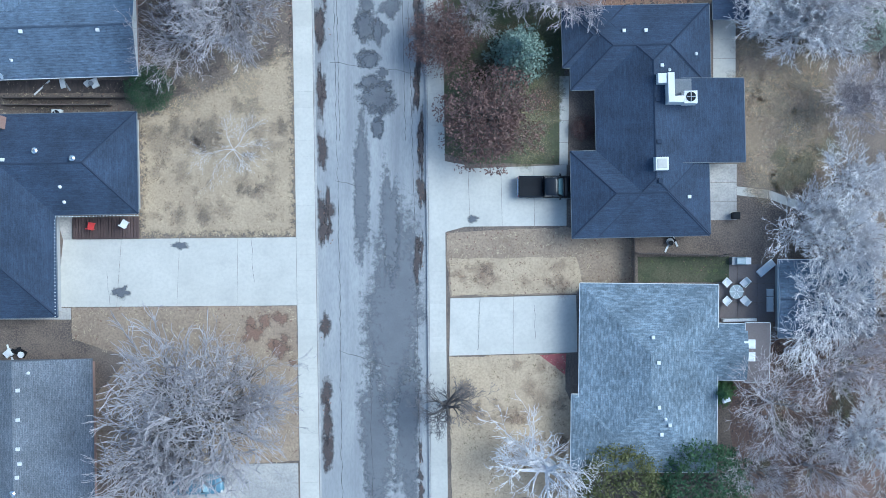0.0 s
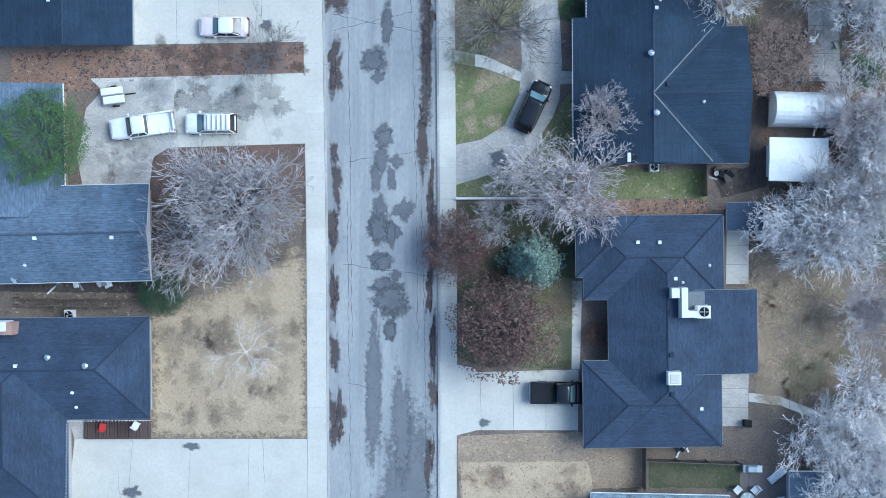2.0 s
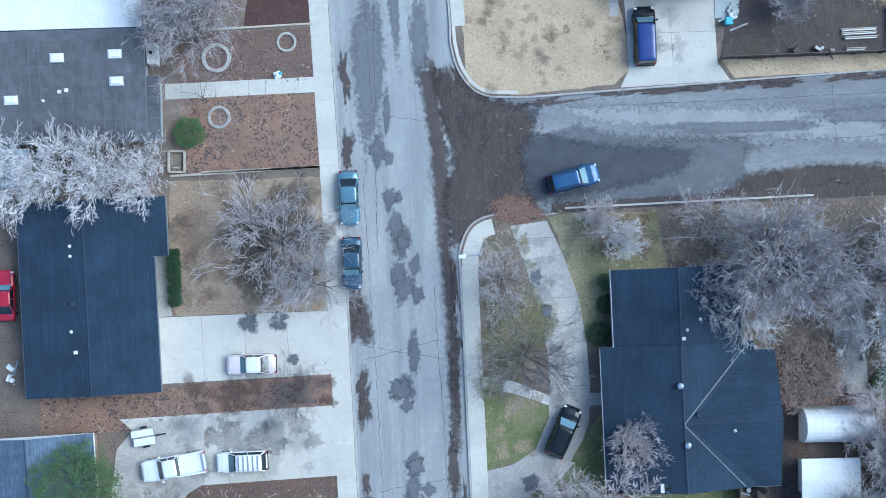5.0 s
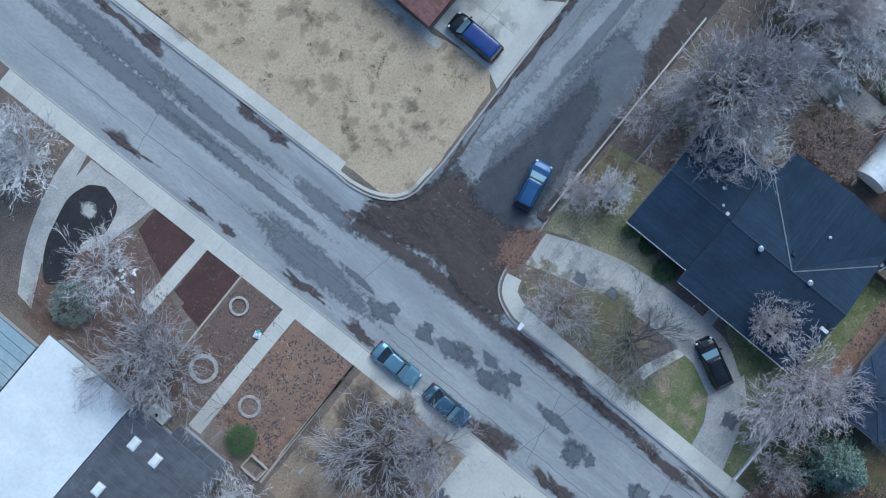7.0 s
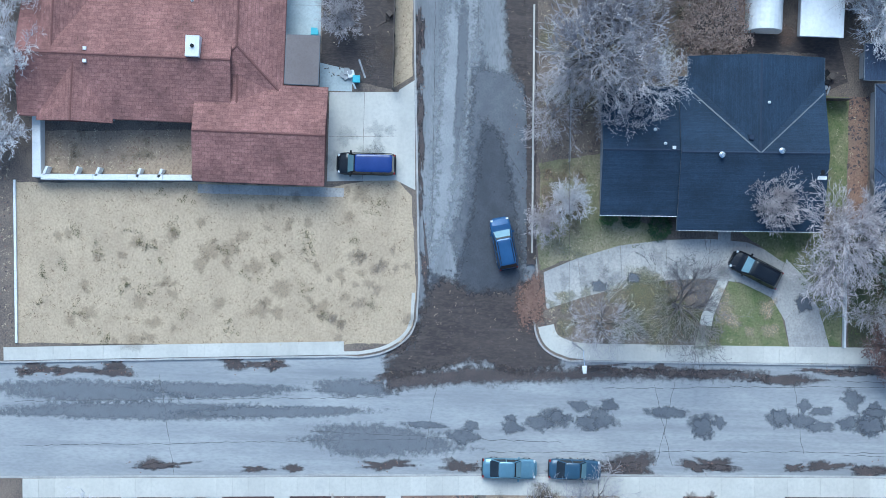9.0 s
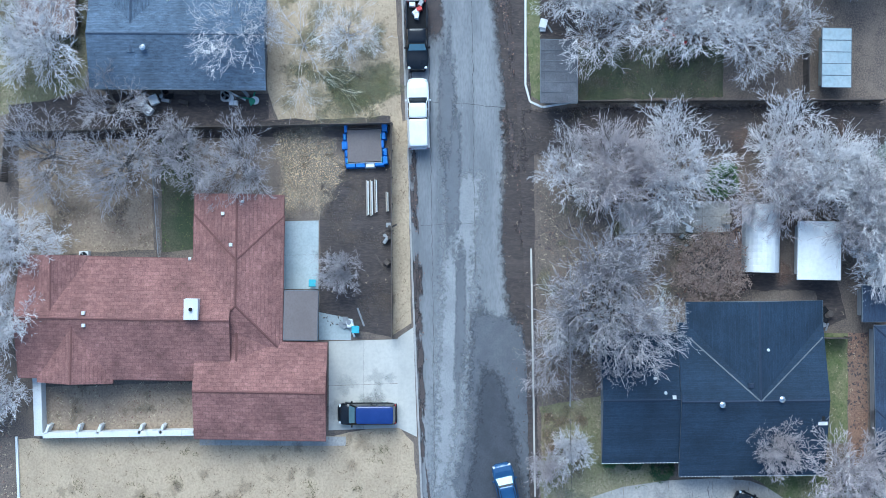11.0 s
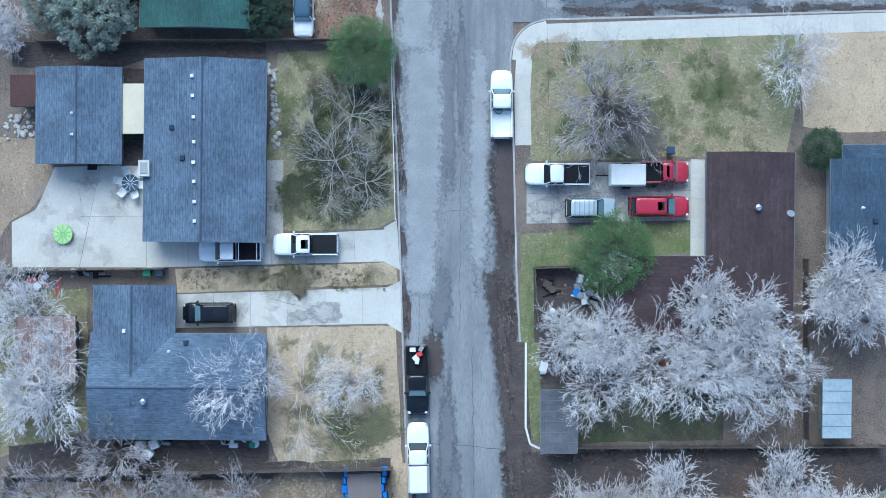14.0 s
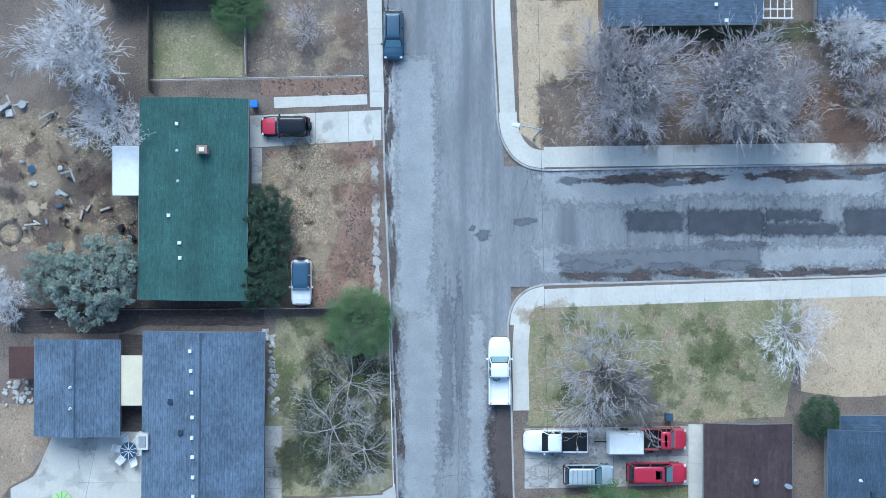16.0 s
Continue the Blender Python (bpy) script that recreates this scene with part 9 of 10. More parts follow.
boxes("raised_bed", "square frame draped with crumpled blue tarpaulin", "garden frame", 38.9, 66.45, -87.61, [('soil_bed', -1.55, 1.55, -1.45, 1.45, 0, 0.55, 0.02, 'tan_roof'), ('rail', -1.8, 1.8, 1.45, 1.62, 0, 0.6, 0.05, 'timber'), ('rail', -1.8, 1.8, -1.62, -1.45, 0, 0.6, 0.05, 'grey_metal'), ('tarp', -1.84, -1.42, -1.75, -0.95, 0, 0.6, 0.11, 'blue_plastic'), ('tarp', -1.84, -1.44, -1.03, -0.23, 0, 0.56, 0.11, 'blue_plastic'), ('tarp', -2.06, -1.44, -0.31, 0.49, 0, 0.67, 0.07, 'blue_plastic'), ('tarp', -1.96, -1.49, 0.41, 1.21, 0, 0.6, 0.13, 'blue_plastic'), ('tarp', -1.81, -1.43, 1.13, 1.93, 0, 0.73, 0.09, 'blue_plastic'), ('fold', -1.62, -1.49, -1.6, -1.17, 0.4, 0.77, 0.05, 'cyan_plastic'), ('fold', -1.81, -1.68, -0.88, -0.5, 0.4, 0.75, 0.05, 'blue_plastic'), ('fold', -1.72, -1.59, -0.16, 0.36, 0.4, 0.85, 0.05, 'blue_plastic'), ('fold', -1.78, -1.65, 0.56, 1.0, 0.4, 0.75, 0.05, 'cyan_plastic'), ('fold', -1.78, -1.65, 1.28, 1.98, 0.4, 0.72, 0.05, 'blue_plastic'), ('tarp', 1.52, 2.1, -1.75, -0.95, 0, 0.66, 0.08, 'blue_plastic'), ('tarp', 1.52, 2.06, -1.03, -0.23, 0, 0.55, 0.1, 'blue_plastic'), ('tarp', 1.45, 1.81, -0.31, 0.49, 0, 0.58, 0.08, 'blue_plastic'), ('tarp', 1.47, 2.03, 0.41, 1.21, 0, 0.71, 0.13, 'blue_plastic'), ('tarp', 1.55, 2.15, 1.13, 1.93, 0, 0.7, 0.08, 'blue_plastic'), ('fold', 1.47, 1.6, -1.6, -1.05, 0.4, 0.8, 0.05, 'cyan_plastic'), ('fold', 1.6, 1.73, -0.88, -0.54, 0.4, 0.75, 0.05, 'blue_plastic'), ('fold', 1.66, 1.79, -0.16, 0.38, 0.4, 0.82, 0.05, 'blue_plastic'), ('fold', 1.45, 1.58, 0.56, 1.02, 0.4, 0.85, 0.05, 'cyan_plastic'), ('fold', 1.59, 1.72, 1.28, 1.98, 0.4, 0.75, 0.05, 'blue_plastic'), ('tarp', -1.75, -0.8, -2.0, -1.5, 0, 0.68, 0.1, 'blue_plastic'), ('tarp', -0.89, 0.06, -2.0, -1.5, 0, 0.67, 0.1, 'blue_plastic'), ('tarp', -0.03, 0.92, -2.02, -1.5, 0, 0.53, 0.1, 'white_plastic'), ('tarp', 0.83, 1.78, -1.92, -1.5, 0, 0.72, 0.1, 'blue_plastic')], 0)
boxes("evaporative_cooler", "grey box cooler mounted beside a roof", "cooler", 67.28, 85.77, -89.55, [('case', -0.55, 0.5, -0.75, 0.75, 1.9, 3.0, 0.04, 'concrete'), ('lid', -0.35, 0.3, -0.5, 0.5, 3.0, 3.06, 0.05, 'grey_metal'), ('bracket', -0.1, 0.1, -0.7, 0.7, 0, 1.9, 0, 'grey_metal')], 0)
stone_ring(85.5, 98.58, 1.0, "dark ring of old boards in a back yard", 16, "timber")
blob("leaf_drift", "heap of orange-brown leaves at the corner", "leaves", 2.85, 50.91, 1.9, 1.1, "leaf_russet", 0.02, 0, 0.5)
rnd = random.Random(5)
sprinkle("fallen_leaves", "leaf_russet", [(2.85 + rnd.gauss(0, 1.0),  50.91 + rnd.gauss(0, 0.6), 0.05) for _ in range(420)], 0.1, rnd, "heap of orange-brown leaves at the corner")
blob("leaf_drift", "brown leaves under a front hedge", "leaves", 3.65, 50.87, 1.6, 0.8, "leaf_russet", 0.02, 0, 0.5)
boxes("timber_stack", "pale lumber stacked in a yard", "lumber", 34.26, 66.16, -88.61, [('plank', -0.13, -0.02, -1.6, 1.6, 0, 0.3, 0.01, 'pale_wood'), ('plank', 0.0, 0.12, -1.52, 1.52, 0, 0.28, 0.01, 'white_paint')], 0)
boxes("timber_stack", "pale lumber stacked in a yard", "lumber", 34.26, 65.81, -88.61, [('plank', -0.13, -0.02, -1.6, 1.6, 0, 0.35, 0.01, 'pale_wood'), ('plank', 0.0, 0.12, -1.52, 1.52, 0, 0.28, 0.01, 'white_paint')], 0)
boxes("timber_stack", "pale lumber stacked in a yard", "lumber", 34.41, 65.41, -88.61, [('plank', -0.13, -0.02, -1.5, 1.5, 0, 0.4, 0.01, 'pale_wood'), ('plank', 0.0, 0.12, -1.4249999999999998, 1.4249999999999998, 0, 0.28, 0.01, 'white_paint')], 0)
boxes("timber_stack", "pale lumber stacked in a yard", "lumber", 33.92, 64.39, -88.61, [('plank', -0.13, -0.02, -0.9, 0.9, 0, 0.45, 0.01, 'pale_wood'), ('plank', 0.0, 0.12, -0.855, 0.855, 0, 0.28, 0.01, 'white_paint')], 0)
rubble(73.87, 74.98, 0.3, 2.6, 26, 3, "winding row of pale stones beside a lawn", turn=-89.55)
rubble(71.08, 74.76, 0.3, 1.8, 18, 5, "winding row of pale stones beside a lawn", turn=-89.55)
rubble(76.41, 75.51, 0.5, 0.5, 9, 7, "small heap of pale stones", turn=-89.55)
rubble(71.41, 97.3, 0.9, 1.2, 34, 9, "bed of large pale rocks by a garage", turn=-89.55)
rubble(70.89, 98.82, 0.3, 1.2, 10, 11, "bed of large pale rocks by a garage", turn=-89.55)
rubble(-22.01, 76.36, 1.6, 1.0, 14, 15, "scattered white stones in a front garden", "white_plastic", (0.1, 0.22), turn=-63.48)
clutter(43.2, 82.5, 0.5, 2.6, 9, 1, ('timber', 'black_trim', 'grey_metal'), "odds and ends beside a house wall")
clutter(43.09, 77.42, 0.6, 1.6, 9, 2, ('black_trim', 'grey_metal', 'green_plastic', 'white_plastic'), "odds and ends beside a house wall")
clutter(56.48, 46.84, 1.2, 1.0, 14, 3, ('white_plastic', 'blue_plastic', 'black_trim', 'grey_metal'), "scrap piled in a cluttered yard")
clutter(54.67, 49.36, 0.6, 0.8, 6, 4, ('white_plastic', 'grey_metal'), "scrap piled in a cluttered yard")
clutter(57.45, 50.15, 1.0, 0.6, 7, 16, ('black_trim', 'timber'), "scrap piled in a cluttered yard")
clutter(49.83, 50.31, 0.5, 0.4, 4, 5, ('white_plastic', 'grey_metal'), "scrap piled in a cluttered yard")
clutter(95.56, 92.95, 0.8, 3.2, 14, 6, ('stone', 'black_trim', 'grey_metal', 'timber'), "junk lying in a back yard")
clutter(89.69, 95.45, 2.0, 2.5, 8, 7, ('stone', 'timber', 'paint_navy', 'grey_metal'), "junk lying in a back yard")
clutter(96.79, 98.04, 0.8, 1.5, 7, 17, ('grey_metal', 'timber', 'stone'), "junk lying in a back yard")
clutter(85.17, 88.05, 1.5, 0.8, 8, 18, ('grey_metal', 'timber', 'black_trim'), "junk lying in a back yard")
clutter(23.68, 25.1, 0.9, 0.5, 10, 8, ('black_trim', 'grey_metal', 'timber'), "dark pots and tools beside a house")
clutter(24.92, 39.78, 0.8, 0.5, 6, 9, ('concrete', 'white_plastic', 'grey_metal'), "pale boxes beside a house")
clutter(30.11, 64.54, 2.5, 0.4, 9, 10, ('white_plastic', 'timber', 'grey_metal'), "boards and boxes along a fence")
clutter(22.99, 67.56, 0.7, 0.9, 7, 19, ('timber', 'grey_metal', 'white_plastic'), "boards and pots in a yard")
clutter(57.38, 96.13, 0.6, 2.4, 9, 11, ('red_plastic', 'white_plastic', 'black_trim'), "toys and boxes by a fence")
clutter(57.96, 91.05, 0.3, 1.8, 9, 12, ('black_trim', 'grey_metal'), "dark boxes along a fence")
clutter(-38.42, -9.42, 1.0, 0.4, 8, 13, ('white_plastic', 'black_trim'), "pots beside a house wall")
clutter(21.56, 0.71, 1.5, 0.2, 6, 14, ('white_plastic', 'grey_metal', 'black_trim'), "pots beside a house wall")
clutter(49.87, 26.95, 1.2, 0.2, 6, 15, ('white_plastic', 'grey_metal'), "pale boxes along a fence")
clutter(-33.61, 14.78, 3.0, 0.3, 7, 20, ('white_plastic', 'grey_metal', 'timber'), "odds and ends between two houses")
clutter(-42.36, 37.64, 0.3, 1.2, 5, 21, ('white_plastic', 'grey_metal'), "pale boxes behind a house")
clutter(31.93, 38.26, 2, 2, 7, 22, ('white_plastic', 'red_plastic', 'grey_metal'), "odds and ends under bare trees")
clutter(49.2, 39.64, 1.2, 3, 7, 23, ('red_plastic', 'white_plastic'), "odds and ends under bare trees")
clutter(-41.49, 55.88, 1.5, 0.8, 5, 24, ('white_plastic', 'grey_metal'), "odds and ends under bare trees")
boxes("crate", "box lying in a pickup bed", "crate", 51.46, 62.24, -89.61, [('box', -0.28, 0.28, -0.2, 0.2, 0.65, 1.15, 0.03, 'white_plastic'), ('lid', -0.26, 0.26, -0.18, 0.18, 1.15, 1.2, 0.02, 'white_plastic')], 0)
boxes("crate", "box lying in a pickup bed", "crate", 51.06, 61.63, -69.61, [('box', -0.28, 0.28, -0.2, 0.2, 0.65, 1.15, 0.03, 'red_plastic'), ('lid', -0.26, 0.26, -0.18, 0.18, 1.15, 1.2, 0.02, 'red_plastic')], 0)
boxes("crate", "box lying in a pickup bed", "crate", 50.76, 61.98, -49.61, [('box', -0.28, 0.28, -0.2, 0.2, 0.65, 1.15, 0.03, 'white_plastic'), ('lid', -0.26, 0.26, -0.18, 0.18, 1.15, 1.2, 0.02, 'white_plastic')], 0)
boxes("crate", "box lying in a pickup bed", "crate", 51.57, 61.48, -29.61, [('box', -0.28, 0.28, -0.2, 0.2, 0.65, 1.15, 0.03, 'grey_metal'), ('lid', -0.26, 0.26, -0.18, 0.18, 1.15, 1.2, 0.02, 'grey_metal')], 0)
boxes("crate", "box lying in a pickup bed", "crate", 50.45, 61.83, -9.61, [('box', -0.28, 0.28, -0.2, 0.2, 0.65, 1.15, 0.03, 'white_plastic'), ('lid', -0.26, 0.26, -0.18, 0.18, 1.15, 1.2, 0.02, 'white_plastic')], 0)
boxes("timber_log", "old weathered log lying in a back yard", "log", 87.16, 92.08, -14.6, [('trunk', -0.55, 0.55, -0.17, 0.17, 0, 0.3, 0.06, 'timber'), ('bark', -0.44000000000000006, 0.385, -0.1, 0.1, 0.3, 0.34, 0.03, 'pale_wood')], 0)
boxes("timber_log", "old weathered log lying in a back yard", "log", 87.68, 89.95, -69.6, [('trunk', -0.6, 0.6, -0.17, 0.17, 0, 0.3, 0.06, 'timber'), ('bark', -0.48, 0.42, -0.1, 0.1, 0.3, 0.34, 0.03, 'pale_wood')], 0)
boxes("timber_log", "old weathered log lying in a back yard", "log", 87.77, 91.47, -29.6, [('trunk', -0.4, 0.4, -0.17, 0.17, 0, 0.3, 0.06, 'timber'), ('bark', -0.32000000000000006, 0.27999999999999997, -0.1, 0.1, 0.3, 0.34, 0.03, 'pale_wood')], 0)
clutter(96.1, 88.13, 0.7, 1.6, 14, 41, ('white_plastic', 'grey_metal', 'stone', 'black_trim', 'timber'), "scrap heaped beside a house wall", (0.12, 0.35))
clutter(89.18, 95.96, 3.6, 3.2, 12, 43, ('grey_metal', 'timber', 'black_trim', 'stone'), "scrap strewn over a bare back yard", (0.1, 0.28))
clutter(56.48, 46.84, 1.4, 0.8, 12, 44, ('white_plastic', 'blue_plastic', 'grey_metal', 'white_paint'), "white and blue scrap piled in a cluttered yard", (0.2, 0.5))
stone_ring(72.85, 54.76, 0.3, "coiled dark green hose on a truck bed", 14, "green_plastic").location.z = 0.66
hedge = thing("hedge", "dark green clipped box hedge beside a house", "hedge", -27.51, 45.73, 0, 1.1)
s = Shape()
rnd = random.Random(8)
for k in range(420):
    leaf_clump(s, Vector((rnd.uniform(-0.55, 0.55), rnd.uniform(-2.5, 2.5), rnd.uniform(0.5, 1.2))), 0.2, 16, rnd, 0.07)
part("foliage", s, "leaf_dark", hedge)
part("stem", Shape().box(-0.45, 0.45, -2.4, 2.4, 0, 0.6, 0.1), "bark", hedge)
rnd = random.Random(21)
tuft_leaves = Shape()
for x, y in [(8.77, 86.91), (7.22, 85.92), (5.83, 84.19), (2.64, 85.01), (3.32, 87.41), (8.77, 83.32), (11.28, 81.89), (11.67, 84.51), (5.08, 93.04), (0.71, 91.39), (2, 94.91), (4.08, 94.69), (6.04, 73.72), (8.26, 70.71), (6.76, 70.49), (3.57, 71.32), (10.84, 65.18), (11.67, 64.79), (4.65, 76.34), (6.65, 78.41), (6.59, 89.67), (8.31, 91.96), (6.99, 85.02), (3.06, 85.69), (7.69, 71.14), (5.72, 74.18), (0.09, 77.73), (1.06, 81.71), (-1.52, 89.03), (8.3, 66.87), (2.42, 65.01), (1.27, 69.45)]:
    for k in range(rnd.randint(3, 8)):
        leaf_clump(tuft_leaves, Vector((x + rnd.gauss(0, 0.35), y + rnd.gauss(0, 0.35), 0.05)), 0.24, 22, rnd, 0.05, 0.2)
tagged(part("grass_tufts", tuft_leaves, "weed"), "dark tufts of weed on a straw lawn", "grass", kind="stuff")
street_lamp(-0.41, 47.03, -1.95, 46.93)
street_lamp(94.3, 51.54, 94.62, 53.65)
pergola = thing("pergola", "white timber pergola between houses", "pergola", 105.93, 30.35, 0, -89.6)
for k in range(5):
    part("slat", Shape().box(-1.3 + k * 0.62, -1.22 + k * 0.62, -1.2, 0.75, 2.3, 2.42), "white_paint", pergola)
for yy in (-1.1, -0.3, 0.6):
    part("beam", Shape().box(-1.4, 1.4, yy - 0.05, yy + 0.05, 2.18, 2.3), "white_paint", pergola)
for xx in (-1.25, 1.25):
    for yy in (-1.0, 0.6):
        part("post", Shape().box(xx - 0.06, xx + 0.06, yy - 0.06, yy + 0.06, 0, 2.2), "white_paint", pergola)
# ---- strings of lights, roadside edging, weeds ----
def string_lights(x0, y0, x1, y1, z=2.56):
    """White bulbs clipped along an eave."""
    s = Shape()
    d = math.hypot(x1 - x0, y1 - y0)
    for k in range(int(d / 0.3) + 1):
        u = k * 0.3 / d
        x, y = x0 + (x1 - x0) * u, y0 + (y1 - y0) * u
        s.tube((x, y, z - 0.1), (x, y, z), 0.025, 0.05, 6)
    s.tube((x0, y0, z - 0.1), (x1, y1, z - 0.1), 0.012, 0.012, 4)
    tagged(part("string_lights", s, "white_plastic"), "white bulbs strung along the eave of a house", "lights", kind="stuff")


for line in ((-33.85, 2.86, -26.6, 3.0), (-33.88, -5.85, -33.93, 2.8), (11.0, 45.25, 11.12, 38.6), (9.9, 38.3, 10.1, 26.0)):
    string_lights(*line)
rnd = random.Random(64)
for k in range(26):
    y = 80.4 + k * 0.56 + rnd.uniform(-0.2, 0.2)
    if 92.6 < y < 97 and k % 3:
        continue
    w, d = rnd.uniform(0.15, 0.5), rnd.uniform(0.2, 0.75)
    pts = [(y + d * math.cos(a) * rnd.uniform(0.7, 1.2), 65.75 + 0.03 * (y - 88) + rnd.uniform(-0.1, 0.1) + w * math.sin(a) * rnd.uniform(0.7, 1.2)) for a in [i * 0.785 for i in range(8)]]
    ob = part("edging_piece", Shape().slab(pts, -0.05, rnd.uniform(0.03, 0.07), 0.01), "concrete_old")
    tagged(ob, "broken pale piece of old concrete edging", "edging", "broken edging beside the road")
slabs("path", "concrete path along a house front", "path", [(68.7, 37.45), (68.7, 36.15), (59.9, 36.1), (59.9, 37.4)], 1, 5, "concrete", 0.05, 0.02)
slabs("path", "short concrete path to a house corner", "path", [(59.85, 40.3), (59.85, 37.45), (59.05, 37.45), (59.05, 40.3)], 1, 2, "concrete", 0.05, 0.02)
low_wall("low white wall along a patio", [(24.9, -6.3), (27.9, -6.25)], 0.25, 0.8, "white_paint", "garden_wall", "wall")
for k in range(6):
    a = radians(60 * k + 20)
    garden_chair(66.11 + 1.0 * math.cos(a), 87.57 + 1.0 * math.sin(a), 60 * k + 200)
boxes("chimney_stack", "white chimney on a brick stack beside a navy roof", "chimney", -39.48, 11.22, 0, [('brick_shaft', 0.3, 1.35, -0.75, 0.35, 0, 4.3, 0, 'brick_wall'), ('hood', -0.85, 0.85, -0.45, 0.45, 0, 4.7, 0.03, 'white_paint'), ('flue', -0.12, 0.12, -0.12, 0.12, 4.7, 4.78, 0, 'black_trim')], 0)
ac_unit(28.9, 91.4, -89.6)
slabs("porch_slab", "grey concrete strip under the eave of a house", "patio", [(12.74, 81.11), (12.8, 67.97), (11.98, 67.97), (11.92, 81.1)], 9, 1, "concrete_old", 0.04, 0.05)
weeds = Shape()
for x0, x1, y0, y1, n in ((56.6, 58.9, 64.6, 83.0, 520), (68.6, 79.2, 30.0, 51.5, 420), (41.5, 53.0, 64.2, 68.0, 60), (0.8, 10.8, -21.5, -9.8, 70)):
    for k in range(n):
        x, y = rnd.uniform(x0, x1), rnd.uniform(y0, y1)
        if noise.noise((x * 0.45, y * 0.45, 8.0)) < 0.0:
            continue
        leaf_clump(weeds, Vector((x, y, 0.04)), rnd.uniform(0.1, 0.28), 14, rnd, 0.05, 0.2)
tagged(part("weeds", weeds, "weed"), "low brown-green weeds in the winter lawns", "weeds", kind="stuff")
# ---- road surface: damp patches, drifts, cracks ----
patch("mud", "dark damp asphalt at the junction", "damp", [(0.7, 60.45), (5.76, 60.04), (4.42, 57.8), (10.72, 56.6), (16.79, 56.07), (19.31, 55.69), (18.25, 54.1), (14.16, 52.95), (7.54, 51.78), (2.46, 51.53)], "tar", -0.125, 0.45)
patch("mud", "dark wet leaves and mud at the junction", "mud", [(-4.02, 63.38), (-2.49, 63.84), (-0.79, 61.51), (1.47, 60.78), (4.24, 60.09), (5.2, 58.29), (3.88, 56.55), (4.03, 53), (5.23, 50.84), (1.4, 49.94), (-0.38, 49.59), (-0.92, 48.59), (-2.72, 47.63), (-3.36, 51.7), (-2.48, 55.73), (-3.37, 59.81)], "dirt", -0.11, 0.5)
patch("mud", "thin trail of leaves along the road", "mud", [(-5.27, 63.92), (-4.02, 63.38), (-2.95, 56.76), (-2.85, 51.69), (-2.77, 46.11), (-2.52, 37.49), (-2.51, 29.38), (-3.27, 29.4), (-3.41, 41.57), (-3.96, 48.68), (-4.44, 57.81)], "litter", -0.12, 0.35)
patch("mud", "dark damp stretch of road", "damp", [(24.05, 56.65), (23.56, 53.1), (21.54, 51.57), (13.93, 51.18), (6.83, 51.15), (5.79, 57.33), (8.83, 58.36), (12.89, 57.11)], "damp", -0.13, 0.5)
patch("mud", "muddy leaf-strewn road edge", "mud", [(42.33, 53.95), (42.34, 52.17), (30.16, 51.46), (14.95, 51.19), (6.83, 51), (6.83, 51.86), (20.01, 53.09), (30.15, 54.15)], "dirt", -0.137, 0.35)
patch("mud", "muddy leaf-strewn road edge", "mud", [(58.39, 56.01), (58.43, 53.47), (49.03, 52.94), (42.95, 52.16), (36.86, 51.93), (36.84, 53.45), (46.48, 54.33)], "dirt", -0.137, 0.35)
patch("mud", "muddy puddled road edge", "mud", [(68.69, 55.65), (68.46, 53.31), (66.94, 52.44), (62.37, 52.4), (61.1, 53.15), (53.23, 53.34), (56.26, 54.74), (63.37, 55.1)], "dirt", -0.136, 0.4)
patch("mud", "damp edge of a street", "damp", [(83.97, 49.52), (84.88, 31), (82.85, 30.98), (81.69, 48.74)], "damp_soft", -0.138, 0.4)
patch("tar_band", "dark tarred band on the street", "road repair", [(85.99, 43.12), (86.03, 37.99), (87.91, 38), (87.87, 43.13)], "tar", -0.125, 0.3)
patch("tar_band", "dark tarred band on the street", "road repair", [(85.68, 37.58), (85.72, 30.67), (88.06, 30.68), (88.01, 37.59)], "tar", -0.125, 0.3)
patch("tar_band", "dark tarred band on the street", "road repair", [(87.05, 30.73), (87.08, 25.59), (88.1, 25.6), (88.06, 30.73)], "tar", -0.125, 0.3)
patch("tar_band", "dark tarred band on the street", "road repair", [(85.72, 30.72), (85.77, 24.06), (86.89, 24.07), (86.84, 30.72)], "tar", -0.125, 0.3)
patch("tar_band", "dark tarred band on the street", "road repair", [(85.77, 23.6), (85.83, 15.92), (88.27, 15.94), (88.21, 23.62)], "tar", -0.125, 0.3)
patch("tar_band", "dark tarred band on the street", "road repair", [(85.93, 16.33), (85.97, 9.83), (88.31, 9.84), (88.26, 16.35)], "tar", -0.125, 0.3)
crack_line([(91.33, 43.21), (86.5, 42.92), (81.93, 43.14)], 0.05, -0.13)
crack_line([(91.37, 37.77), (86.54, 37.48), (81.96, 37.7)], 0.05, -0.13)
crack_line([(91.42, 30.76), (86.59, 30.47), (82.01, 30.69)], 0.05, -0.13)
crack_line([(91.45, 26.08), (86.62, 25.79), (82.05, 26.01)], 0.05, -0.13)
crack_line([(91.49, 21), (86.66, 20.71), (82.08, 20.93)], 0.05, -0.13)
blob("damp_patch", "damp dark patch on the worn road surface", "stain", 83.47, 41.02, 3.04, 0.51, "damp", -0.136, -89.6, 0.35)
blob("damp_patch", "damp dark patch on the worn road surface", "stain", 83.27, 32.38, 2.79, 0.61, "damp", -0.136, -89.6, 0.35)
blob("damp_patch", "damp dark patch on the worn road surface", "stain", 82.93, 45.59, 2.03, 0.51, "damp", -0.136, -89.6, 0.35)
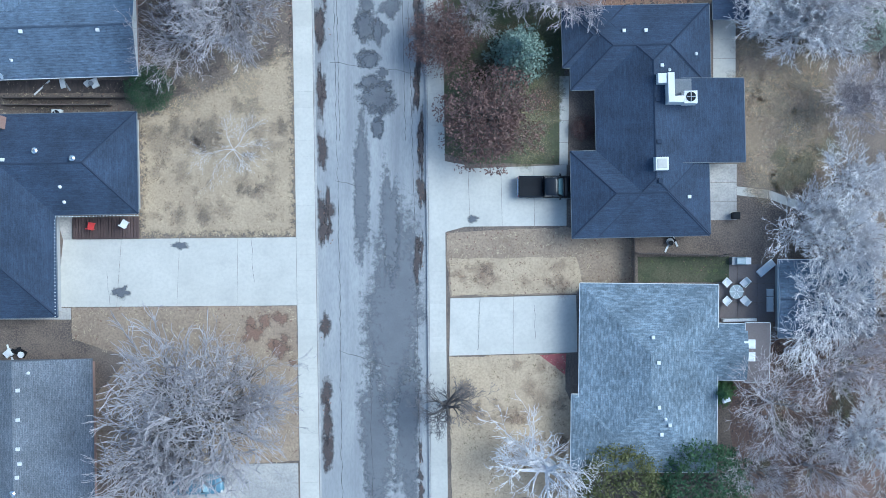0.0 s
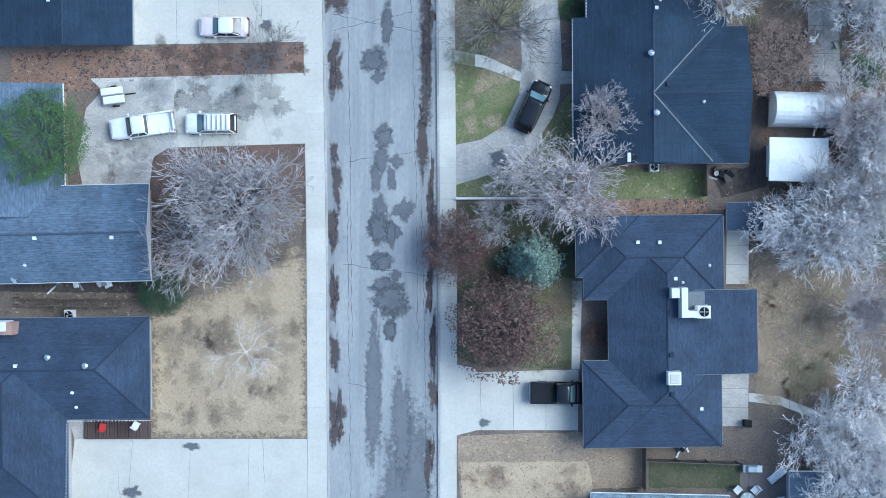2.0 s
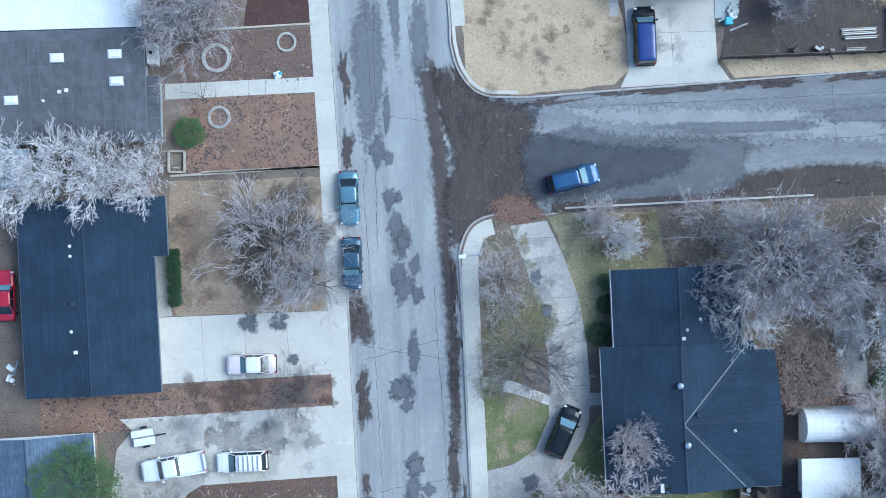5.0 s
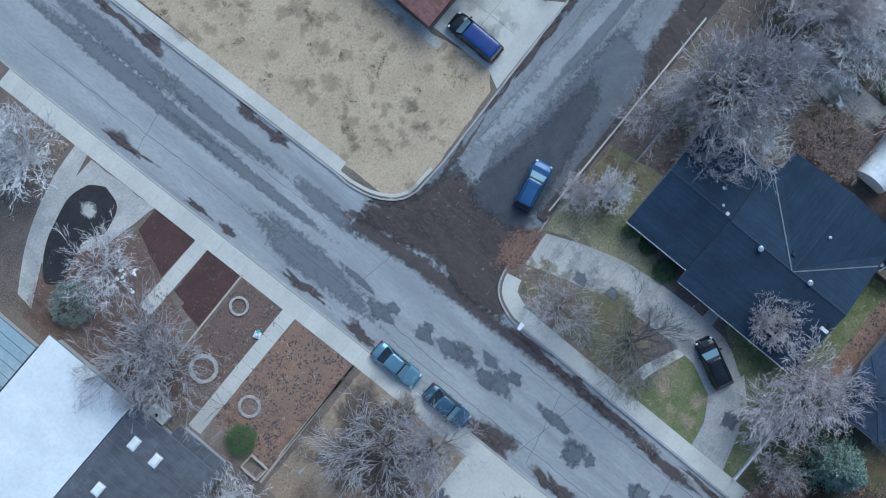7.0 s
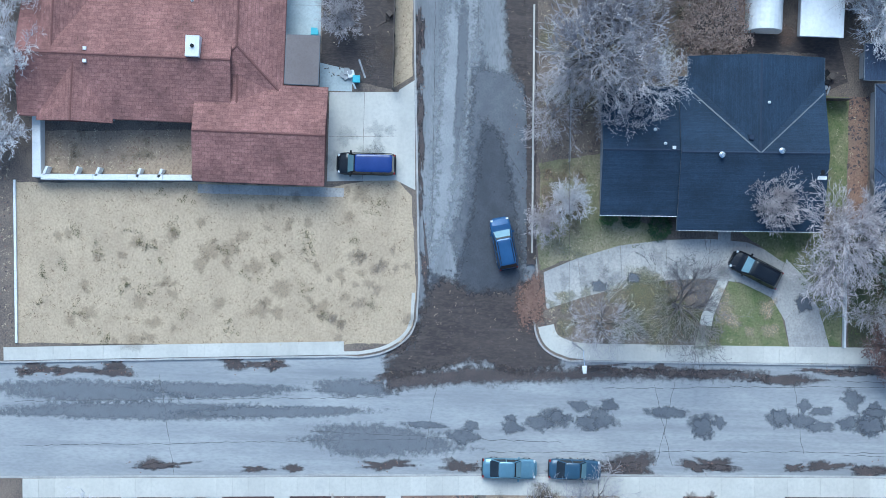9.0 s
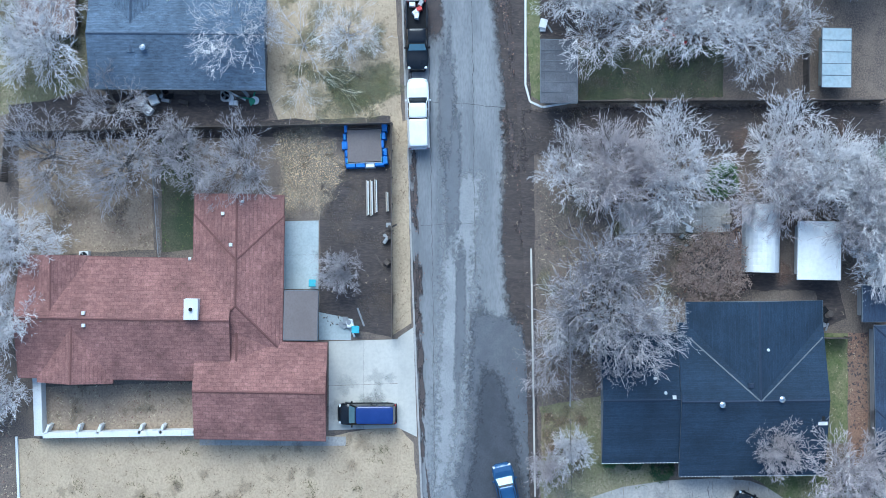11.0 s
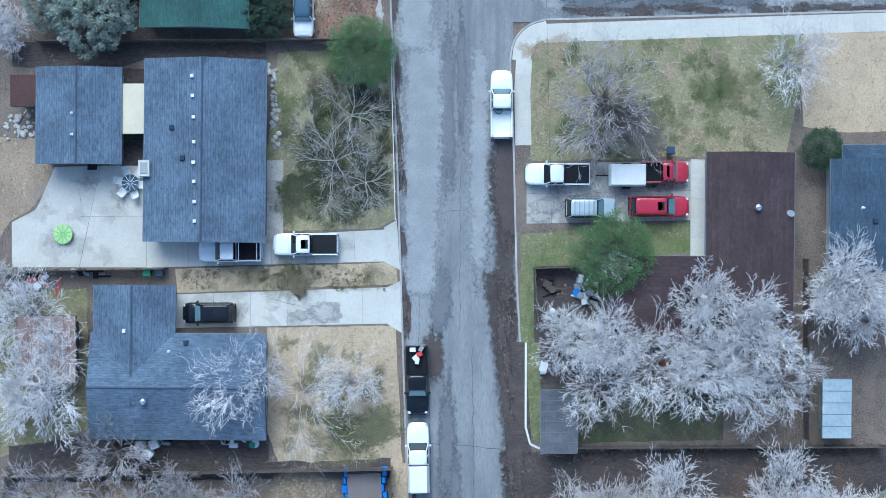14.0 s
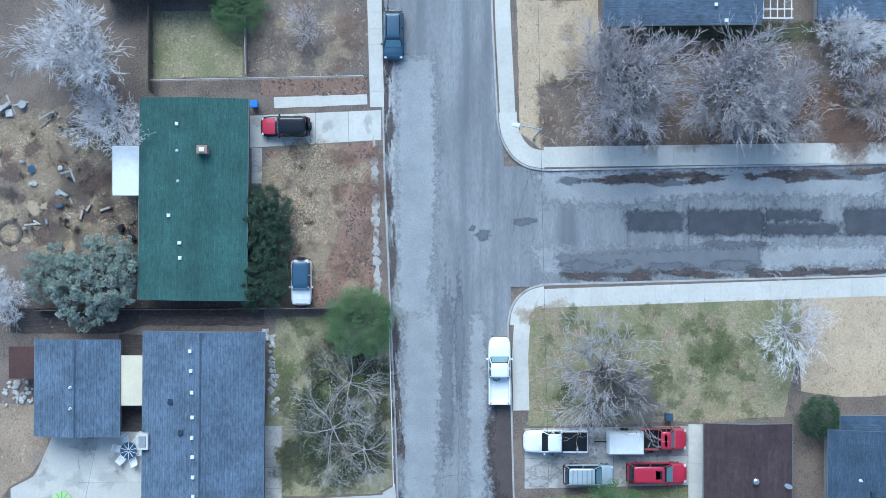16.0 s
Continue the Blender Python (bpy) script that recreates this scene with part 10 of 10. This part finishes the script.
blob("damp_patch", "damp dark patch on the worn road surface", "stain", 86.84, 52.23, 0.91, 0.3, "damp", -0.136, -89.6, 0.35)
blob("damp_patch", "damp dark patch on the worn road surface", "stain", 85.55, 56.03, 0.61, 0.41, "damp", -0.136, -89.6, 0.35)
blob("damp_patch", "damp dark patch on the worn road surface", "stain", 86.2, 57, 0.25, 0.25, "damp", -0.136, -89.6, 0.35)
blob("damp_patch", "damp dark patch on the worn road surface", "stain", 90.53, 48.19, 1.01, 0.3, "damp", -0.136, -89.6, 0.35)
blob("damp_patch", "damp dark patch on the worn road surface", "stain", 90.34, 39.54, 1.52, 0.3, "damp", -0.136, -89.6, 0.35)
blob("damp_patch", "damp dark patch on the worn road surface", "stain", 84.79, 33.4, 2.54, 0.46, "damp", -0.136, -89.6, 0.35)
blob("damp_patch", "damp dark patch on the worn road surface", "stain", 91.2, 24.81, 3.04, 0.46, "damp", -0.136, -89.6, 0.35)
blob("damp_patch", "damp dark patch on the worn road surface", "stain", -6.79, 20.09, 0.91, 1.22, "damp", -0.136, -0, 0.35)
blob("damp_patch", "damp dark patch on the worn road surface", "stain", -4.76, 21.76, 0.71, 0.81, "damp", -0.136, -0, 0.35)
blob("damp_patch", "damp dark patch on the worn road surface", "stain", -6.89, 17.05, 0.71, 0.71, "damp", -0.136, -0, 0.35)
blob("damp_patch", "damp dark patch on the worn road surface", "stain", -6.18, 14.78, 1.32, 0.71, "damp", -0.136, -0, 0.35)
blob("damp_patch", "damp dark patch on the worn road surface", "stain", -5.77, 13.36, 1.12, 1.01, "damp", -0.136, -0, 0.35)
blob("damp_patch", "damp dark patch on the worn road surface", "stain", -5.87, 10.83, 0.51, 0.71, "damp", -0.136, -0, 0.35)
blob("damp_patch", "damp dark patch on the worn road surface", "stain", -7.45, 35.26, 0.91, 1.01, "damp", -0.136, 0.56, 0.35)
blob("damp_patch", "damp dark patch on the worn road surface", "stain", -6.63, 28.53, 0.71, 0.71, "damp", -0.136, 0.56, 0.35)
blob("damp_patch", "damp dark patch on the worn road surface", "stain", -6.86, 26.25, 0.51, 1.12, "damp", -0.136, 0.56, 0.35)
blob("damp_patch", "damp dark patch on the worn road surface", "stain", -5.44, 26.01, 0.46, 0.61, "damp", -0.136, 0.56, 0.35)
blob("damp_patch", "damp dark patch on the worn road surface", "stain", -7.05, 20.07, 0.81, 1.12, "damp", -0.136, 0.56, 0.35)
blob("damp_patch", "damp dark patch on the worn road surface", "stain", -5.38, 19.68, 0.41, 0.51, "damp", -0.136, 0.56, 0.35)
blob("damp_patch", "damp dark patch on the worn road surface", "stain", -6.77, 17.13, 0.86, 0.66, "damp", -0.136, 0.56, 0.35)
blob("damp_patch", "damp dark patch on the worn road surface", "stain", -5.49, 15.88, 0.46, 0.41, "damp", -0.136, 0.56, 0.35)
blob("damp_patch", "damp dark patch on the worn road surface", "stain", -6.5, 15.01, 0.91, 0.51, "damp", -0.136, 0.56, 0.35)
blob("damp_patch", "damp dark patch on the worn road surface", "stain", -5.72, 13.35, 1.32, 1.01, "damp", -0.136, 0.56, 0.35)
blob("damp_patch", "damp dark patch on the worn road surface", "stain", -5.8, 11.07, 0.46, 0.81, "damp", -0.136, 0.56, 0.35)
blob("damp_patch", "damp dark patch on the worn road surface", "stain", -7.6, 35.17, 0.81, 0.86, "damp", -0.136, 0.1, 0.35)
blob("damp_patch", "damp dark patch on the worn road surface", "stain", -7.19, 33.65, 0.51, 0.46, "damp", -0.136, 0.1, 0.35)
blob("damp_patch", "damp dark patch on the worn road surface", "stain", -7.22, 48.32, 0.71, 1.42, "damp", -0.136, 0.1, 0.35)
blob("damp_patch", "damp dark patch on the worn road surface", "stain", -7.21, 44.53, 0.86, 1.42, "damp", -0.136, 0.1, 0.35)
blob("damp_patch", "damp dark patch on the worn road surface", "stain", -5.89, 43.52, 0.46, 0.71, "damp", -0.136, 0.1, 0.35)
blob("damp_patch", "damp dark patch on the worn road surface", "stain", -6.44, 38.21, 0.46, 1.62, "damp", -0.136, 0.1, 0.35)
blob("damp_patch", "damp dark patch on the worn road surface", "stain", -6.58, 28.09, 0.66, 0.76, "damp", -0.136, 0.1, 0.35)
blob("damp_patch", "damp dark patch on the worn road surface", "stain", -7.28, 24.55, 0.41, 1.12, "damp", -0.136, 0.1, 0.35)
blob("damp_patch", "damp dark patch on the worn road surface", "stain", -5.86, 24.55, 0.41, 1.01, "damp", -0.136, 0.1, 0.35)
blob("damp_patch", "damp dark patch on the worn road surface", "stain", -6.92, 22.12, 0.61, 0.71, "damp", -0.136, 0.1, 0.35)
blob("damp_patch", "damp dark patch on the worn road surface", "stain", -7.02, 19.99, 0.71, 1.12, "damp", -0.136, 0.1, 0.35)
blob("damp_patch", "damp dark patch on the worn road surface", "stain", -5.85, 19.49, 0.35, 1.01, "damp", -0.136, 0.1, 0.35)
blob("damp_patch", "damp dark patch on the worn road surface", "stain", -6.56, 16.96, 0.71, 0.66, "damp", -0.136, 0.1, 0.35)
blob("damp_patch", "damp dark patch on the worn road surface", "stain", -5.89, 13.67, 1.32, 1.01, "damp", -0.136, 0.1, 0.35)
blob("damp_patch", "damp dark patch on the worn road surface", "stain", -5.89, 10.89, 0.51, 0.71, "damp", -0.136, 0.1, 0.35)
blob("damp_patch", "damp dark patch on the worn road surface", "stain", -7.72, 49.8, 0.61, 1.32, "damp", -0.136, -1.71, 0.35)
blob("damp_patch", "damp dark patch on the worn road surface", "stain", -7.16, 48.17, 0.51, 0.71, "damp", -0.136, -1.71, 0.35)
blob("damp_patch", "damp dark patch on the worn road surface", "stain", -7.54, 45.64, 0.71, 0.81, "damp", -0.136, -1.71, 0.35)
blob("damp_patch", "damp dark patch on the worn road surface", "stain", -6.06, 46.21, 0.41, 0.71, "damp", -0.136, -1.71, 0.35)
blob("damp_patch", "damp dark patch on the worn road surface", "stain", -8.15, 52.35, 0.51, 0.91, "damp", -0.136, -1.71, 0.35)
blob("damp_patch", "damp dark patch on the worn road surface", "stain", -9.15, 56.43, 0.51, 1.22, "damp", -0.136, -1.71, 0.35)
blob("damp_patch", "damp dark patch on the worn road surface", "stain", -8.23, 59.95, 0.3, 1.52, "damp", -0.136, -1.71, 0.35)
blob("damp_patch", "damp dark patch on the worn road surface", "stain", -8.15, 55.9, 0.41, 0.61, "damp", -0.136, -1.71, 0.35)
blob("damp_patch", "damp dark patch on the worn road surface", "stain", -7.39, 52.33, 0.35, 0.46, "damp", -0.136, -1.71, 0.35)
blob("damp_patch", "damp dark patch on the worn road surface", "stain", -4.26, -5.98, 2.28, 7.61, "damp_soft", -0.136, -0, 0.35)
blob("damp_patch", "damp dark patch on the worn road surface", "stain", -6.03, -17.11, 1.32, 5.58, "damp_soft", -0.136, -0, 0.35)
blob("damp_patch", "damp dark patch on the worn road surface", "stain", -3.24, -16.1, 1.01, 5.58, "damp_soft", -0.136, -0, 0.35)
blob("damp_patch", "damp dark patch on the worn road surface", "stain", -7.29, 5.67, 0.61, 6.08, "damp_soft", -0.136, -0, 0.35)
blob("damp_patch", "damp dark patch on the worn road surface", "stain", -4.76, 2.12, 0.71, 4.56, "damp_soft", -0.136, -0, 0.35)
blob("damp_patch", "damp dark patch on the worn road surface", "stain", -9.83, 64.06, 1.01, 6.59, "damp_soft", -0.136, -1.71, 0.35)
blob("damp_patch", "damp dark patch on the worn road surface", "stain", -5.2, 66.45, 0.71, 3.04, "damp_soft", -0.136, -1.71, 0.35)
blob("damp_patch", "long damp streak along the worn road", "stain", -6.14, 89.95, 7.61, 0.81, "damp_soft", -0.137, -89.48, 0.3)
blob("damp_patch", "long damp streak along the worn road", "stain", -5.69, 79.98, 6.08, 0.61, "damp_soft", -0.137, -89.48, 0.3)
blob("damp_patch", "long damp streak along the worn road", "stain", -7.83, 86.59, 11.15, 0.71, "damp_soft", -0.137, -87.89, 0.3)
blob("damp_patch", "long damp streak along the worn road", "stain", -7.54, 73.83, 7.61, 0.51, "damp_soft", -0.137, -87.89, 0.3)
blob("damp_patch", "damp dark patch on the worn road surface", "stain", 36.87, 58.6, 0.71, 6.08, "damp_soft", -0.136, -89.61, 0.35)
blob("damp_patch", "damp dark patch on the worn road surface", "stain", 16.58, 55.92, 0.91, 6.59, "damp_soft", -0.136, -89.61, 0.35)
blob("damp_patch", "damp dark patch on the worn road surface", "stain", 23.68, 57.75, 0.51, 6.08, "damp_soft", -0.136, -89.61, 0.35)
blob("damp_patch", "damp dark patch on the worn road surface", "stain", 42.96, 59.15, 0.61, 5.07, "damp_soft", -0.136, -89.61, 0.35)
blob("damp_patch", "damp dark patch on the worn road surface", "stain", 73.49, 59.34, 0.61, 7.1, "damp_soft", -0.136, -89.55, 0.35)
blob("damp_patch", "damp dark patch on the worn road surface", "stain", 64.37, 56.22, 0.61, 6.08, "damp_soft", -0.136, -89.55, 0.35)
blob("damp_patch", "damp dark patch on the worn road surface", "stain", 55.71, 59.71, 0.81, 3.04, "damp_soft", -0.136, -89.55, 0.35)
blob("damp_patch", "damp dark patch on the worn road surface", "stain", 76.04, 58.09, 0.35, 5.07, "damp_soft", -0.136, -89.55, 0.35)
blob("worn_patch", "pale worn strip on the road", "stain", 35.89, 53.62, 0.56, 2.54, "pale_patch", -0.136, -89.61, 0.35)
blob("worn_patch", "pale worn strip on the road", "stain", 19.65, 53.15, 0.3, 1.42, "pale_patch", -0.136, -89.61, 0.35)
blob("worn_patch", "pale worn strip on the road", "stain", 16.6, 53.13, 0.25, 1.01, "pale_patch", -0.136, -89.61, 0.35)
blob("leaf_drift", "drift of brown leaves on the road", "leaves", 50.87, 60.38, 0.81, 2.13, "litter", -0.136, -89.28, 0.35)
blob("leaf_drift", "drift of wet brown leaves in the gutter", "leaves", -11.04, 19.84, 0.35, 1.62, "litter", -0.136, -0, 0.5)
blob("leaf_drift", "drift of wet brown leaves in the gutter", "leaves", -10.94, 14.27, 0.3, 2.13, "litter", -0.136, -0, 0.5)
blob("leaf_drift", "drift of wet brown leaves in the gutter", "leaves", -10.83, 8.7, 0.35, 1.32, "litter", -0.136, -0, 0.5)
blob("leaf_drift", "drift of wet brown leaves in the gutter", "leaves", -10.33, 3.39, 0.41, 1.12, "litter", -0.136, -0, 0.5)
blob("leaf_drift", "drift of wet brown leaves in the gutter", "leaves", -12.1, -0.66, 0.41, 1.62, "litter", -0.136, -0, 0.5)
blob("leaf_drift", "drift of wet brown leaves in the gutter", "leaves", -10.43, -13.06, 0.41, 1.32, "litter", -0.136, -0, 0.5)
blob("leaf_drift", "drift of wet brown leaves in the gutter", "leaves", -10.23, -18.12, 0.41, 1.83, "litter", -0.136, -0, 0.5)
blob("leaf_drift", "drift of wet brown leaves in the gutter", "leaves", -2.33, -0.91, 0.3, 1.83, "litter", -0.136, -0, 0.5)
blob("leaf_drift", "drift of wet brown leaves in the gutter", "leaves", -1.98, 9.21, 0.25, 2.03, "litter", -0.136, -0, 0.5)
blob("leaf_drift", "drift of wet brown leaves in the gutter", "leaves", -2.38, 14.27, 0.25, 1.52, "litter", -0.136, -0, 0.5)
blob("leaf_drift", "drift of wet brown leaves in the gutter", "leaves", -10.99, 34.05, 0.66, 1.62, "litter", -0.136, 0.1, 0.5)
blob("leaf_drift", "drift of wet brown leaves in the gutter", "leaves", -11.35, 41.13, 1.01, 1.72, "litter", -0.136, 0.1, 0.5)
blob("leaf_drift", "drift of wet brown leaves in the gutter", "leaves", -3.14, 28.1, 0.41, 3.04, "litter", -0.136, 0.1, 0.5)
blob("leaf_drift", "drift of wet brown leaves in the gutter", "leaves", -2.9, 36.7, 0.35, 3.04, "litter", -0.136, 0.1, 0.5)
blob("leaf_drift", "drift of wet brown leaves in the gutter", "leaves", -2.11, 18.99, 0.41, 3.04, "litter", -0.136, 0.1, 0.5)
litter_run(WEST[1:5], -1, 26, 0.25, 0.9, 3)
litter_run(EAST, 1, 30, 0.2, 0.75, 5, (0.1, 0.32), (0.4, 1.6))
litter_run(EAST_N[:3], 1, 10, 0.3, 1.0, 6)
litter_run(NORTH[:6], -1, 60, 0.15, 0.7, 7, (0.1, 0.3))
litter_run(SOUTH, 1, 26, 0.4, 1.6, 8, (0.2, 0.6))
litter_run([(81.4, 49), (82.2, 20)], 1, 12, 0.3, 0.9, 9)
litter_run([(91.2, 49), (92.0, 20)], -1, 14, 0.3, 0.9, 10)
litter_run([(-1.5, 50), (0.5, 57), (-1.5, 63)], 1, 24, -2.5, 2.5, 12, (0.2, 0.7))
blob("damp_patch", "damp dark patch on the worn road surface", "stain", 82.83, 46.72, 2.28, 0.46, "damp", -0.112, -89.55, 0.35)
blob("damp_patch", "damp dark patch on the worn road surface", "stain", 82.89, 39.11, 1.62, 0.46, "damp", -0.112, -89.55, 0.35)
blob("damp_patch", "damp dark patch on the worn road surface", "stain", 83.03, 33.52, 1.93, 0.41, "damp", -0.112, -89.55, 0.35)
blob("damp_patch", "damp dark patch on the worn road surface", "stain", 83.16, 43.42, 0.71, 0.3, "damp", -0.112, -89.55, 0.35)
crack_line([(-9.82, 22.37), (-9.32, 0.1), (-9.01, -22.27)], 0.045, -0.128)
crack_line([(-3.14, 22.37), (-2.48, 0.1), (-1.98, -22.27)], 0.045, -0.128)
crack_line([(-6.28, -22.17), (-6.53, -10.02)], 0.045, -0.128)
crack_line([(-9.72, 6.17), (-7.29, 5.67)], 0.045, -0.128)
crack_line([(-10.08, 16.8), (-1.98, 15.79)], 0.045, -0.128)
crack_line([(-9.32, -9.01), (-4.76, -10.53)], 0.045, -0.128)
crack_line([(-10.52, 54.39), (-9.72, 32.13), (-9.28, 9.77)], 0.045, -0.128)
crack_line([(-4.43, 44.28), (-3.64, 24.05), (-3.36, 9.78)], 0.045, -0.128)
crack_line([(-11.25, 39.21), (-3.66, 37.71)], 0.045, -0.128)
crack_line([(-9.71, 26.06), (-2.63, 27.08)], 0.045, -0.128)
crack_line([(-9.14, 70.12), (-9.4, 47.83)], 0.045, -0.128)
crack_line([(-10.46, 60.02), (-4.41, 59.08)], 0.045, -0.128)
crack_line([(-11.12, 37.74), (-3.98, 39.56)], 0.045, -0.128)
crack_line([(52.08, 60.83), (29.75, 60.33), (7.32, 59.92)], 0.045, -0.128)
crack_line([(52.11, 56.93), (26.73, 56.4)], 0.045, -0.128)
crack_line([(42.94, 61.43), (42.49, 53.56)], 0.045, -0.128)
crack_line([(31.77, 61.36), (32.07, 56.03)], 0.045, -0.128)
crack_line([(19.63, 55.43), (13.56, 52.6)], 0.045, -0.128)
crack_line([(88.7, 61.75), (66.36, 61.82), (43.92, 61.55)], 0.045, -0.128)
crack_line([(83.65, 58.15), (53.19, 58.07)], 0.045, -0.128)
crack_line([(74.48, 62.9), (73.52, 55.28)], 0.045, -0.128)
crack_line([(63.31, 62.82), (64.38, 54.7)], 0.045, -0.128)
crack_line([(-7.25, 96.92), (-5.86, 63.83)], 0.045, -0.128)
crack_line([(-11.27, 96.35), (-9.52, 60.74)], 0.045, -0.128)
crack_line([(-4.39, 84.01), (-13.89, 82.4)], 0.045, -0.128)
crack_line([(-17.16, 0.86), (-16.91, -2.94)], 0.03, 0.046)
crack_line([(-30.07, -1.93), (-29.81, -4.96)], 0.03, 0.046)
crack_line([(3.34, -4.46), (3.08, -9.01)], 0.03, 0.046)
crack_line([(8.15, -4.96), (8.3, -8)], 0.03, 0.046)
crack_line([(-22.18, 33.04), (-21.9, 27.98)], 0.03, 0.046)
crack_line([(-28.99, 29.96), (-29.21, 23.89)], 0.03, 0.046)
crack_line([(67.33, 92.7), (64.29, 92.15)], 0.03, 0.046)
crack_line([(55.87, 75.28), (54.42, 69.17)], 0.03, 0.046)
blob("stain", "dark stain on a driveway", "stain", -28.8, -3.8, 0.71, 0.51, "damp", 0.03, -0, 0.35)
blob("stain", "dark stain on a driveway", "stain", -23.49, 0.35, 0.61, 0.3, "damp", 0.03, -0, 0.35)
blob("stain", "dark stain on a driveway", "stain", 2.73, 2.73, 0.41, 0.3, "damp", 0.03, -0, 0.35)
blob("stain", "dark stain on a driveway", "stain", -21.12, 41.47, 0.71, 0.76, "damp", 0.03, 0.1, 0.35)
blob("stain", "dark stain on a driveway", "stain", -18.49, 41.63, 0.76, 0.66, "damp", 0.03, 0.1, 0.35)
blob("stain", "dark stain on a driveway", "stain", -17.22, 38.09, 0.41, 0.41, "damp", 0.03, 0.1, 0.35)
blob("stain", "dark stain on a driveway", "stain", 4.68, 44.8, 0.51, 0.61, "damp", 0.03, 0.1, 0.35)
blob("stain", "dark stain on a driveway", "stain", 5.59, 41.77, 0.41, 0.51, "damp", 0.03, 0.1, 0.35)
blob("stain", "dark stain on a driveway", "stain", 3.7, 26.49, 0.71, 0.71, "damp", 0.03, 0.1, 0.35)
blob("stain", "dark stain on a driveway", "stain", 54.66, 70.19, 1.12, 0.71, "concrete_old", 0.03, -89.28, 0.35)
blob("stain", "dark stain on a driveway", "stain", 54.38, 72.21, 1.01, 0.41, "concrete_old", 0.03, -89.28, 0.35)
blob("stain", "dark stain on a driveway", "stain", 64.42, 50.39, 1.27, 0.61, "concrete_old", 0.03, -89.55, 0.35)
blob("stain", "dark stain on a driveway", "stain", 65.96, 47.61, 1.52, 0.51, "concrete_old", 0.03, -89.55, 0.35)
blob("stain", "dark stain on a driveway", "stain", 63.4, 50.89, 1.01, 0.41, "concrete_old", 0.03, -89.55, 0.35)
cable(114.74, 52.07, 62.61, 50.57)
cable(85.34, 53.9, 91.04, 52.28)
cable(18.78, 55.62, 12.42, 51.57)
cable(2.26, 48.22, 34.42, 49.07)
grow_lawns()
